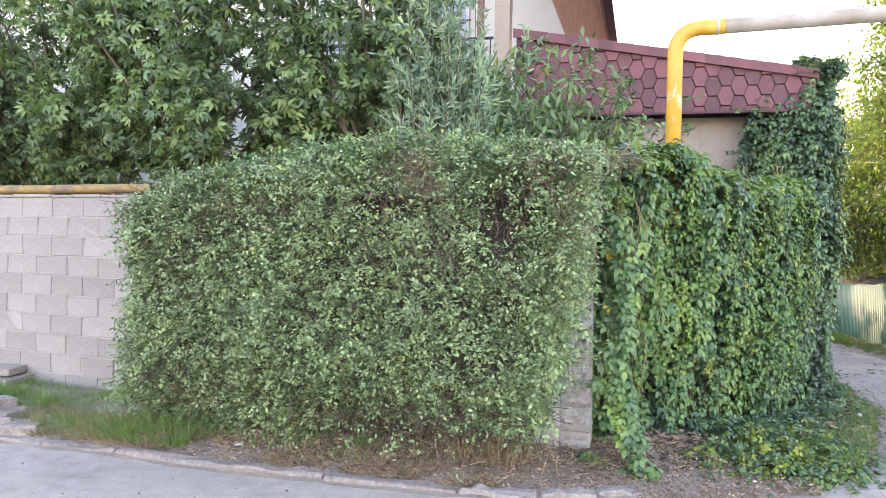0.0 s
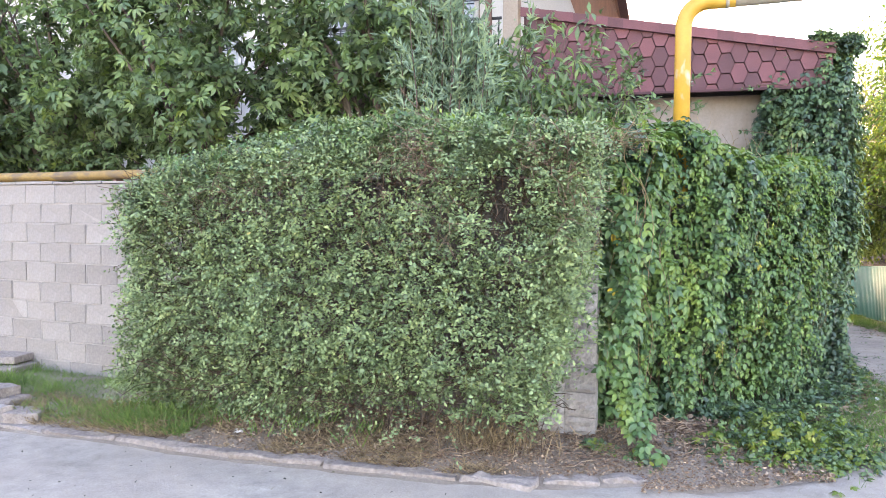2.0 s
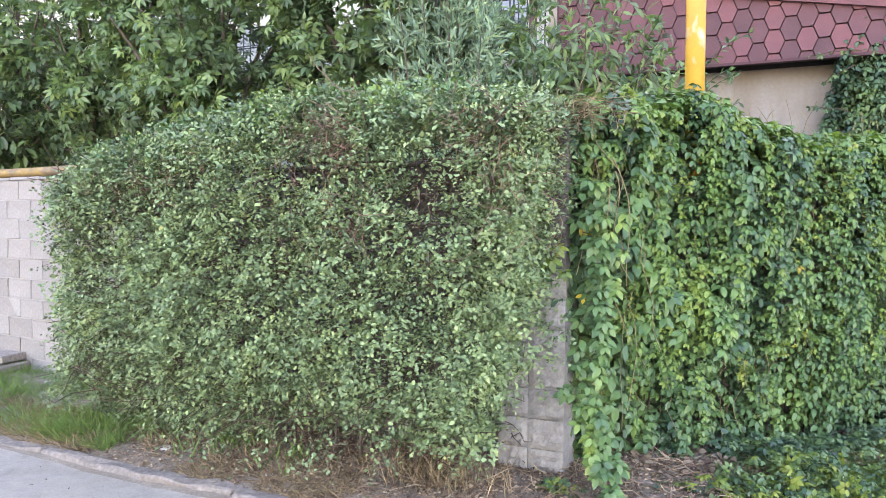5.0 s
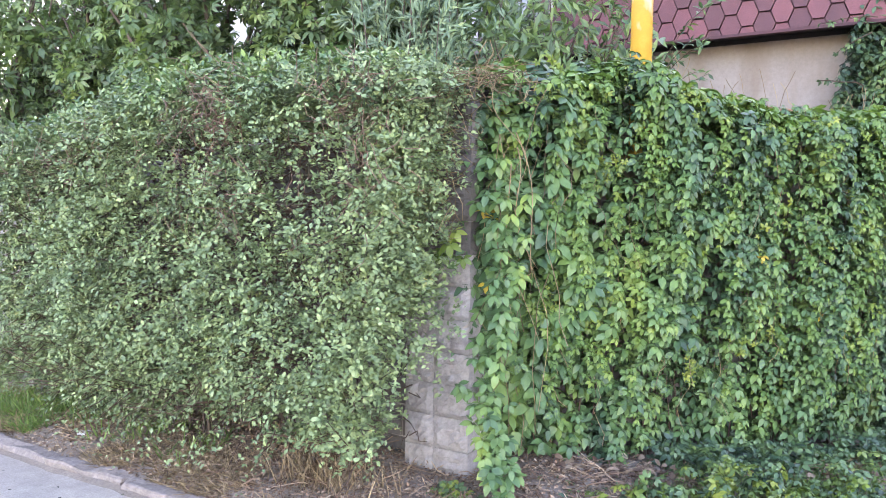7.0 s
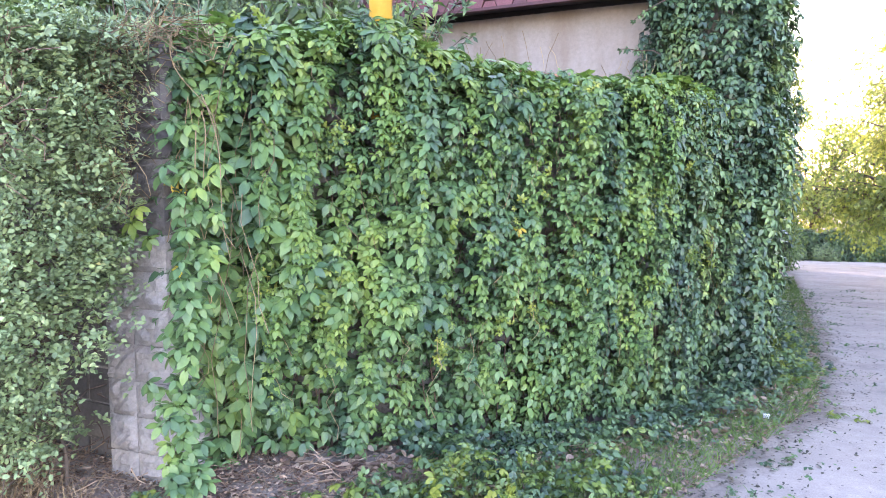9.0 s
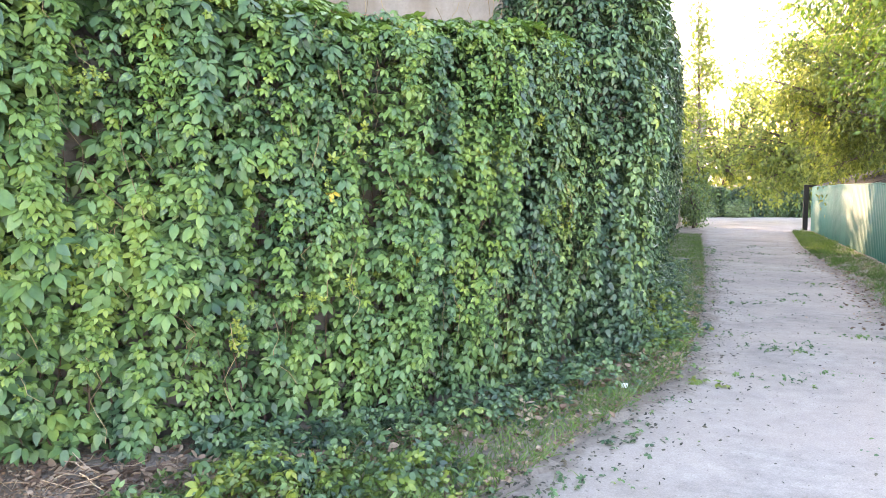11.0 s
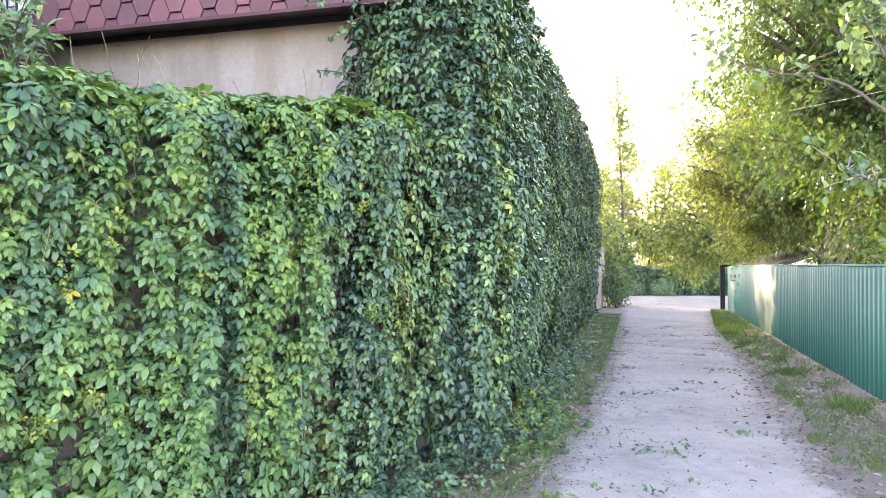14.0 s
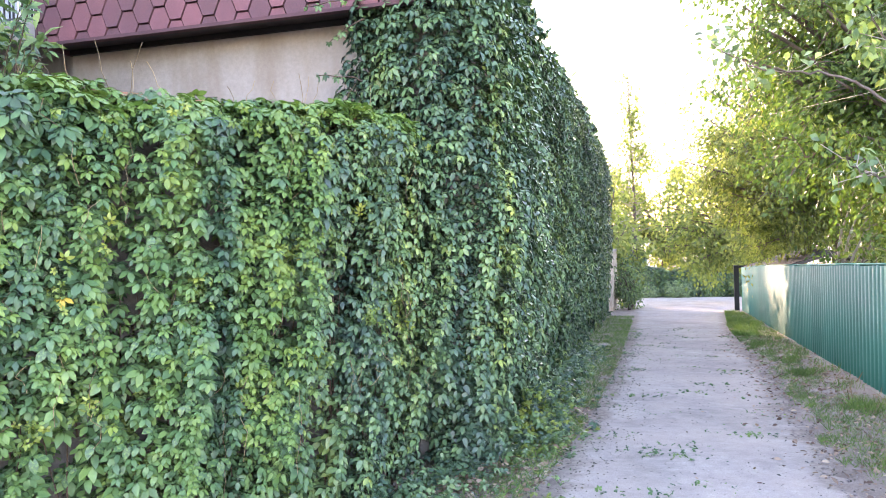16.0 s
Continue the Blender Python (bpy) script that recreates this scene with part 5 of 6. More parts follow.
# ---- trees and shrubs ----
def grow(name, label, category, base, fork, centre, radii, limbs, twigs, leaves, leaf, size, mat, bark, seed, trunk_r=0.12, clump=0.16, droop=0.5, per_twig_len=0.5, hollow=0.35, lean=None):
    """A tree: trunk to the fork, limbs into an uneven crown, twigs on the limbs, leaves in clumps on the twigs."""
    rng = np.random.default_rng(seed)
    base, fork, centre, radii = (np.array(v, float) for v in (base, fork, centre, radii))
    base[2] = float(gz(base[0], base[1])) - 0.05 if base[2] is None or np.isnan(base[2]) else base[2]
    th = thing(name, label, category, tuple(base))
    h = np.linspace(0, 1, 7)[:, None]
    put("trunk", mesh_np("trunk", *tube(base + (fork - base) * h + np.concatenate([np.zeros((1, 3)), rng.normal(0, 0.03, (5, 3)), np.zeros((1, 3))]), np.linspace(trunk_r, trunk_r * 0.65, 7), 10)), bark, th, "", True)
    limb_pieces, twig_pieces, P, D = [], [], [], []
    for k in range(limbs):
        v = unit(rng.normal(0, 1, 3) + np.array([0, 0, 0.25]))
        end = centre + v * radii * rng.uniform(0.6, 1.02)
        mid = (fork + end) / 2 + np.array([0, 0, 0.12 * np.linalg.norm(end - fork)]) * rng.uniform(0.2, 1) + rng.normal(0, 0.12, 3)
        t = np.linspace(0, 1, 9)[:, None]
        path = (1 - t) ** 2 * fork + 2 * t * (1 - t) * mid + t * t * end
        path[1:-1] += rng.normal(0, 0.03, (7, 3))
        limb_pieces.append(tube(path, np.linspace(trunk_r * 0.5, trunk_r * 0.08, 9), 7))
        for j in range(twigs):
            a = rng.uniform(hollow, 1.0)
            i = min(int(a * 8), 7)
            p0 = path[i] + (path[i + 1] - path[i]) * (a * 8 - i)
            d = unit(rng.normal(0, 1, 3) + 0.6 * unit(p0 - centre) + np.array([0, 0, 0.1]))
            l = per_twig_len * rng.uniform(0.5, 1.3)
            tt = np.linspace(0, 1, 5)[:, None]
            tw = p0 + d * l * tt - np.array([0, 0, droop * 0.35 * l]) * tt ** 2
            twig_pieces.append(tube(tw, np.linspace(trunk_r * 0.07, trunk_r * 0.025, 5), 3, False))
            m = leaves
            u = rng.uniform(0.15, 1.05, (m, 1))
            pp = p0 + d * l * u - np.array([0, 0, droop * 0.35 * l]) * u ** 2 + rng.normal(0, clump * 0.5, (m, 3))
            P.append(pp)
            D.append(d * 0.55 + rng.normal(0, 0.55, (m, 3)) - np.array([0, 0, droop]))
    for piece in limb_pieces:
        put("limb", mesh_np("limb", *piece), bark, th, "", True)
    put("branchwork", mesh_np("branchwork", *join(twig_pieces)), bark, th, "", False, "stuff")
    P, D = np.concatenate(P), np.concatenate(D)
    n = len(P)
    N = rng.normal(0, 0.45, (n, 3)) + np.array([0, -0.45, 0.8])
    put("crown", mesh_np("crown", *scatter(leaf, P, D, N, size * rng.uniform(0.65, 1.25, n))), mat, th, "", False, "stuff")
    return th


NAN = float("nan")
LONG = leaflet(0.21, 0.16)
OVAL = leaflet(0.27, 0.12, 4)
WHORL = palmate(0.2, 0.14, (-125, -78, -36, 0, 36, 78, 125), (0.75, 0.9, 1.0, 0.95, 1.0, 0.9, 0.75), 0.3, 4)


def build_trees():
    # cherry-like trees in the garden behind the wall
    grow("cherry_tree", "leafy green cherry tree with long drooping leaves", "tree", (-5.0, 8.3, NAN), (-5.5, 8.25, 2.0), (-5.6, 8.2, 4.0), (2.1, 1.3, 1.95), 24, 14, 10, WHORL, 0.118, M_CHERRY, M_BARK, 41, 0.08, 0.16, 0.45)
    grow("cherry_tree", "leafy green cherry tree with long drooping leaves", "tree", (-3.0, 8.4, NAN), (-3.1, 8.4, 2.0), (-3.2, 8.3, 3.9), (1.8, 1.2, 2.0), 24, 14, 10, WHORL, 0.118, M_CHERRY, M_BARK, 42, 0.08, 0.16, 0.45)
    grow("cherry_tree", "leafy green cherry tree with long drooping leaves", "tree", (-8.3, 9.0, NAN), (-8.2, 9.0, 1.9), (-7.9, 8.9, 4.1), (2.1, 1.5, 2.1), 23, 13, 10, WHORL, 0.118, M_CHERRY, M_BARK, 43, 0.09, 0.16, 0.45)
    # peach-like shrub beside the yellow pipe
    grow("peach_shrub", "green shrub with narrow leaves on arching shoots", "shrub", (-0.95, 8.2, NAN), (-0.95, 8.2, 1.7), (-0.95, 8.0, 2.6), (0.95, 0.6, 1.1), 30, 11, 16, leaflet(0.16, 0.16), 0.13, M_CHERRY, M_BARK, 45, 0.04, 0.07, 0.5)


def build_juniper():
    """Feathery upright sprays."""
    rng = np.random.default_rng(51)
    base = (-2.05, 7.6, float(gz(-2.05, 7.6)) - 0.05)
    th = thing("juniper", "grey-green feathery juniper with upright sprays", "shrub", base)
    stems, P, D = [], [], []
    for k in range(50):
        ang, r = rng.uniform(0, 2 * np.pi), rng.uniform(0.05, 0.8)
        top = rng.uniform(2.7, 4.7) - 0.7 * r
        p0 = np.array([base[0] + 0.1 * np.cos(ang), base[1] + 0.1 * np.sin(ang), base[2]])
        p1 = np.array([base[0] + r * np.cos(ang) * 1.15, base[1] + r * np.sin(ang) * 0.8, top])
        t = np.linspace(0, 1, 8)[:, None]
        path = p0 + (p1 - p0) * t
        path[:, :2] = p0[:2] + (p1[:2] - p0[:2]) * np.sqrt(t)
        path[1:-1] += rng.normal(0, 0.02, (6, 3))
        stems.append(tube(path, np.linspace(0.018, 0.003, 8), 5, False))
        for j in range(34):
            a = rng.uniform(0.38, 1.0)
            q = p0 + (p1 - p0) * a
            q[:2] = p0[:2] + (p1[:2] - p0[:2]) * math.sqrt(a)
            d = unit(rng.normal(0, 0.5, 3) + np.array([np.cos(ang) * 0.4, np.sin(ang) * 0.4, 0.9]))
            l = rng.uniform(0.1, 0.26)
            u = np.linspace(0.1, 1, 11)[:, None]
            P.append(q + d * l * u)
            D.append(d + rng.normal(0, 0.55, (11, 3)))
    put("stem_tangle", mesh_np("stem_tangle", *join(stems)), M_BARK, th, "", False, "stuff")
    P, D = np.concatenate(P), np.concatenate(D)
    n = len(P)
    put("sprays", mesh_np("sprays", *scatter(leaflet(0.12, 0.05, 2), P, D, rng.normal(0, 1, (n, 3)) + np.array([0, -0.6, 0.3]), rng.uniform(0.07, 0.12, n))), M_JUNIPER, th, "", False, "stuff")


def build_arching_shoots():
    """Long thin shoots that arch out of the shrub over the wall."""
    rng = np.random.default_rng(57)
    th = thing("peach_shrub", "thin arching shoots with small pale green leaves", "shrub", (-0.6, 8.1, float(gz(-0.6, 8.1))))
    for k in range(13):
        p0 = np.array([-0.6 + rng.normal(0, 0.05), 8.1 + rng.normal(0, 0.05), float(gz(-0.6, 8.1)) - 0.03])
        tip = np.array([rng.uniform(-0.5, 0.55), rng.uniform(7.4, 8.0), rng.uniform(2.35, 3.25)])
        mid = np.array([(p0[0] + tip[0]) / 2 - 0.2, 8.0, tip[2] - 0.1])
        t = np.linspace(0, 1, 14)[:, None]
        path = (1 - t) ** 2 * p0 + 2 * t * (1 - t) * mid + t * t * tip
        shoot = put("shoot", mesh_np("shoot", *tube(path, np.linspace(0.008, 0.002, 14), 5, False)), M_TWIG, th, "", True)
        m = 46
        u = rng.uniform(0.45, 1.0, (m, 1))
        P = (1 - u) ** 2 * p0 + 2 * u * (1 - u) * mid + u * u * tip
        d = unit(tip - mid)
        put("foliage", mesh_np("foliage", *scatter(leaflet(0.17, 0.12), P, d * 0.7 + rng.normal(0, 0.6, (m, 3)), rng.normal(0, 0.4, (m, 3)) + np.array([0, -0.4, 0.8]), rng.uniform(0.05, 0.09, m))), M_CREEPER, shoot, "", False, "stuff")


build_trees()
build_juniper()
build_arching_shoots()


# ---- lane: fence, shed, far trees ----
FENCE_A, FENCE_B = (5.75, 8.2), (6.95, 36.5)


def fence_height(y):
    return float(np.interp(y, [8, 13.75, 27, 36], [1.5, 1.55, 1.72, 1.76]))


def build_fence():
    th = thing("metal_fence", "green corrugated sheet metal fence along the lane", "fence", (FENCE_A[0], FENCE_A[1], float(gz(*FENCE_A))))
    a, b = np.array(FENCE_A), np.array(FENCE_B)
    length = float(np.linalg.norm(b - a))
    d = (b - a) / length
    nrm = np.array([-d[1], d[0]])
    width = 1.0
    count = int(length / width)
    for k in range(count):
        s = np.linspace(k * width, (k + 1) * width - 0.004, 41)
        ph = (s / 0.2) % 1.0
        off = 0.022 * np.clip(np.interp(ph, [0, 0.3, 0.4, 0.85, 0.95, 1.0], [0, 0, 1, 1, 0, 0]), 0, 1)
        x, y = a[0] + d[0] * s + nrm[0] * off, a[1] + d[1] * s + nrm[1] * off
        mid = a + d * (k + 0.5) * width
        zc = float(gz(mid[0], mid[1]))
        slope = -0.062 if mid[1] > 7 else 0
        z0 = zc + slope * d[1] * (s - (k + 0.5) * width) + 0.05
        z1 = z0 + fence_height(mid[1]) - 0.06 + 0.0 * s
        bot, top = np.stack([x, y, z0], 1), np.stack([x, y, z1], 1)
        back_b, back_t = bot.copy(), top.copy()
        back_b[:, :2] -= nrm * 0.002
        back_t[:, :2] -= nrm * 0.002
        V = np.concatenate([bot, top, back_t, back_b])
        n = len(s)
        F = []
        for q in range(3):
            i = q * n + np.arange(n - 1)
            F += [np.stack([i, i + n, i + n + 1], 1), np.stack([i, i + n + 1, i + 1], 1)]
        put("panel", mesh_np("panel", V, np.concatenate(F)), M_GREENMETAL, th)
    for k in range(0, count + 1, 3):
        p = a + d * k - nrm * 0.05
        z = float(gz(p[0], p[1]))
        part("post", bm_box(p[0] - 0.025, p[0] + 0.025, p[1] - 0.025, p[1] + 0.025, z - 0.2, z + fence_height(p[1]) - 0.03), M_BLACKMETAL, th)
    path = [(a + d * t) for t in np.linspace(0, length - 0.4, 30)]
    V, F = tube(np.array([(p[0], p[1], float(gz(p[0], p[1])) + fence_height(p[1])) for p in path]), 0.02, 4)
    put("top_rail", mesh_np("top_rail", V, F), M_GREENMETAL, th, "dark green capping rail")
    g = (FENCE_B[0] - 0.15, FENCE_B[1] + 0.4)
    z = float(gz(*g))
    gp = thing("gate_post", "black square steel gate post at the fence end", "post", (g[0], g[1], z))
    part("post", bm_box(g[0] - 0.09, g[0] + 0.09, g[1] - 0.09, g[1] + 0.09, z - 0.1, z + 1.85, 0.008), M_BLACKMETAL, gp)
    part("arm", bm_box(g[0] - 0.04, g[0] + 0.5, g[1] - 0.04, g[1] + 0.04, z + 1.75, z + 1.84), M_BLACKMETAL, gp)


def build_shed():
    th = thing("shed", "small shed with an old slate roof behind the fence", "shed", (8.6, 33, -1.95))
    part("wall", bm_box(7.2, 11.0, 31.0, 35.2, -2.3, -0.25), M_PLASTER, th)
    roof = part("roof", bm_prism([(6.95, -0.28), (9.1, 0.42), (11.3, -0.28), (11.3, -0.2), (9.1, 0.5), (6.95, -0.2)], 30.7, 35.5, "y"), M_SLATE, th, "grey slate roof")
    for k in range(9):
        for j in range(2):
            x0 = 6.93 + j * 1.07
            z0 = -0.188 + j * 0.348
            b = bm_box(0, 1.12, 30.7 + k * 0.53, 30.7 + k * 0.53 + 0.5, 0, 0.03)
            bmesh.ops.transform(b, matrix=Matrix.Translation((x0, 0, z0)) @ pose(0, 0, 0, 0, -18.0, 0), verts=b.verts)
            part("slate", b, M_SLATE, roof)


def far_mass(name, label, category, seed, x, y, h, rx, ry, mat, leaf, size, limbs=14, twigs=9, leaves=16, low=0.5):
    z = float(gz(x, y))
    return grow(name, label, category, (x, y, z - 0.05), (x, y, z + h * 0.28), (x, y, z + h * low), (rx, ry, h * (1 - low)), limbs, twigs, leaves, leaf, size, mat, M_BARK, seed, 0.06 + 0.012 * h, 0.28, 0.4, 0.11 * h + 0.3, 0.25)


def build_far():
    # big walnut over the fence, thinner crowns behind
    z = float(gz(9.5, 21))
    grow("walnut_tree", "large walnut tree with sunlit yellow-green leaves", "tree", (10.6, 22, z), (10.4, 22, 1.6), (9.2, 21.5, 5.5), (4.7, 5.5, 5.6), 145, 21, 62, leaflet(0.25, 0.12, 2), 0.135, M_WALNUT, M_BARK, 61, 0.22, 0.34, 0.5, 1.0, 0.3)
    grow("walnut_tree", "tall walnut tree beside the lane, yellow-green leaves", "tree", (9.8, 33, float(gz(9.8, 33))), (9.6, 33, 1.5), (8.6, 33, 4.2), (4.0, 4.5, 4.6), 64, 18, 52, leaflet(0.26, 0.12, 2), 0.155, M_FARLEAF, M_BARK, 62, 0.2, 0.4, 0.5, 1.1, 0.3)
    grow("walnut_tree", "spreading walnut tree beyond the lane's end", "tree", (9.5, 47, float(gz(9.5, 47))), (9.5, 47, 0.5), (8.0, 47, 3.0), (5.0, 4.0, 5.4), 56, 16, 22, leaflet(0.3, 0.12, 2), 0.24, M_FARLEAF, M_BARK, 63, 0.2, 0.5, 0.5, 1.3, 0.3)
    # pale bare-limbed tree by the fence
    rng = np.random.default_rng(64)
    b = (7.05, 21.0, float(gz(7.05, 21.0)))
    th = thing("pear_tree", "half-bare fruit tree with pale crooked branches", "tree", b)
    pieces, P = [], []
    for k in range(6):
        e = np.array([b[0] + rng.uniform(-0.1, 1.6), b[1] + rng.uniform(-1.0, 0.6), rng.uniform(1.35, 2.5)])
        m = np.array([b[0] + rng.normal(-0.05, 0.12), b[1] - 0.2, rng.uniform(0.9, 1.5)])
        t = np.linspace(0, 1, 10)[:, None]
        path = (1 - t) ** 2 * np.array(b) + 2 * t * (1 - t) * m + t * t * e + np.cumsum(rng.normal(0, 0.07, (10, 3)), 0) * t
        pieces.append(tube(path, np.linspace(0.045, 0.008, 10), 6))
        for j in range(7):
            q = path[rng.integers(4, 10)]
            tt = np.linspace(0, 1, 5)[:, None]
            tw = q + unit(rng.normal(0, 1, 3)) * rng.uniform(0.3, 0.7) * tt + rng.normal(0, 0.02, (5, 3))
            pieces.append(tube(tw, np.linspace(0.012, 0.004, 5), 4, False))
            P.append(tw[-1] + rng.normal(0, 0.2, (26, 3)))
    put("branchwork", mesh_np("branchwork", *join(pieces)), M_PALEBARK, th, "pale grey crooked limbs", True, "stuff")
    P = np.concatenate(P)
    put("leaves", mesh_np("leaves", *scatter(OVAL, P, rng.normal(0, 0.6, P.shape) - np.array([0, 0, 0.5]), rng.normal(0, 0.4, P.shape) + np.array([0, 0, 0.8]), rng.uniform(0.08, 0.14, len(P)))), M_WALNUT, th, "", False, "stuff")
    # a fruit tree close behind the fence, one limb out over the lane
    rng = np.random.default_rng(65)
    b = np.array((7.2, 12.4, float(gz(7.2, 12.4)) - 0.05))
    th = thing("quince_tree", "quince tree behind the fence, one grey limb over the lane", "tree", tuple(b))
    fork = np.array((6.75, 12.75, 1.85))
    t = np.linspace(0, 1, 7)[:, None]
    put("trunk", mesh_np("trunk", *tube(b + (fork - b) * t + np.array([0.12, 0, 0]) * np.sin(t * 3.1), np.linspace(0.08, 0.055, 7), 9)), M_BARK, th, "", True)
    P, D, twigs = [], [], []
    for bends, r in ((((6.1, 13.0, 2.35), (5.64, 13.16, 2.8), (5.39, 13.22, 2.97), (4.93, 13.32, 3.07), (4.51, 13.38, 3.18), (4.31, 13.4, 3.34), (4.2, 13.42, 3.48)), 0.026), (((6.2, 13.0, 1.82), (5.76, 13.13, 1.87), (5.56, 13.19, 1.94), (5.4, 13.23, 2.1)), 0.024), (((6.3, 13.0, 2.6), (5.9, 13.1, 3.1), (5.66, 13.16, 3.6), (5.55, 13.1, 4.1)), 0.03), (((7.0, 12.9, 2.8), (7.2, 13.1, 3.8), (7.1, 13.0, 4.6)), 0.04), (((6.5, 13.0, 2.6), (6.1, 13.2, 3.3), (6.0, 13.3, 4.2)), 0.03)):
        pts = np.array([fork] + list(bends))
        u = np.linspace(0, len(pts) - 1, 5 * len(pts))
        path = np.stack([np.interp(u, np.arange(len(pts)), pts[:, i]) for i in range(3)], 1)
        path[1:-1] = (path[:-2] + 2 * path[1:-1] + path[2:]) / 4 + rng.normal(0, 0.012, (len(path) - 2, 3))
        put("limb", mesh_np("limb", *tube(path, np.linspace(r * 0.75, r * 0.16, len(path)), 7)), M_BARK, th, "crooked grey limb", True)
        for j in range(9 if r == 0.04 else 12):
            a = path[int(rng.integers(len(path) // 2, len(path)))] if not (r == 0.026 and j < 5) else path[-1 - int(rng.integers(0, 6))]
            d = unit(rng.normal(0, 1, 3) + np.array([-0.3, 0, 0.5])) * rng.uniform(0.1, 0.3)
            tw = a + d * np.linspace(0, 1, 4)[:, None]
            twigs.append(tube(tw, 0.005, 4, False))
            m = 5 if bends[-1][2] < 3.6 else 16
            P.append(tw[-1] + rng.normal(0, 0.06, (m, 3)))
            D.append(rng.normal(0, 0.6, (m, 3)) + np.array([0, 0, -0.5]))
    put("branchwork", mesh_np("branchwork", *join(twigs)), M_PALEBARK, th, "", False, "stuff")
    P, D = np.concatenate(P), np.concatenate(D)
    put("leaves", mesh_np("leaves", *scatter(leaflet(0.34, 0.2), P, D, rng.normal(0, 0.5, P.shape) + np.array([0, -0.3, 0.8]), rng.uniform(0.09, 0.14, len(P)))), M_CHERRY, th, "broad dull green leaves", False, "stuff")
    # undergrowth over the fence
    for k, (x, y, h) in enumerate(((7.4, 13.5, 2.5), (7.5, 15.8, 2.3), (7.6, 18.5, 2.6), (7.7, 21.0, 2.3))):
        far_mass("bush", "olive-green bush behind the metal fence", "bush", 70 + k, x + 0.5, y, h, 1.0, 1.2, M_WALNUT, OVAL, 0.12, 12, 9, 14, 0.6)
    # trees past the end of the creeper wall
    for k, (x, y, h, rx, ry, mt) in enumerate(((1.3, 41, 7.0, 1.9, 2.4, M_FARLEAF), (-0.8, 47, 8.5, 2.8, 2.6, M_FARLEAF), (4.4, 63, 12, 4.2, 3.0, M_FARLEAF), (0.5, 65, 11.5, 4.0, 3.0, M_FARLEAF), (-1.5, 60, 10.5, 3.4, 3.0, M_FARLEAF), (11, 66, 7.0, 4.2, 3.4, M_FARLEAF), (18, 58, 9, 5, 4, M_FARLEAF), (-8, 66, 9, 5, 4, M_FARLEAF))):
        far_mass("lime_tree", "yellow-green leafy tree at the far end of the lane", "tree", 80 + k, x, y, h, rx, ry, mt, OVAL, 0.26, 28 if k else 13, 12, 26 if k else 14, 0.52)
    # a thin sparse conifer against the sky: a mast with tiers of level twigs
    rng = np.random.default_rng(95)
    b = np.array((2.45, 52.0, float(gz(2.45, 52.0)) - 0.05))
    th = thing("larch_tree", "thin sparse tall larch against the pale sky", "tree", tuple(b))
    h = np.linspace(0, 1, 12)[:, None]
    mast = b + np.array([0.1, 0, 11.2 - b[2]]) * h + np.array([0.12, 0, 0]) * np.sin(h * 5)
    put("trunk", mesh_np("trunk", *tube(mast, np.linspace(0.14, 0.03, 12), 7)), M_BARK, th, "", True)
    twigs, P = [], []
    for k in range(170):
        a = rng.uniform(0.3, 0.97)
        q = np.array([np.interp(a, h[:, 0], mast[:, i]) for i in range(3)])
        ang = rng.uniform(0, 2 * np.pi)
        l = (3.0 * (1 - a) + 0.5) * rng.uniform(0.4, 1.1)
        t = np.linspace(0, 1, 6)[:, None]
        tw = q + np.array([np.cos(ang), np.sin(ang), 0.15]) * l * t + np.array([0, 0, 0.25 * l]) * t ** 2 + rng.normal(0, 0.03, (6, 3))
        twigs.append(tube(tw, np.linspace(0.035, 0.012, 6), 4, False))
        m = int(8 + 18 * l)
        P.append(tw[rng.integers(2, 6, m)] + rng.normal(0, 0.2, (m, 3)))
    put("branchwork", mesh_np("branchwork", *join(twigs)), M_PALEBARK, th, "pale thin level branches", False, "stuff")
    P = np.concatenate(P)
    put("crown", mesh_np("crown", *scatter(OVAL, P, rng.normal(0, 0.7, P.shape), rng.normal(0, 0.5, P.shape) + np.array([0, 0, 0.8]), rng.uniform(0.13, 0.24, len(P)))), M_FARLEAF, th, "", False, "stuff")
    # dark clipped hedge across the far end
    rng = np.random.default_rng(66)
    n = 5000
    x = rng.uniform(-3, 14, n)
    y = 58 + 0.3 * fbm(np.stack([x, x * 0], 1), 0.9, 1.0) + rng.random(n) * 0.5
    hh = 2.0 + 0.35 * fbm(np.stack([x, x * 0], 1), 0.6, 5.0) + np.where(x < 3.2, 0.9, 0)
    zz = gz(x, y) + rng.random(n) * hh
    P = np.stack([x, y, zz], 1)
    th = thing("far_hedge", "dark green ivy-covered hedge closing the lane", "hedge", (5, 58.3, float(gz(5, 58.3))))
    O = np.tile(np.array([[0, -1.0, 0]]), (n, 1))
    put("foliage", mesh_np("foliage", *shingle(P, O, 0.26 + 0.14 * rng.random(n), rng, 0.9, 0.55, PALMS_MIN)), M_CREEPER_D, th, "", False, "stuff")
    part("core", bm_box(-3, 14, 58.5, 58.9, -4.0, -1.9), M_SOIL, th)
    for k, (x, y, h) in enumerate(((5.2, 56.8, 1.1), (3.0, 56.6, 0.7), (2.5, 38.0, 2.4), (2.55, 40.5, 2.8))):
        far_mass("bush", "grey-green rounded bush by the lane", "bush", 100 + k, x, y, h, 0.55 if y < 50 else 0.9, 0.7, M_HEDGE if y > 50 else M_CHERRY, OVAL, 0.13, 16, 8, 12, 0.5)
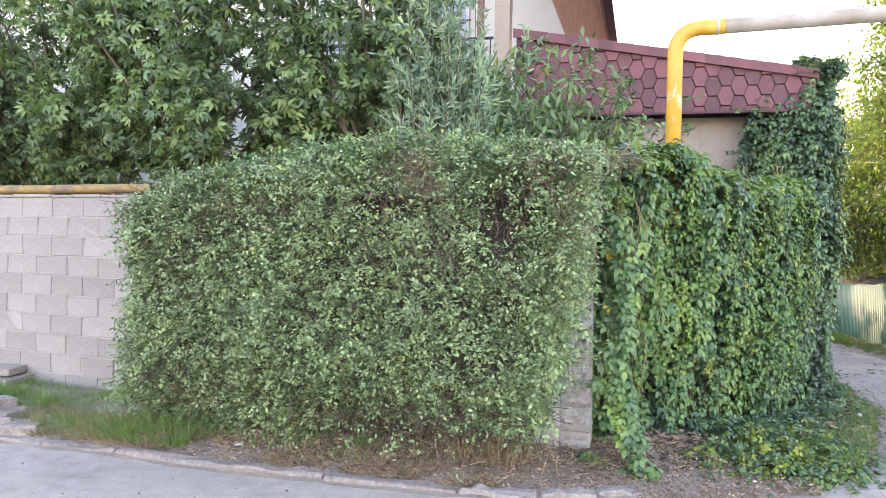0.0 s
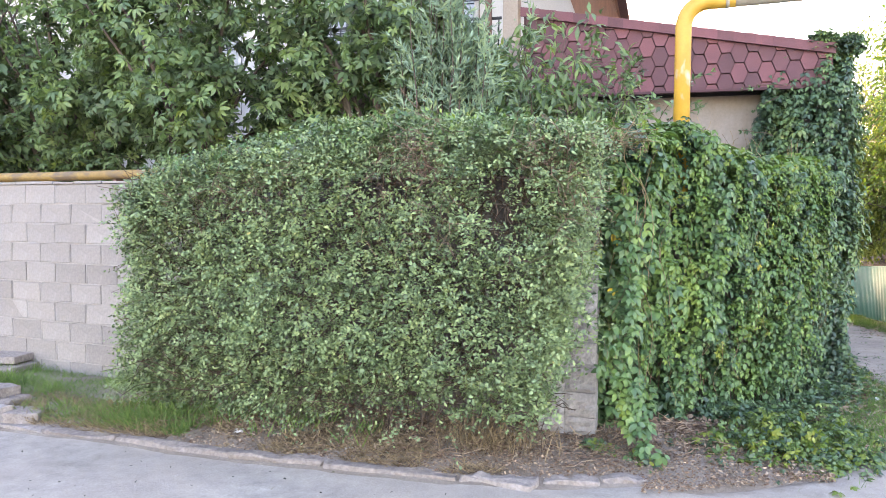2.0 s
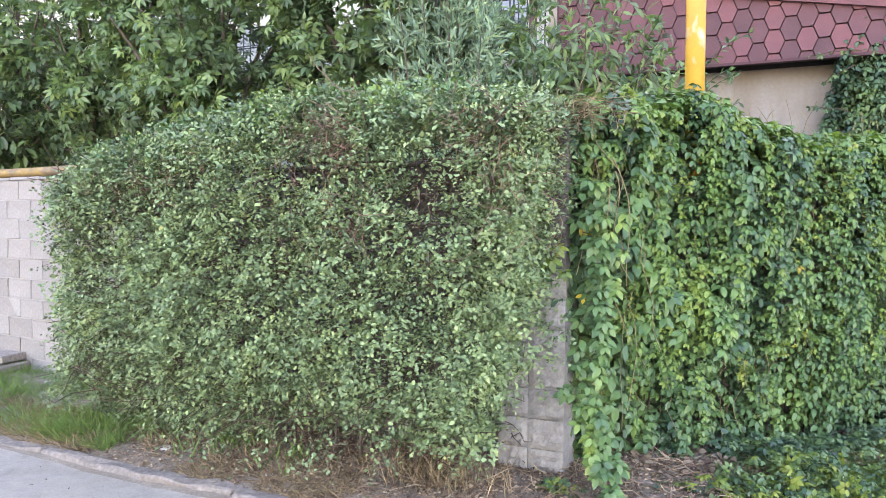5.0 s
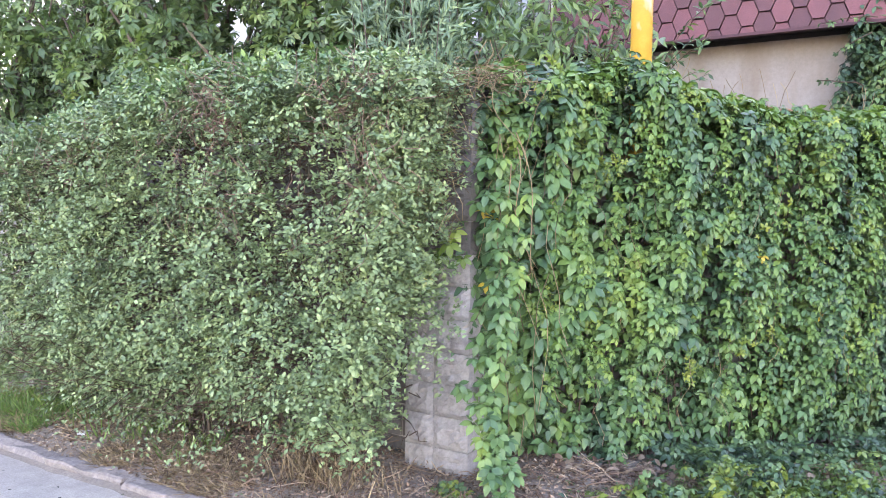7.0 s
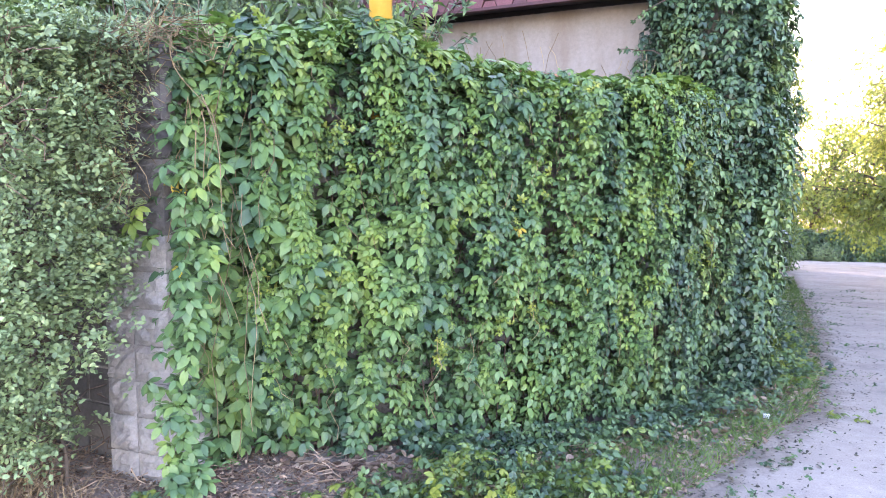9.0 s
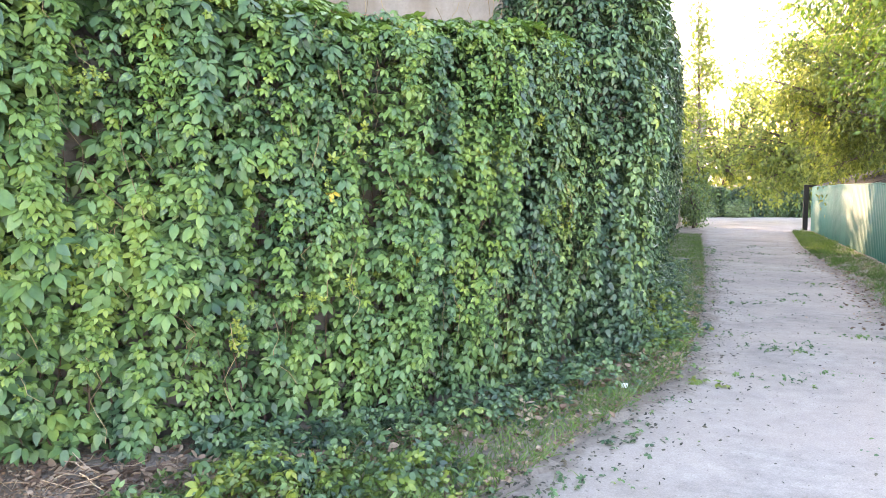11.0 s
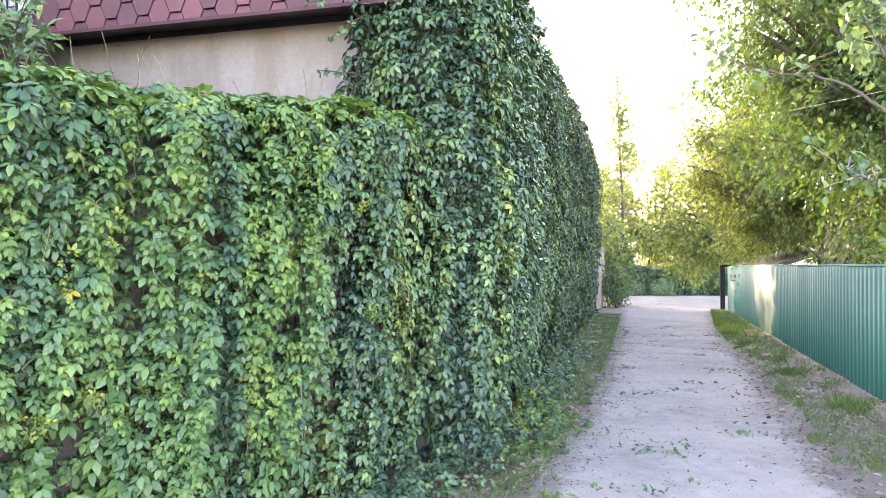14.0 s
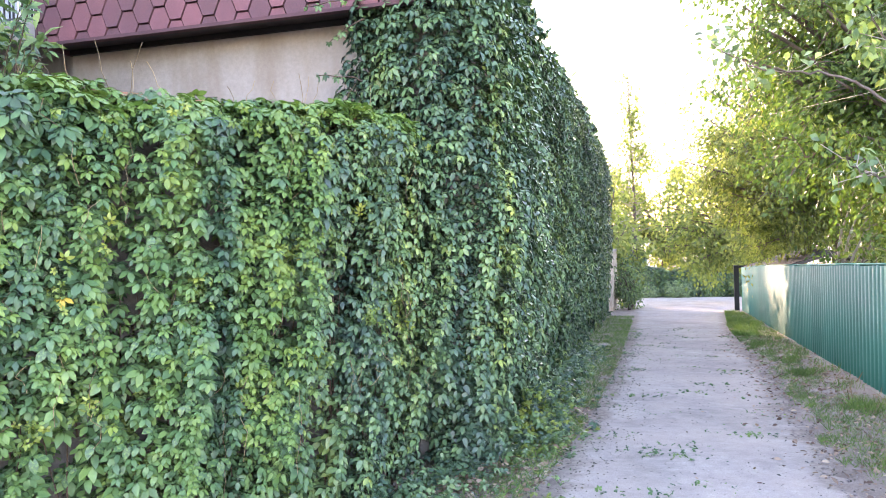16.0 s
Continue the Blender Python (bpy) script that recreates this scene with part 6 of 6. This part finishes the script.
    # shrubs closing the view to the west and behind
    for k, (x, y) in enumerate(((-11, 9.5), (-13, 12), (-16, 9), (-10.4, 8.5))):
        far_mass("cherry_tree", "leafy green tree in the garden", "tree", 110 + k, x, y, 6.0, 2.3, 2.0, M_CHERRY, LONG, 0.18, 26, 12, 18, 0.6)


def build_cables():
    for k, (a, b, sag) in enumerate((((4.2, 44, 6.6), (6.5, 11.5, 2.75), 0.25), ((4.2, 44, 7.2), (6.5, 11.5, 3.5), 0.25))):
        a, b = np.array(a), np.array(b)
        t = np.linspace(0, 1, 24)[:, None]
        path = a + (b - a) * t - np.array([0, 0, 4 * sag]) * t * (1 - t)
        th = thing("overhead_cable", "thin pale overhead cable above the lane", "cable", tuple(a), "overhead cables")
        put("cable", mesh_np("cable", *tube(path, 0.003, 5)), M_CABLE, th)


build_fence()
build_shed()
build_far()
build_cables()


# ---- kerb, stones ----
def rough_stone(w, d, h, seed, amount=0.012, cuts=3):
    rnd = random.Random(seed)
    bm = bm_box(-w / 2, w / 2, -d / 2, d / 2, 0, h, min(w, d, h) * 0.14)
    bmesh.ops.subdivide_edges(bm, edges=[e for e in bm.edges if e.calc_length() > 0.1], cuts=cuts, use_grid_fill=True)
    for v in bm.verts:
        if v.co.z > 0.001:
            q = v.co * 9 + Vector((seed, seed, 0))
            v.co += Vector(noise.noise_vector(q)) * amount + Vector(noise.noise_vector(q * 4)) * amount * 0.4
    return bm


def set_stone(name, label, category, w, d, h, x, y, z, turn, mat, seed, amount=0.012, group="", tilt=(0, 0)):
    bm = rough_stone(w, d, h, seed, amount)
    me = bpy.data.meshes.new(name)
    bm.to_mesh(me)
    bm.free()
    me.materials.append(mat)
    ob = new(name, me)
    ob.matrix_world = pose(x, y, z, tilt[0], tilt[1], turn)
    return tagged(ob, label, category, group)


def build_kerb():
    rnd = random.Random(17)
    x = -9.5
    k = 0
    while x < -1.1:
        l = rnd.choice((0.95, 1.0, 0.7)) if x > -5 else 1.0
        l = min(l, -1.0 - x)
        cx = x + l / 2
        turn = math.degrees(math.atan2(float(kerb_y(x + l) - kerb_y(x)), l))
        set_stone("kerb_stone", "worn grey concrete kerb stone with rounded edge", "kerb", l - 0.008, 0.11, 0.16, cx, float(kerb_y(cx)) + 0.04, -0.25 + rnd.uniform(-0.014, 0.008), turn + rnd.uniform(-1.2, 1.2), M_KERB, k, 0.034, "kerb stones")
        x += l
        k += 1
    for w, d, x, y, turn in ((0.38, 0.2, -0.84, 4.81, -13), (0.36, 0.13, -0.45, 4.95, 15), (0.32, 0.11, -0.13, 5.08, 21)):
        set_stone("kerb_slab", "broken displaced concrete kerb piece", "kerb", w, d, 0.1, x, y, -0.198, turn, M_KERB, k + 40, 0.026, "kerb stones", (-2, 1))
        k += 1
    # rubble by the street wall
    for i, (w, d, h, x, y, z, turn) in enumerate(((0.62, 0.3, 0.16, -5.36, 5.06, -0.13, 4), (0.3, 0.28, 0.1, -4.86, 4.98, -0.12, 20), (0.5, 0.28, 0.09, -5.42, 5.1, 0.02, -3), (0.28, 0.2, 0.14, -5.08, 4.84, -0.12, -8))):
        set_stone("rubble_block", "pale broken concrete rubble block at the kerb", "rubble", w, d, h, x, y, z, turn, M_KERB, 60 + i, 0.022, "rubble")
    for i, (w, d, h, x, y, z, turn, tl) in enumerate(((0.75, 0.4, 0.11, -6.35, 6.05, 0.0, 5, 0), (0.72, 0.36, 0.07, -6.42, 6.1, 0.115, 9, 2.0))):
        set_stone("concrete_slab", "flat grey concrete slab stacked against the wall", "slab", w, d, h, x, y, z - 0.035, turn, M_KERB, 80 + i, 0.008, "stacked slabs", (0, -tl))
    # entries 0 and 3 stand for white paper scraps, the rest are stones
    for i, (x, y, s) in enumerate(((2.27, 8.85, 0.045), (-2.92, 5.02, 0.07), (-2.0, 4.95, 0.05), (1.55, 7.6, 0.04), (2.45, 11.4, 0.05))):
        set_stone("pale_stone", "small pale piece on the ground, stones and white paper scraps", "stone", s, s * 0.8, s * 0.6, x, y, float(gz(x, y)) + (0.035 if i == 0 else -0.003), 30 * i, M_PAPER if i in (0, 3) else M_STONE, 90 + i, 0.003, "small stones")


build_kerb()


# ---- grass, litter, clippings ----
BLADE = (np.array([(-0.035, 0, 0), (0.035, 0, 0), (-0.022, 0.5, 0.05), (0.022, 0.5, 0.05), (0, 1, 0.22)]), np.array([(0, 1, 3), (0, 3, 2), (2, 3, 4)]))


def blades(x, y, rng, lo, hi, bend=0.45, width=1.0):
    n = len(x)
    P = np.stack([x, y, gz(x, y) + 0.008], 1)
    D = np.stack([rng.normal(0, bend, n), rng.normal(0, bend, n), np.ones(n)], 1)
    N = np.stack([rng.normal(0, 1, n), rng.normal(0, 1, n), np.full(n, -0.1)], 1)
    t = (BLADE[0] * np.array([width, 1, 1]), BLADE[1])
    return scatter(t, P, D, N, rng.uniform(lo, hi, n))


def flat_leaves(x, y, rng, lo, hi, tmpl=OVAL, lift=0.02, tilt=0.35):
    n = len(x)
    P = np.stack([x, y, gz(x, y) + 0.016 + rng.random(n) * lift], 1)
    D = np.stack([rng.normal(0, 1, n), rng.normal(0, 1, n), rng.normal(0, 0.2, n)], 1)
    N = np.stack([rng.normal(0, tilt, n), rng.normal(0, tilt, n), np.ones(n)], 1)
    return scatter(tmpl, P, D, N, rng.uniform(lo, hi, n))


def stuff(name, label, category, V, F, mat):
    return put(name, mesh_np(name, V, F), mat, None, label, False, "stuff", category)


def left_edge(y):
    return np.interp(y, LEFT_Y, LEFT_X)


def wall_foot(y):
    return np.interp(y, [5.7, 6.1, 6.85, 7.42, 8.08, 8.95, 9.85, 11, 17, 33], [-0.3, -0.02, 0.58, 0.98, 1.4, 1.7, 1.86, 1.95, 1.98, 1.95])


def build_verge():
    rng = np.random.default_rng(91)
    pieces = []
    # long grass at the foot of the block wall
    n = 30000
    x = rng.uniform(-8.5, -3.3, n)
    y = kerb_y(x) + 0.14 + rng.random(n) ** 1.1 * np.where(x < -4.0, 1.4, 0.5)
    tuft = fbm(np.stack([x, y], 1), 3.5, 3.0)
    ok = tuft + rng.normal(0, 0.15, n) > -0.6
    pieces.append(blades(x[ok & (tuft < 0.15)], y[ok & (tuft < 0.15)], rng, 0.03, 0.09, 1.0, 0.9))
    pieces.append(blades(x[ok & (tuft >= 0.15)], y[ok & (tuft >= 0.15)], rng, 0.06, 0.19, 0.9, 0.6))
    # thinner grass under the hedge
    n = 900
    x = rng.uniform(-3.6, -1.9, n)
    y = kerb_y(x) + rng.uniform(0.25, 0.7, n)
    ok = fbm(np.stack([x, y], 1), 3.5, 8.0) > 0.1
    pieces.append(blades(x[ok], y[ok], rng, 0.08, 0.2, 0.7))
    # along the creeper, from the corner down the lane
    n = 33000
    y = 6.1 + rng.random(n) ** 1.6 * 26
    f = rng.random(n)
    x = wall_foot(y) + (left_edge(y) - wall_foot(y) + 0.05) * f
    ok = (fbm(np.stack([x, y], 1), 2.2, 6.0) > -0.55) & ~((y < 6.6) & (f < 0.35))
    pieces.append(blades(x[ok], y[ok], rng, 0.04, 0.13, 0.8, 0.9))
    # weedy grass round the cuttings
    x, y = rng.normal(1.3, 0.3, 1800), rng.normal(6.6, 0.45, 1800)
    pieces.append(blades(x, y, rng, 0.03, 0.1, 0.9, 0.8))
    # strip before the metal fence
    n = 70000
    y = 8.6 + rng.random(n) ** 1.4 * 27
    R = np.interp(y, RIGHT_Y, RIGHT_X)
    fx = FENCE_A[0] + (y - FENCE_A[1]) / (FENCE_B[1] - FENCE_A[1]) * (FENCE_B[0] - FENCE_A[0])
    f = rng.random(n) ** 1.35
    x = R - 0.05 + (fx - R) * f
    ok = fbm(np.stack([x * 1.7, y * 0.8], 1), 2.3, 16.0) + rng.normal(0, 0.25, n) > np.where(y < 19, np.abs(f - 0.25) * 1.7 - 0.5, -0.6) + 0.75 * sstep(11.5, 9.3, y) + 0.6 * sstep(0.16, 0.0, f)
    pieces.append(blades(x[ok], y[ok], rng, 0.025, 0.08, 0.7, 1.3))
    lush = fbm(np.stack([x, y * 0.7], 1), 3.1, 21.0) + rng.normal(0, 0.15, n) > 0.55 + 0.25 * sstep(0.2, 0.0, f)
    pieces.append(blades(x[lush], y[lush], rng, 0.07, 0.19, 0.6, 0.9))
    stuff("grass", "green uncut grass along walls and fence", "grass", *join(pieces), M_GRASS)
    # dry straw at the kerb and by the fence
    pieces = []
    n = 17000
    x = rng.uniform(-5.2, -0.9, n)
    y = kerb_y(x) + 0.1 + rng.random(n) ** 1.3 * 0.5
    ok = fbm(np.stack([x, y], 1), 3.0, 1.0) > -0.3
    pieces.append(blades(x[ok], y[ok], rng, 0.04, 0.13, 1.6, 0.9))
    n = 420
    x = rng.normal(-1.05, 0.22, n)
    y = rng.uniform(5.05, 5.4, n)
    pieces.append(blades(x, y, rng, 0.1, 0.26, 0.4, 0.4))
    n = 160
    y = rng.uniform(9.5, 16.5, n)
    fx = FENCE_A[0] + (y - FENCE_A[1]) / (FENCE_B[1] - FENCE_A[1]) * (FENCE_B[0] - FENCE_A[0])
    x = fx - 0.02 - np.abs(rng.normal(0, 0.4, n))
    pieces.append(blades(x, y, rng, 0.06, 0.24, 1.5))
    stuff("dry_grass", "straw-coloured dry grass along kerb and fence", "dry grass", *join(pieces), M_STRAW)
    # fallen leaves and broken stalks
    pieces = []
    n = 27000
    x = -4.3 + 5.5 * rng.random(n) ** 0.8
    y = np.where(x < 0, kerb_y(x) + 0.08, 4.85 + 0.55 * np.maximum(x, 0)) + rng.random(n) ** 1.1 * 1.15
    pieces.append(flat_leaves(x, y, rng, 0.008, 0.03, OVAL, 0.035, 0.9))
    n = 3400
    y = rng.uniform(6.0, 14, n)
    x = wall_foot(y) + rng.normal(0.25, 0.2, n)
    pieces.append(flat_leaves(x, y, rng, 0.03, 0.08, OVAL, 0.05, 0.6))
    n = 4200
    y = 8 + rng.random(n) ** 1.4 * 18
    x = np.interp(y, RIGHT_Y, RIGHT_X) + rng.normal(0.5, 0.4, n)
    pieces.append(flat_leaves(x, y, rng, 0.02, 0.07, OVAL, 0.03, 0.5))
    n = 3600
    y = 6.3 + rng.random(n) ** 1.5 * 14
    pieces.append(flat_leaves(left_edge(y) - np.abs(rng.normal(0.0, 0.22, n)) + 0.06, y, rng, 0.012, 0.045, OVAL, 0.03, 0.5))
    stuff("leaf_litter", "brown dead leaves and debris under the hedge", "leaf litter", *join(pieces), M_LITTER)
    pieces = []
    for k in range(900):
        if k < 620:
            x, y = rng.uniform(-2.2, 0.9), 0
            y = (kerb_y(x) if x < 0 else 5.2 + 0.6 * x) + 0.15 + rng.random() * 0.8
        else:
            y = rng.uniform(6.2, 12)
            x = float(wall_foot(y)) + rng.uniform(0.0, 0.5)
        z = float(gz(x, y)) + rng.uniform(0.01, 0.08)
        a, l = rng.uniform(0, 2 * np.pi), rng.uniform(0.05, 0.22)
        t = np.linspace(-0.5, 0.5, 4)[:, None]
        path = np.array([x, y, z]) + t * np.array([np.cos(a), np.sin(a), rng.normal(0, 0.25)]) * l + rng.normal(0, 0.01, (4, 3))
        path[:, 2] = np.maximum(path[:, 2], gz(path[:, 0], path[:, 1]) + 0.004)
        pieces.append(tube(path, rng.uniform(0.0018, 0.004), 3, False))
    stuff("dead_stalks", "dry brown broken vine stalks on the ground", "dead stalks", *join(pieces), M_LITTER)
    # cut creeper and weeds heaped at the corner
    pieces = []
    fresh = []
    for cx, cy, rx, ry, h, n in ((1.05, 6.25, 0.4, 0.34, 0.42, 560), (0.72, 5.85, 0.34, 0.24, 0.28, 280), (1.4, 6.8, 0.34, 0.4, 0.26, 300), (1.25, 5.95, 0.25, 0.22, 0.18, 130), (2.36, 11.3, 0.22, 0.75, 0.6, 1500), (2.34, 12.8, 0.2, 0.6, 0.45, 700), (0.02, 5.32, 0.07, 0.07, 0.1, 40), (-0.32, 5.42, 0.1, 0.07, 0.14, 40)):
        x, y = rng.normal(cx, rx * 0.7, n), rng.normal(cy, ry * 0.7, n)
        q = np.exp(-((x - cx) ** 2 / rx ** 2 + (y - cy) ** 2 / ry ** 2))
        lump = 0.5 + 0.5 * fbm(np.stack([x, y], 1), 7.0, 2.0)
        P = np.stack([x, y, gz(x, y) + 0.02 + h * q * lump * rng.uniform(0.4, 1.1, n)], 1)
        D = rng.normal(0, 1, (n, 3)) * np.array([1, 1, 0.35])
        N = rng.normal(0, 0.5, (n, 3)) + np.array([0, -0.2, 0.9])
        S = rng.uniform(0.024, 0.062, n)
        f = rng.random(n) < 0.42
        fresh.append(scatter(PALMS[0], P[f], D[f], N[f], S[f]))
        pieces.append(scatter(PALMS_FAR[1], P[~f], D[~f], N[~f], S[~f]))
    stuff("cut_creeper", "yellow-green cut creeper heaped at the corner", "cuttings", *join(fresh), M_FRESH)
    # low leafy weeds down the wall's foot
    n = 4200
    y = 6.6 + rng.random(n) ** 1.4 * 13
    x = wall_foot(y) + np.abs(rng.normal(0.1, 0.24, n)) * np.minimum(1, (left_edge(y) - wall_foot(y)) / 0.6)
    P = np.stack([x, y, gz(x, y) + 0.02 + 0.22 * rng.random(n) ** 2 * np.where(np.abs(y - 11.5) < 1.6, 1.6, 0.7)], 1)
    pieces.append(scatter(PALMS_FAR[2], P, rng.normal(0, 1, (n, 3)) * np.array([1, 1, 0.4]), rng.normal(0, 0.4, (n, 3)) + np.array([0.2, -0.2, 0.9]), rng.uniform(0.03, 0.075, n)))
    stuff("weeds", "low green weeds along the wall's foot", "weeds", *join(pieces), M_CREEPER_D)
    # scraps of leaf over the asphalt
    pieces, dark = [], []
    n = 1500
    y = 6.0 + rng.random(n) ** 1.3 * 22
    L, R = left_edge(y), np.interp(y, RIGHT_Y, RIGHT_X)
    x = L + (np.minimum(R, 5.5) - L) * rng.random(n) ** 1.3
    dark.append(flat_leaves(x, y, rng, 0.008, 0.032, OVAL, 0.012, 0.4))
    n = 260
    x, y = rng.uniform(-5, 2.5, n), rng.uniform(2.2, 4.65, n)
    dark.append(flat_leaves(x, y, rng, 0.015, 0.035, OVAL, 0.006, 0.3))
    for k in range(130):
        cy = 6.3 + rng.random() ** 1.2 * 20
        cl, cr = float(left_edge(cy)), float(np.interp(cy, RIGHT_Y, RIGHT_X))
        cx = cl + (rng.random() ** 1.6 * (min(cr, 5.2) - cl) if k < 75 else rng.normal(0.0, 0.16))
        m = int(rng.integers(6, 24))
        pieces.append(flat_leaves(rng.normal(cx, 0.14, m), rng.normal(cy, 0.08, m), rng, 0.012, 0.036, PALMS[2] if k % 3 else OVAL, 0.02, 0.6))
    stuff("leaf_scraps", "green creeper scraps scattered over the asphalt", "leaf scraps", *join(pieces), M_CREEPER)
    m = 16
    sprig = flat_leaves(rng.normal(2.78, 0.09, m), rng.normal(9.28, 0.035, m), rng, 0.03, 0.055, PALMS[0], 0.03, 0.5)
    stuff("creeper_sprig", "torn yellow-green creeper sprig lying on the asphalt", "leaf scraps", *sprig, M_FRESH)
    n = 3600
    y = 6.2 + rng.random(n) ** 1.3 * 16
    dark.append(flat_leaves(left_edge(y) + rng.normal(0.05, 0.26, n), y, rng, 0.01, 0.034, OVAL, 0.015, 0.4))
    n = 700
    y = 8.5 + rng.random(n) ** 1.3 * 16
    dark.append(flat_leaves(np.interp(y, RIGHT_Y, RIGHT_X) + rng.normal(0.05, 0.2, n), y, rng, 0.012, 0.04, OVAL, 0.015, 0.4))
    stuff("fallen_leaves", "dark shrivelled leaves scattered over the asphalt", "fallen leaves", *join(dark), M_SCRAP)
    # gravel on the asphalt
    n = 6500
    y = 2.2 + rng.random(n) * 9
    x = np.where(y < 4.6, rng.uniform(-6, 5, n), np.interp(y, LEFT_Y, LEFT_X) + (np.interp(y, RIGHT_Y, RIGHT_X) - np.interp(y, LEFT_Y, LEFT_X)) * rng.random(n))
    oct_v = np.array([(1, 0, 0), (-1, 0, 0), (0, 1, 0), (0, -1, 0), (0, 0, 0.7), (0, 0, -0.4)])
    oct_f = np.array([(0, 2, 4), (2, 1, 4), (1, 3, 4), (3, 0, 4), (2, 0, 5), (1, 2, 5), (3, 1, 5), (0, 3, 5)])
    m = 2600
    y2 = 8.0 + rng.random(m) ** 1.3 * 9
    x, y = np.concatenate([x, np.interp(y2, RIGHT_Y, RIGHT_X) + rng.uniform(-0.25, 1.0, m)]), np.concatenate([y, y2])
    n = len(x)
    P = np.stack([x, y, gz(x, y) + 0.012], 1)
    stuff("gravel", "small grit and gravel lying on the asphalt", "gravel", *scatter((oct_v, oct_f), P, rng.normal(0, 1, (n, 3)) * np.array([1, 1, 0.1]), np.tile(np.array([[0, 0, 1.0]]), (n, 1)), np.where(np.arange(n) < n - m, 0.0015 + 0.006 * rng.random(n) ** 5, 0.004 + 0.014 * rng.random(n) ** 3)), M_KERB)


build_verge()
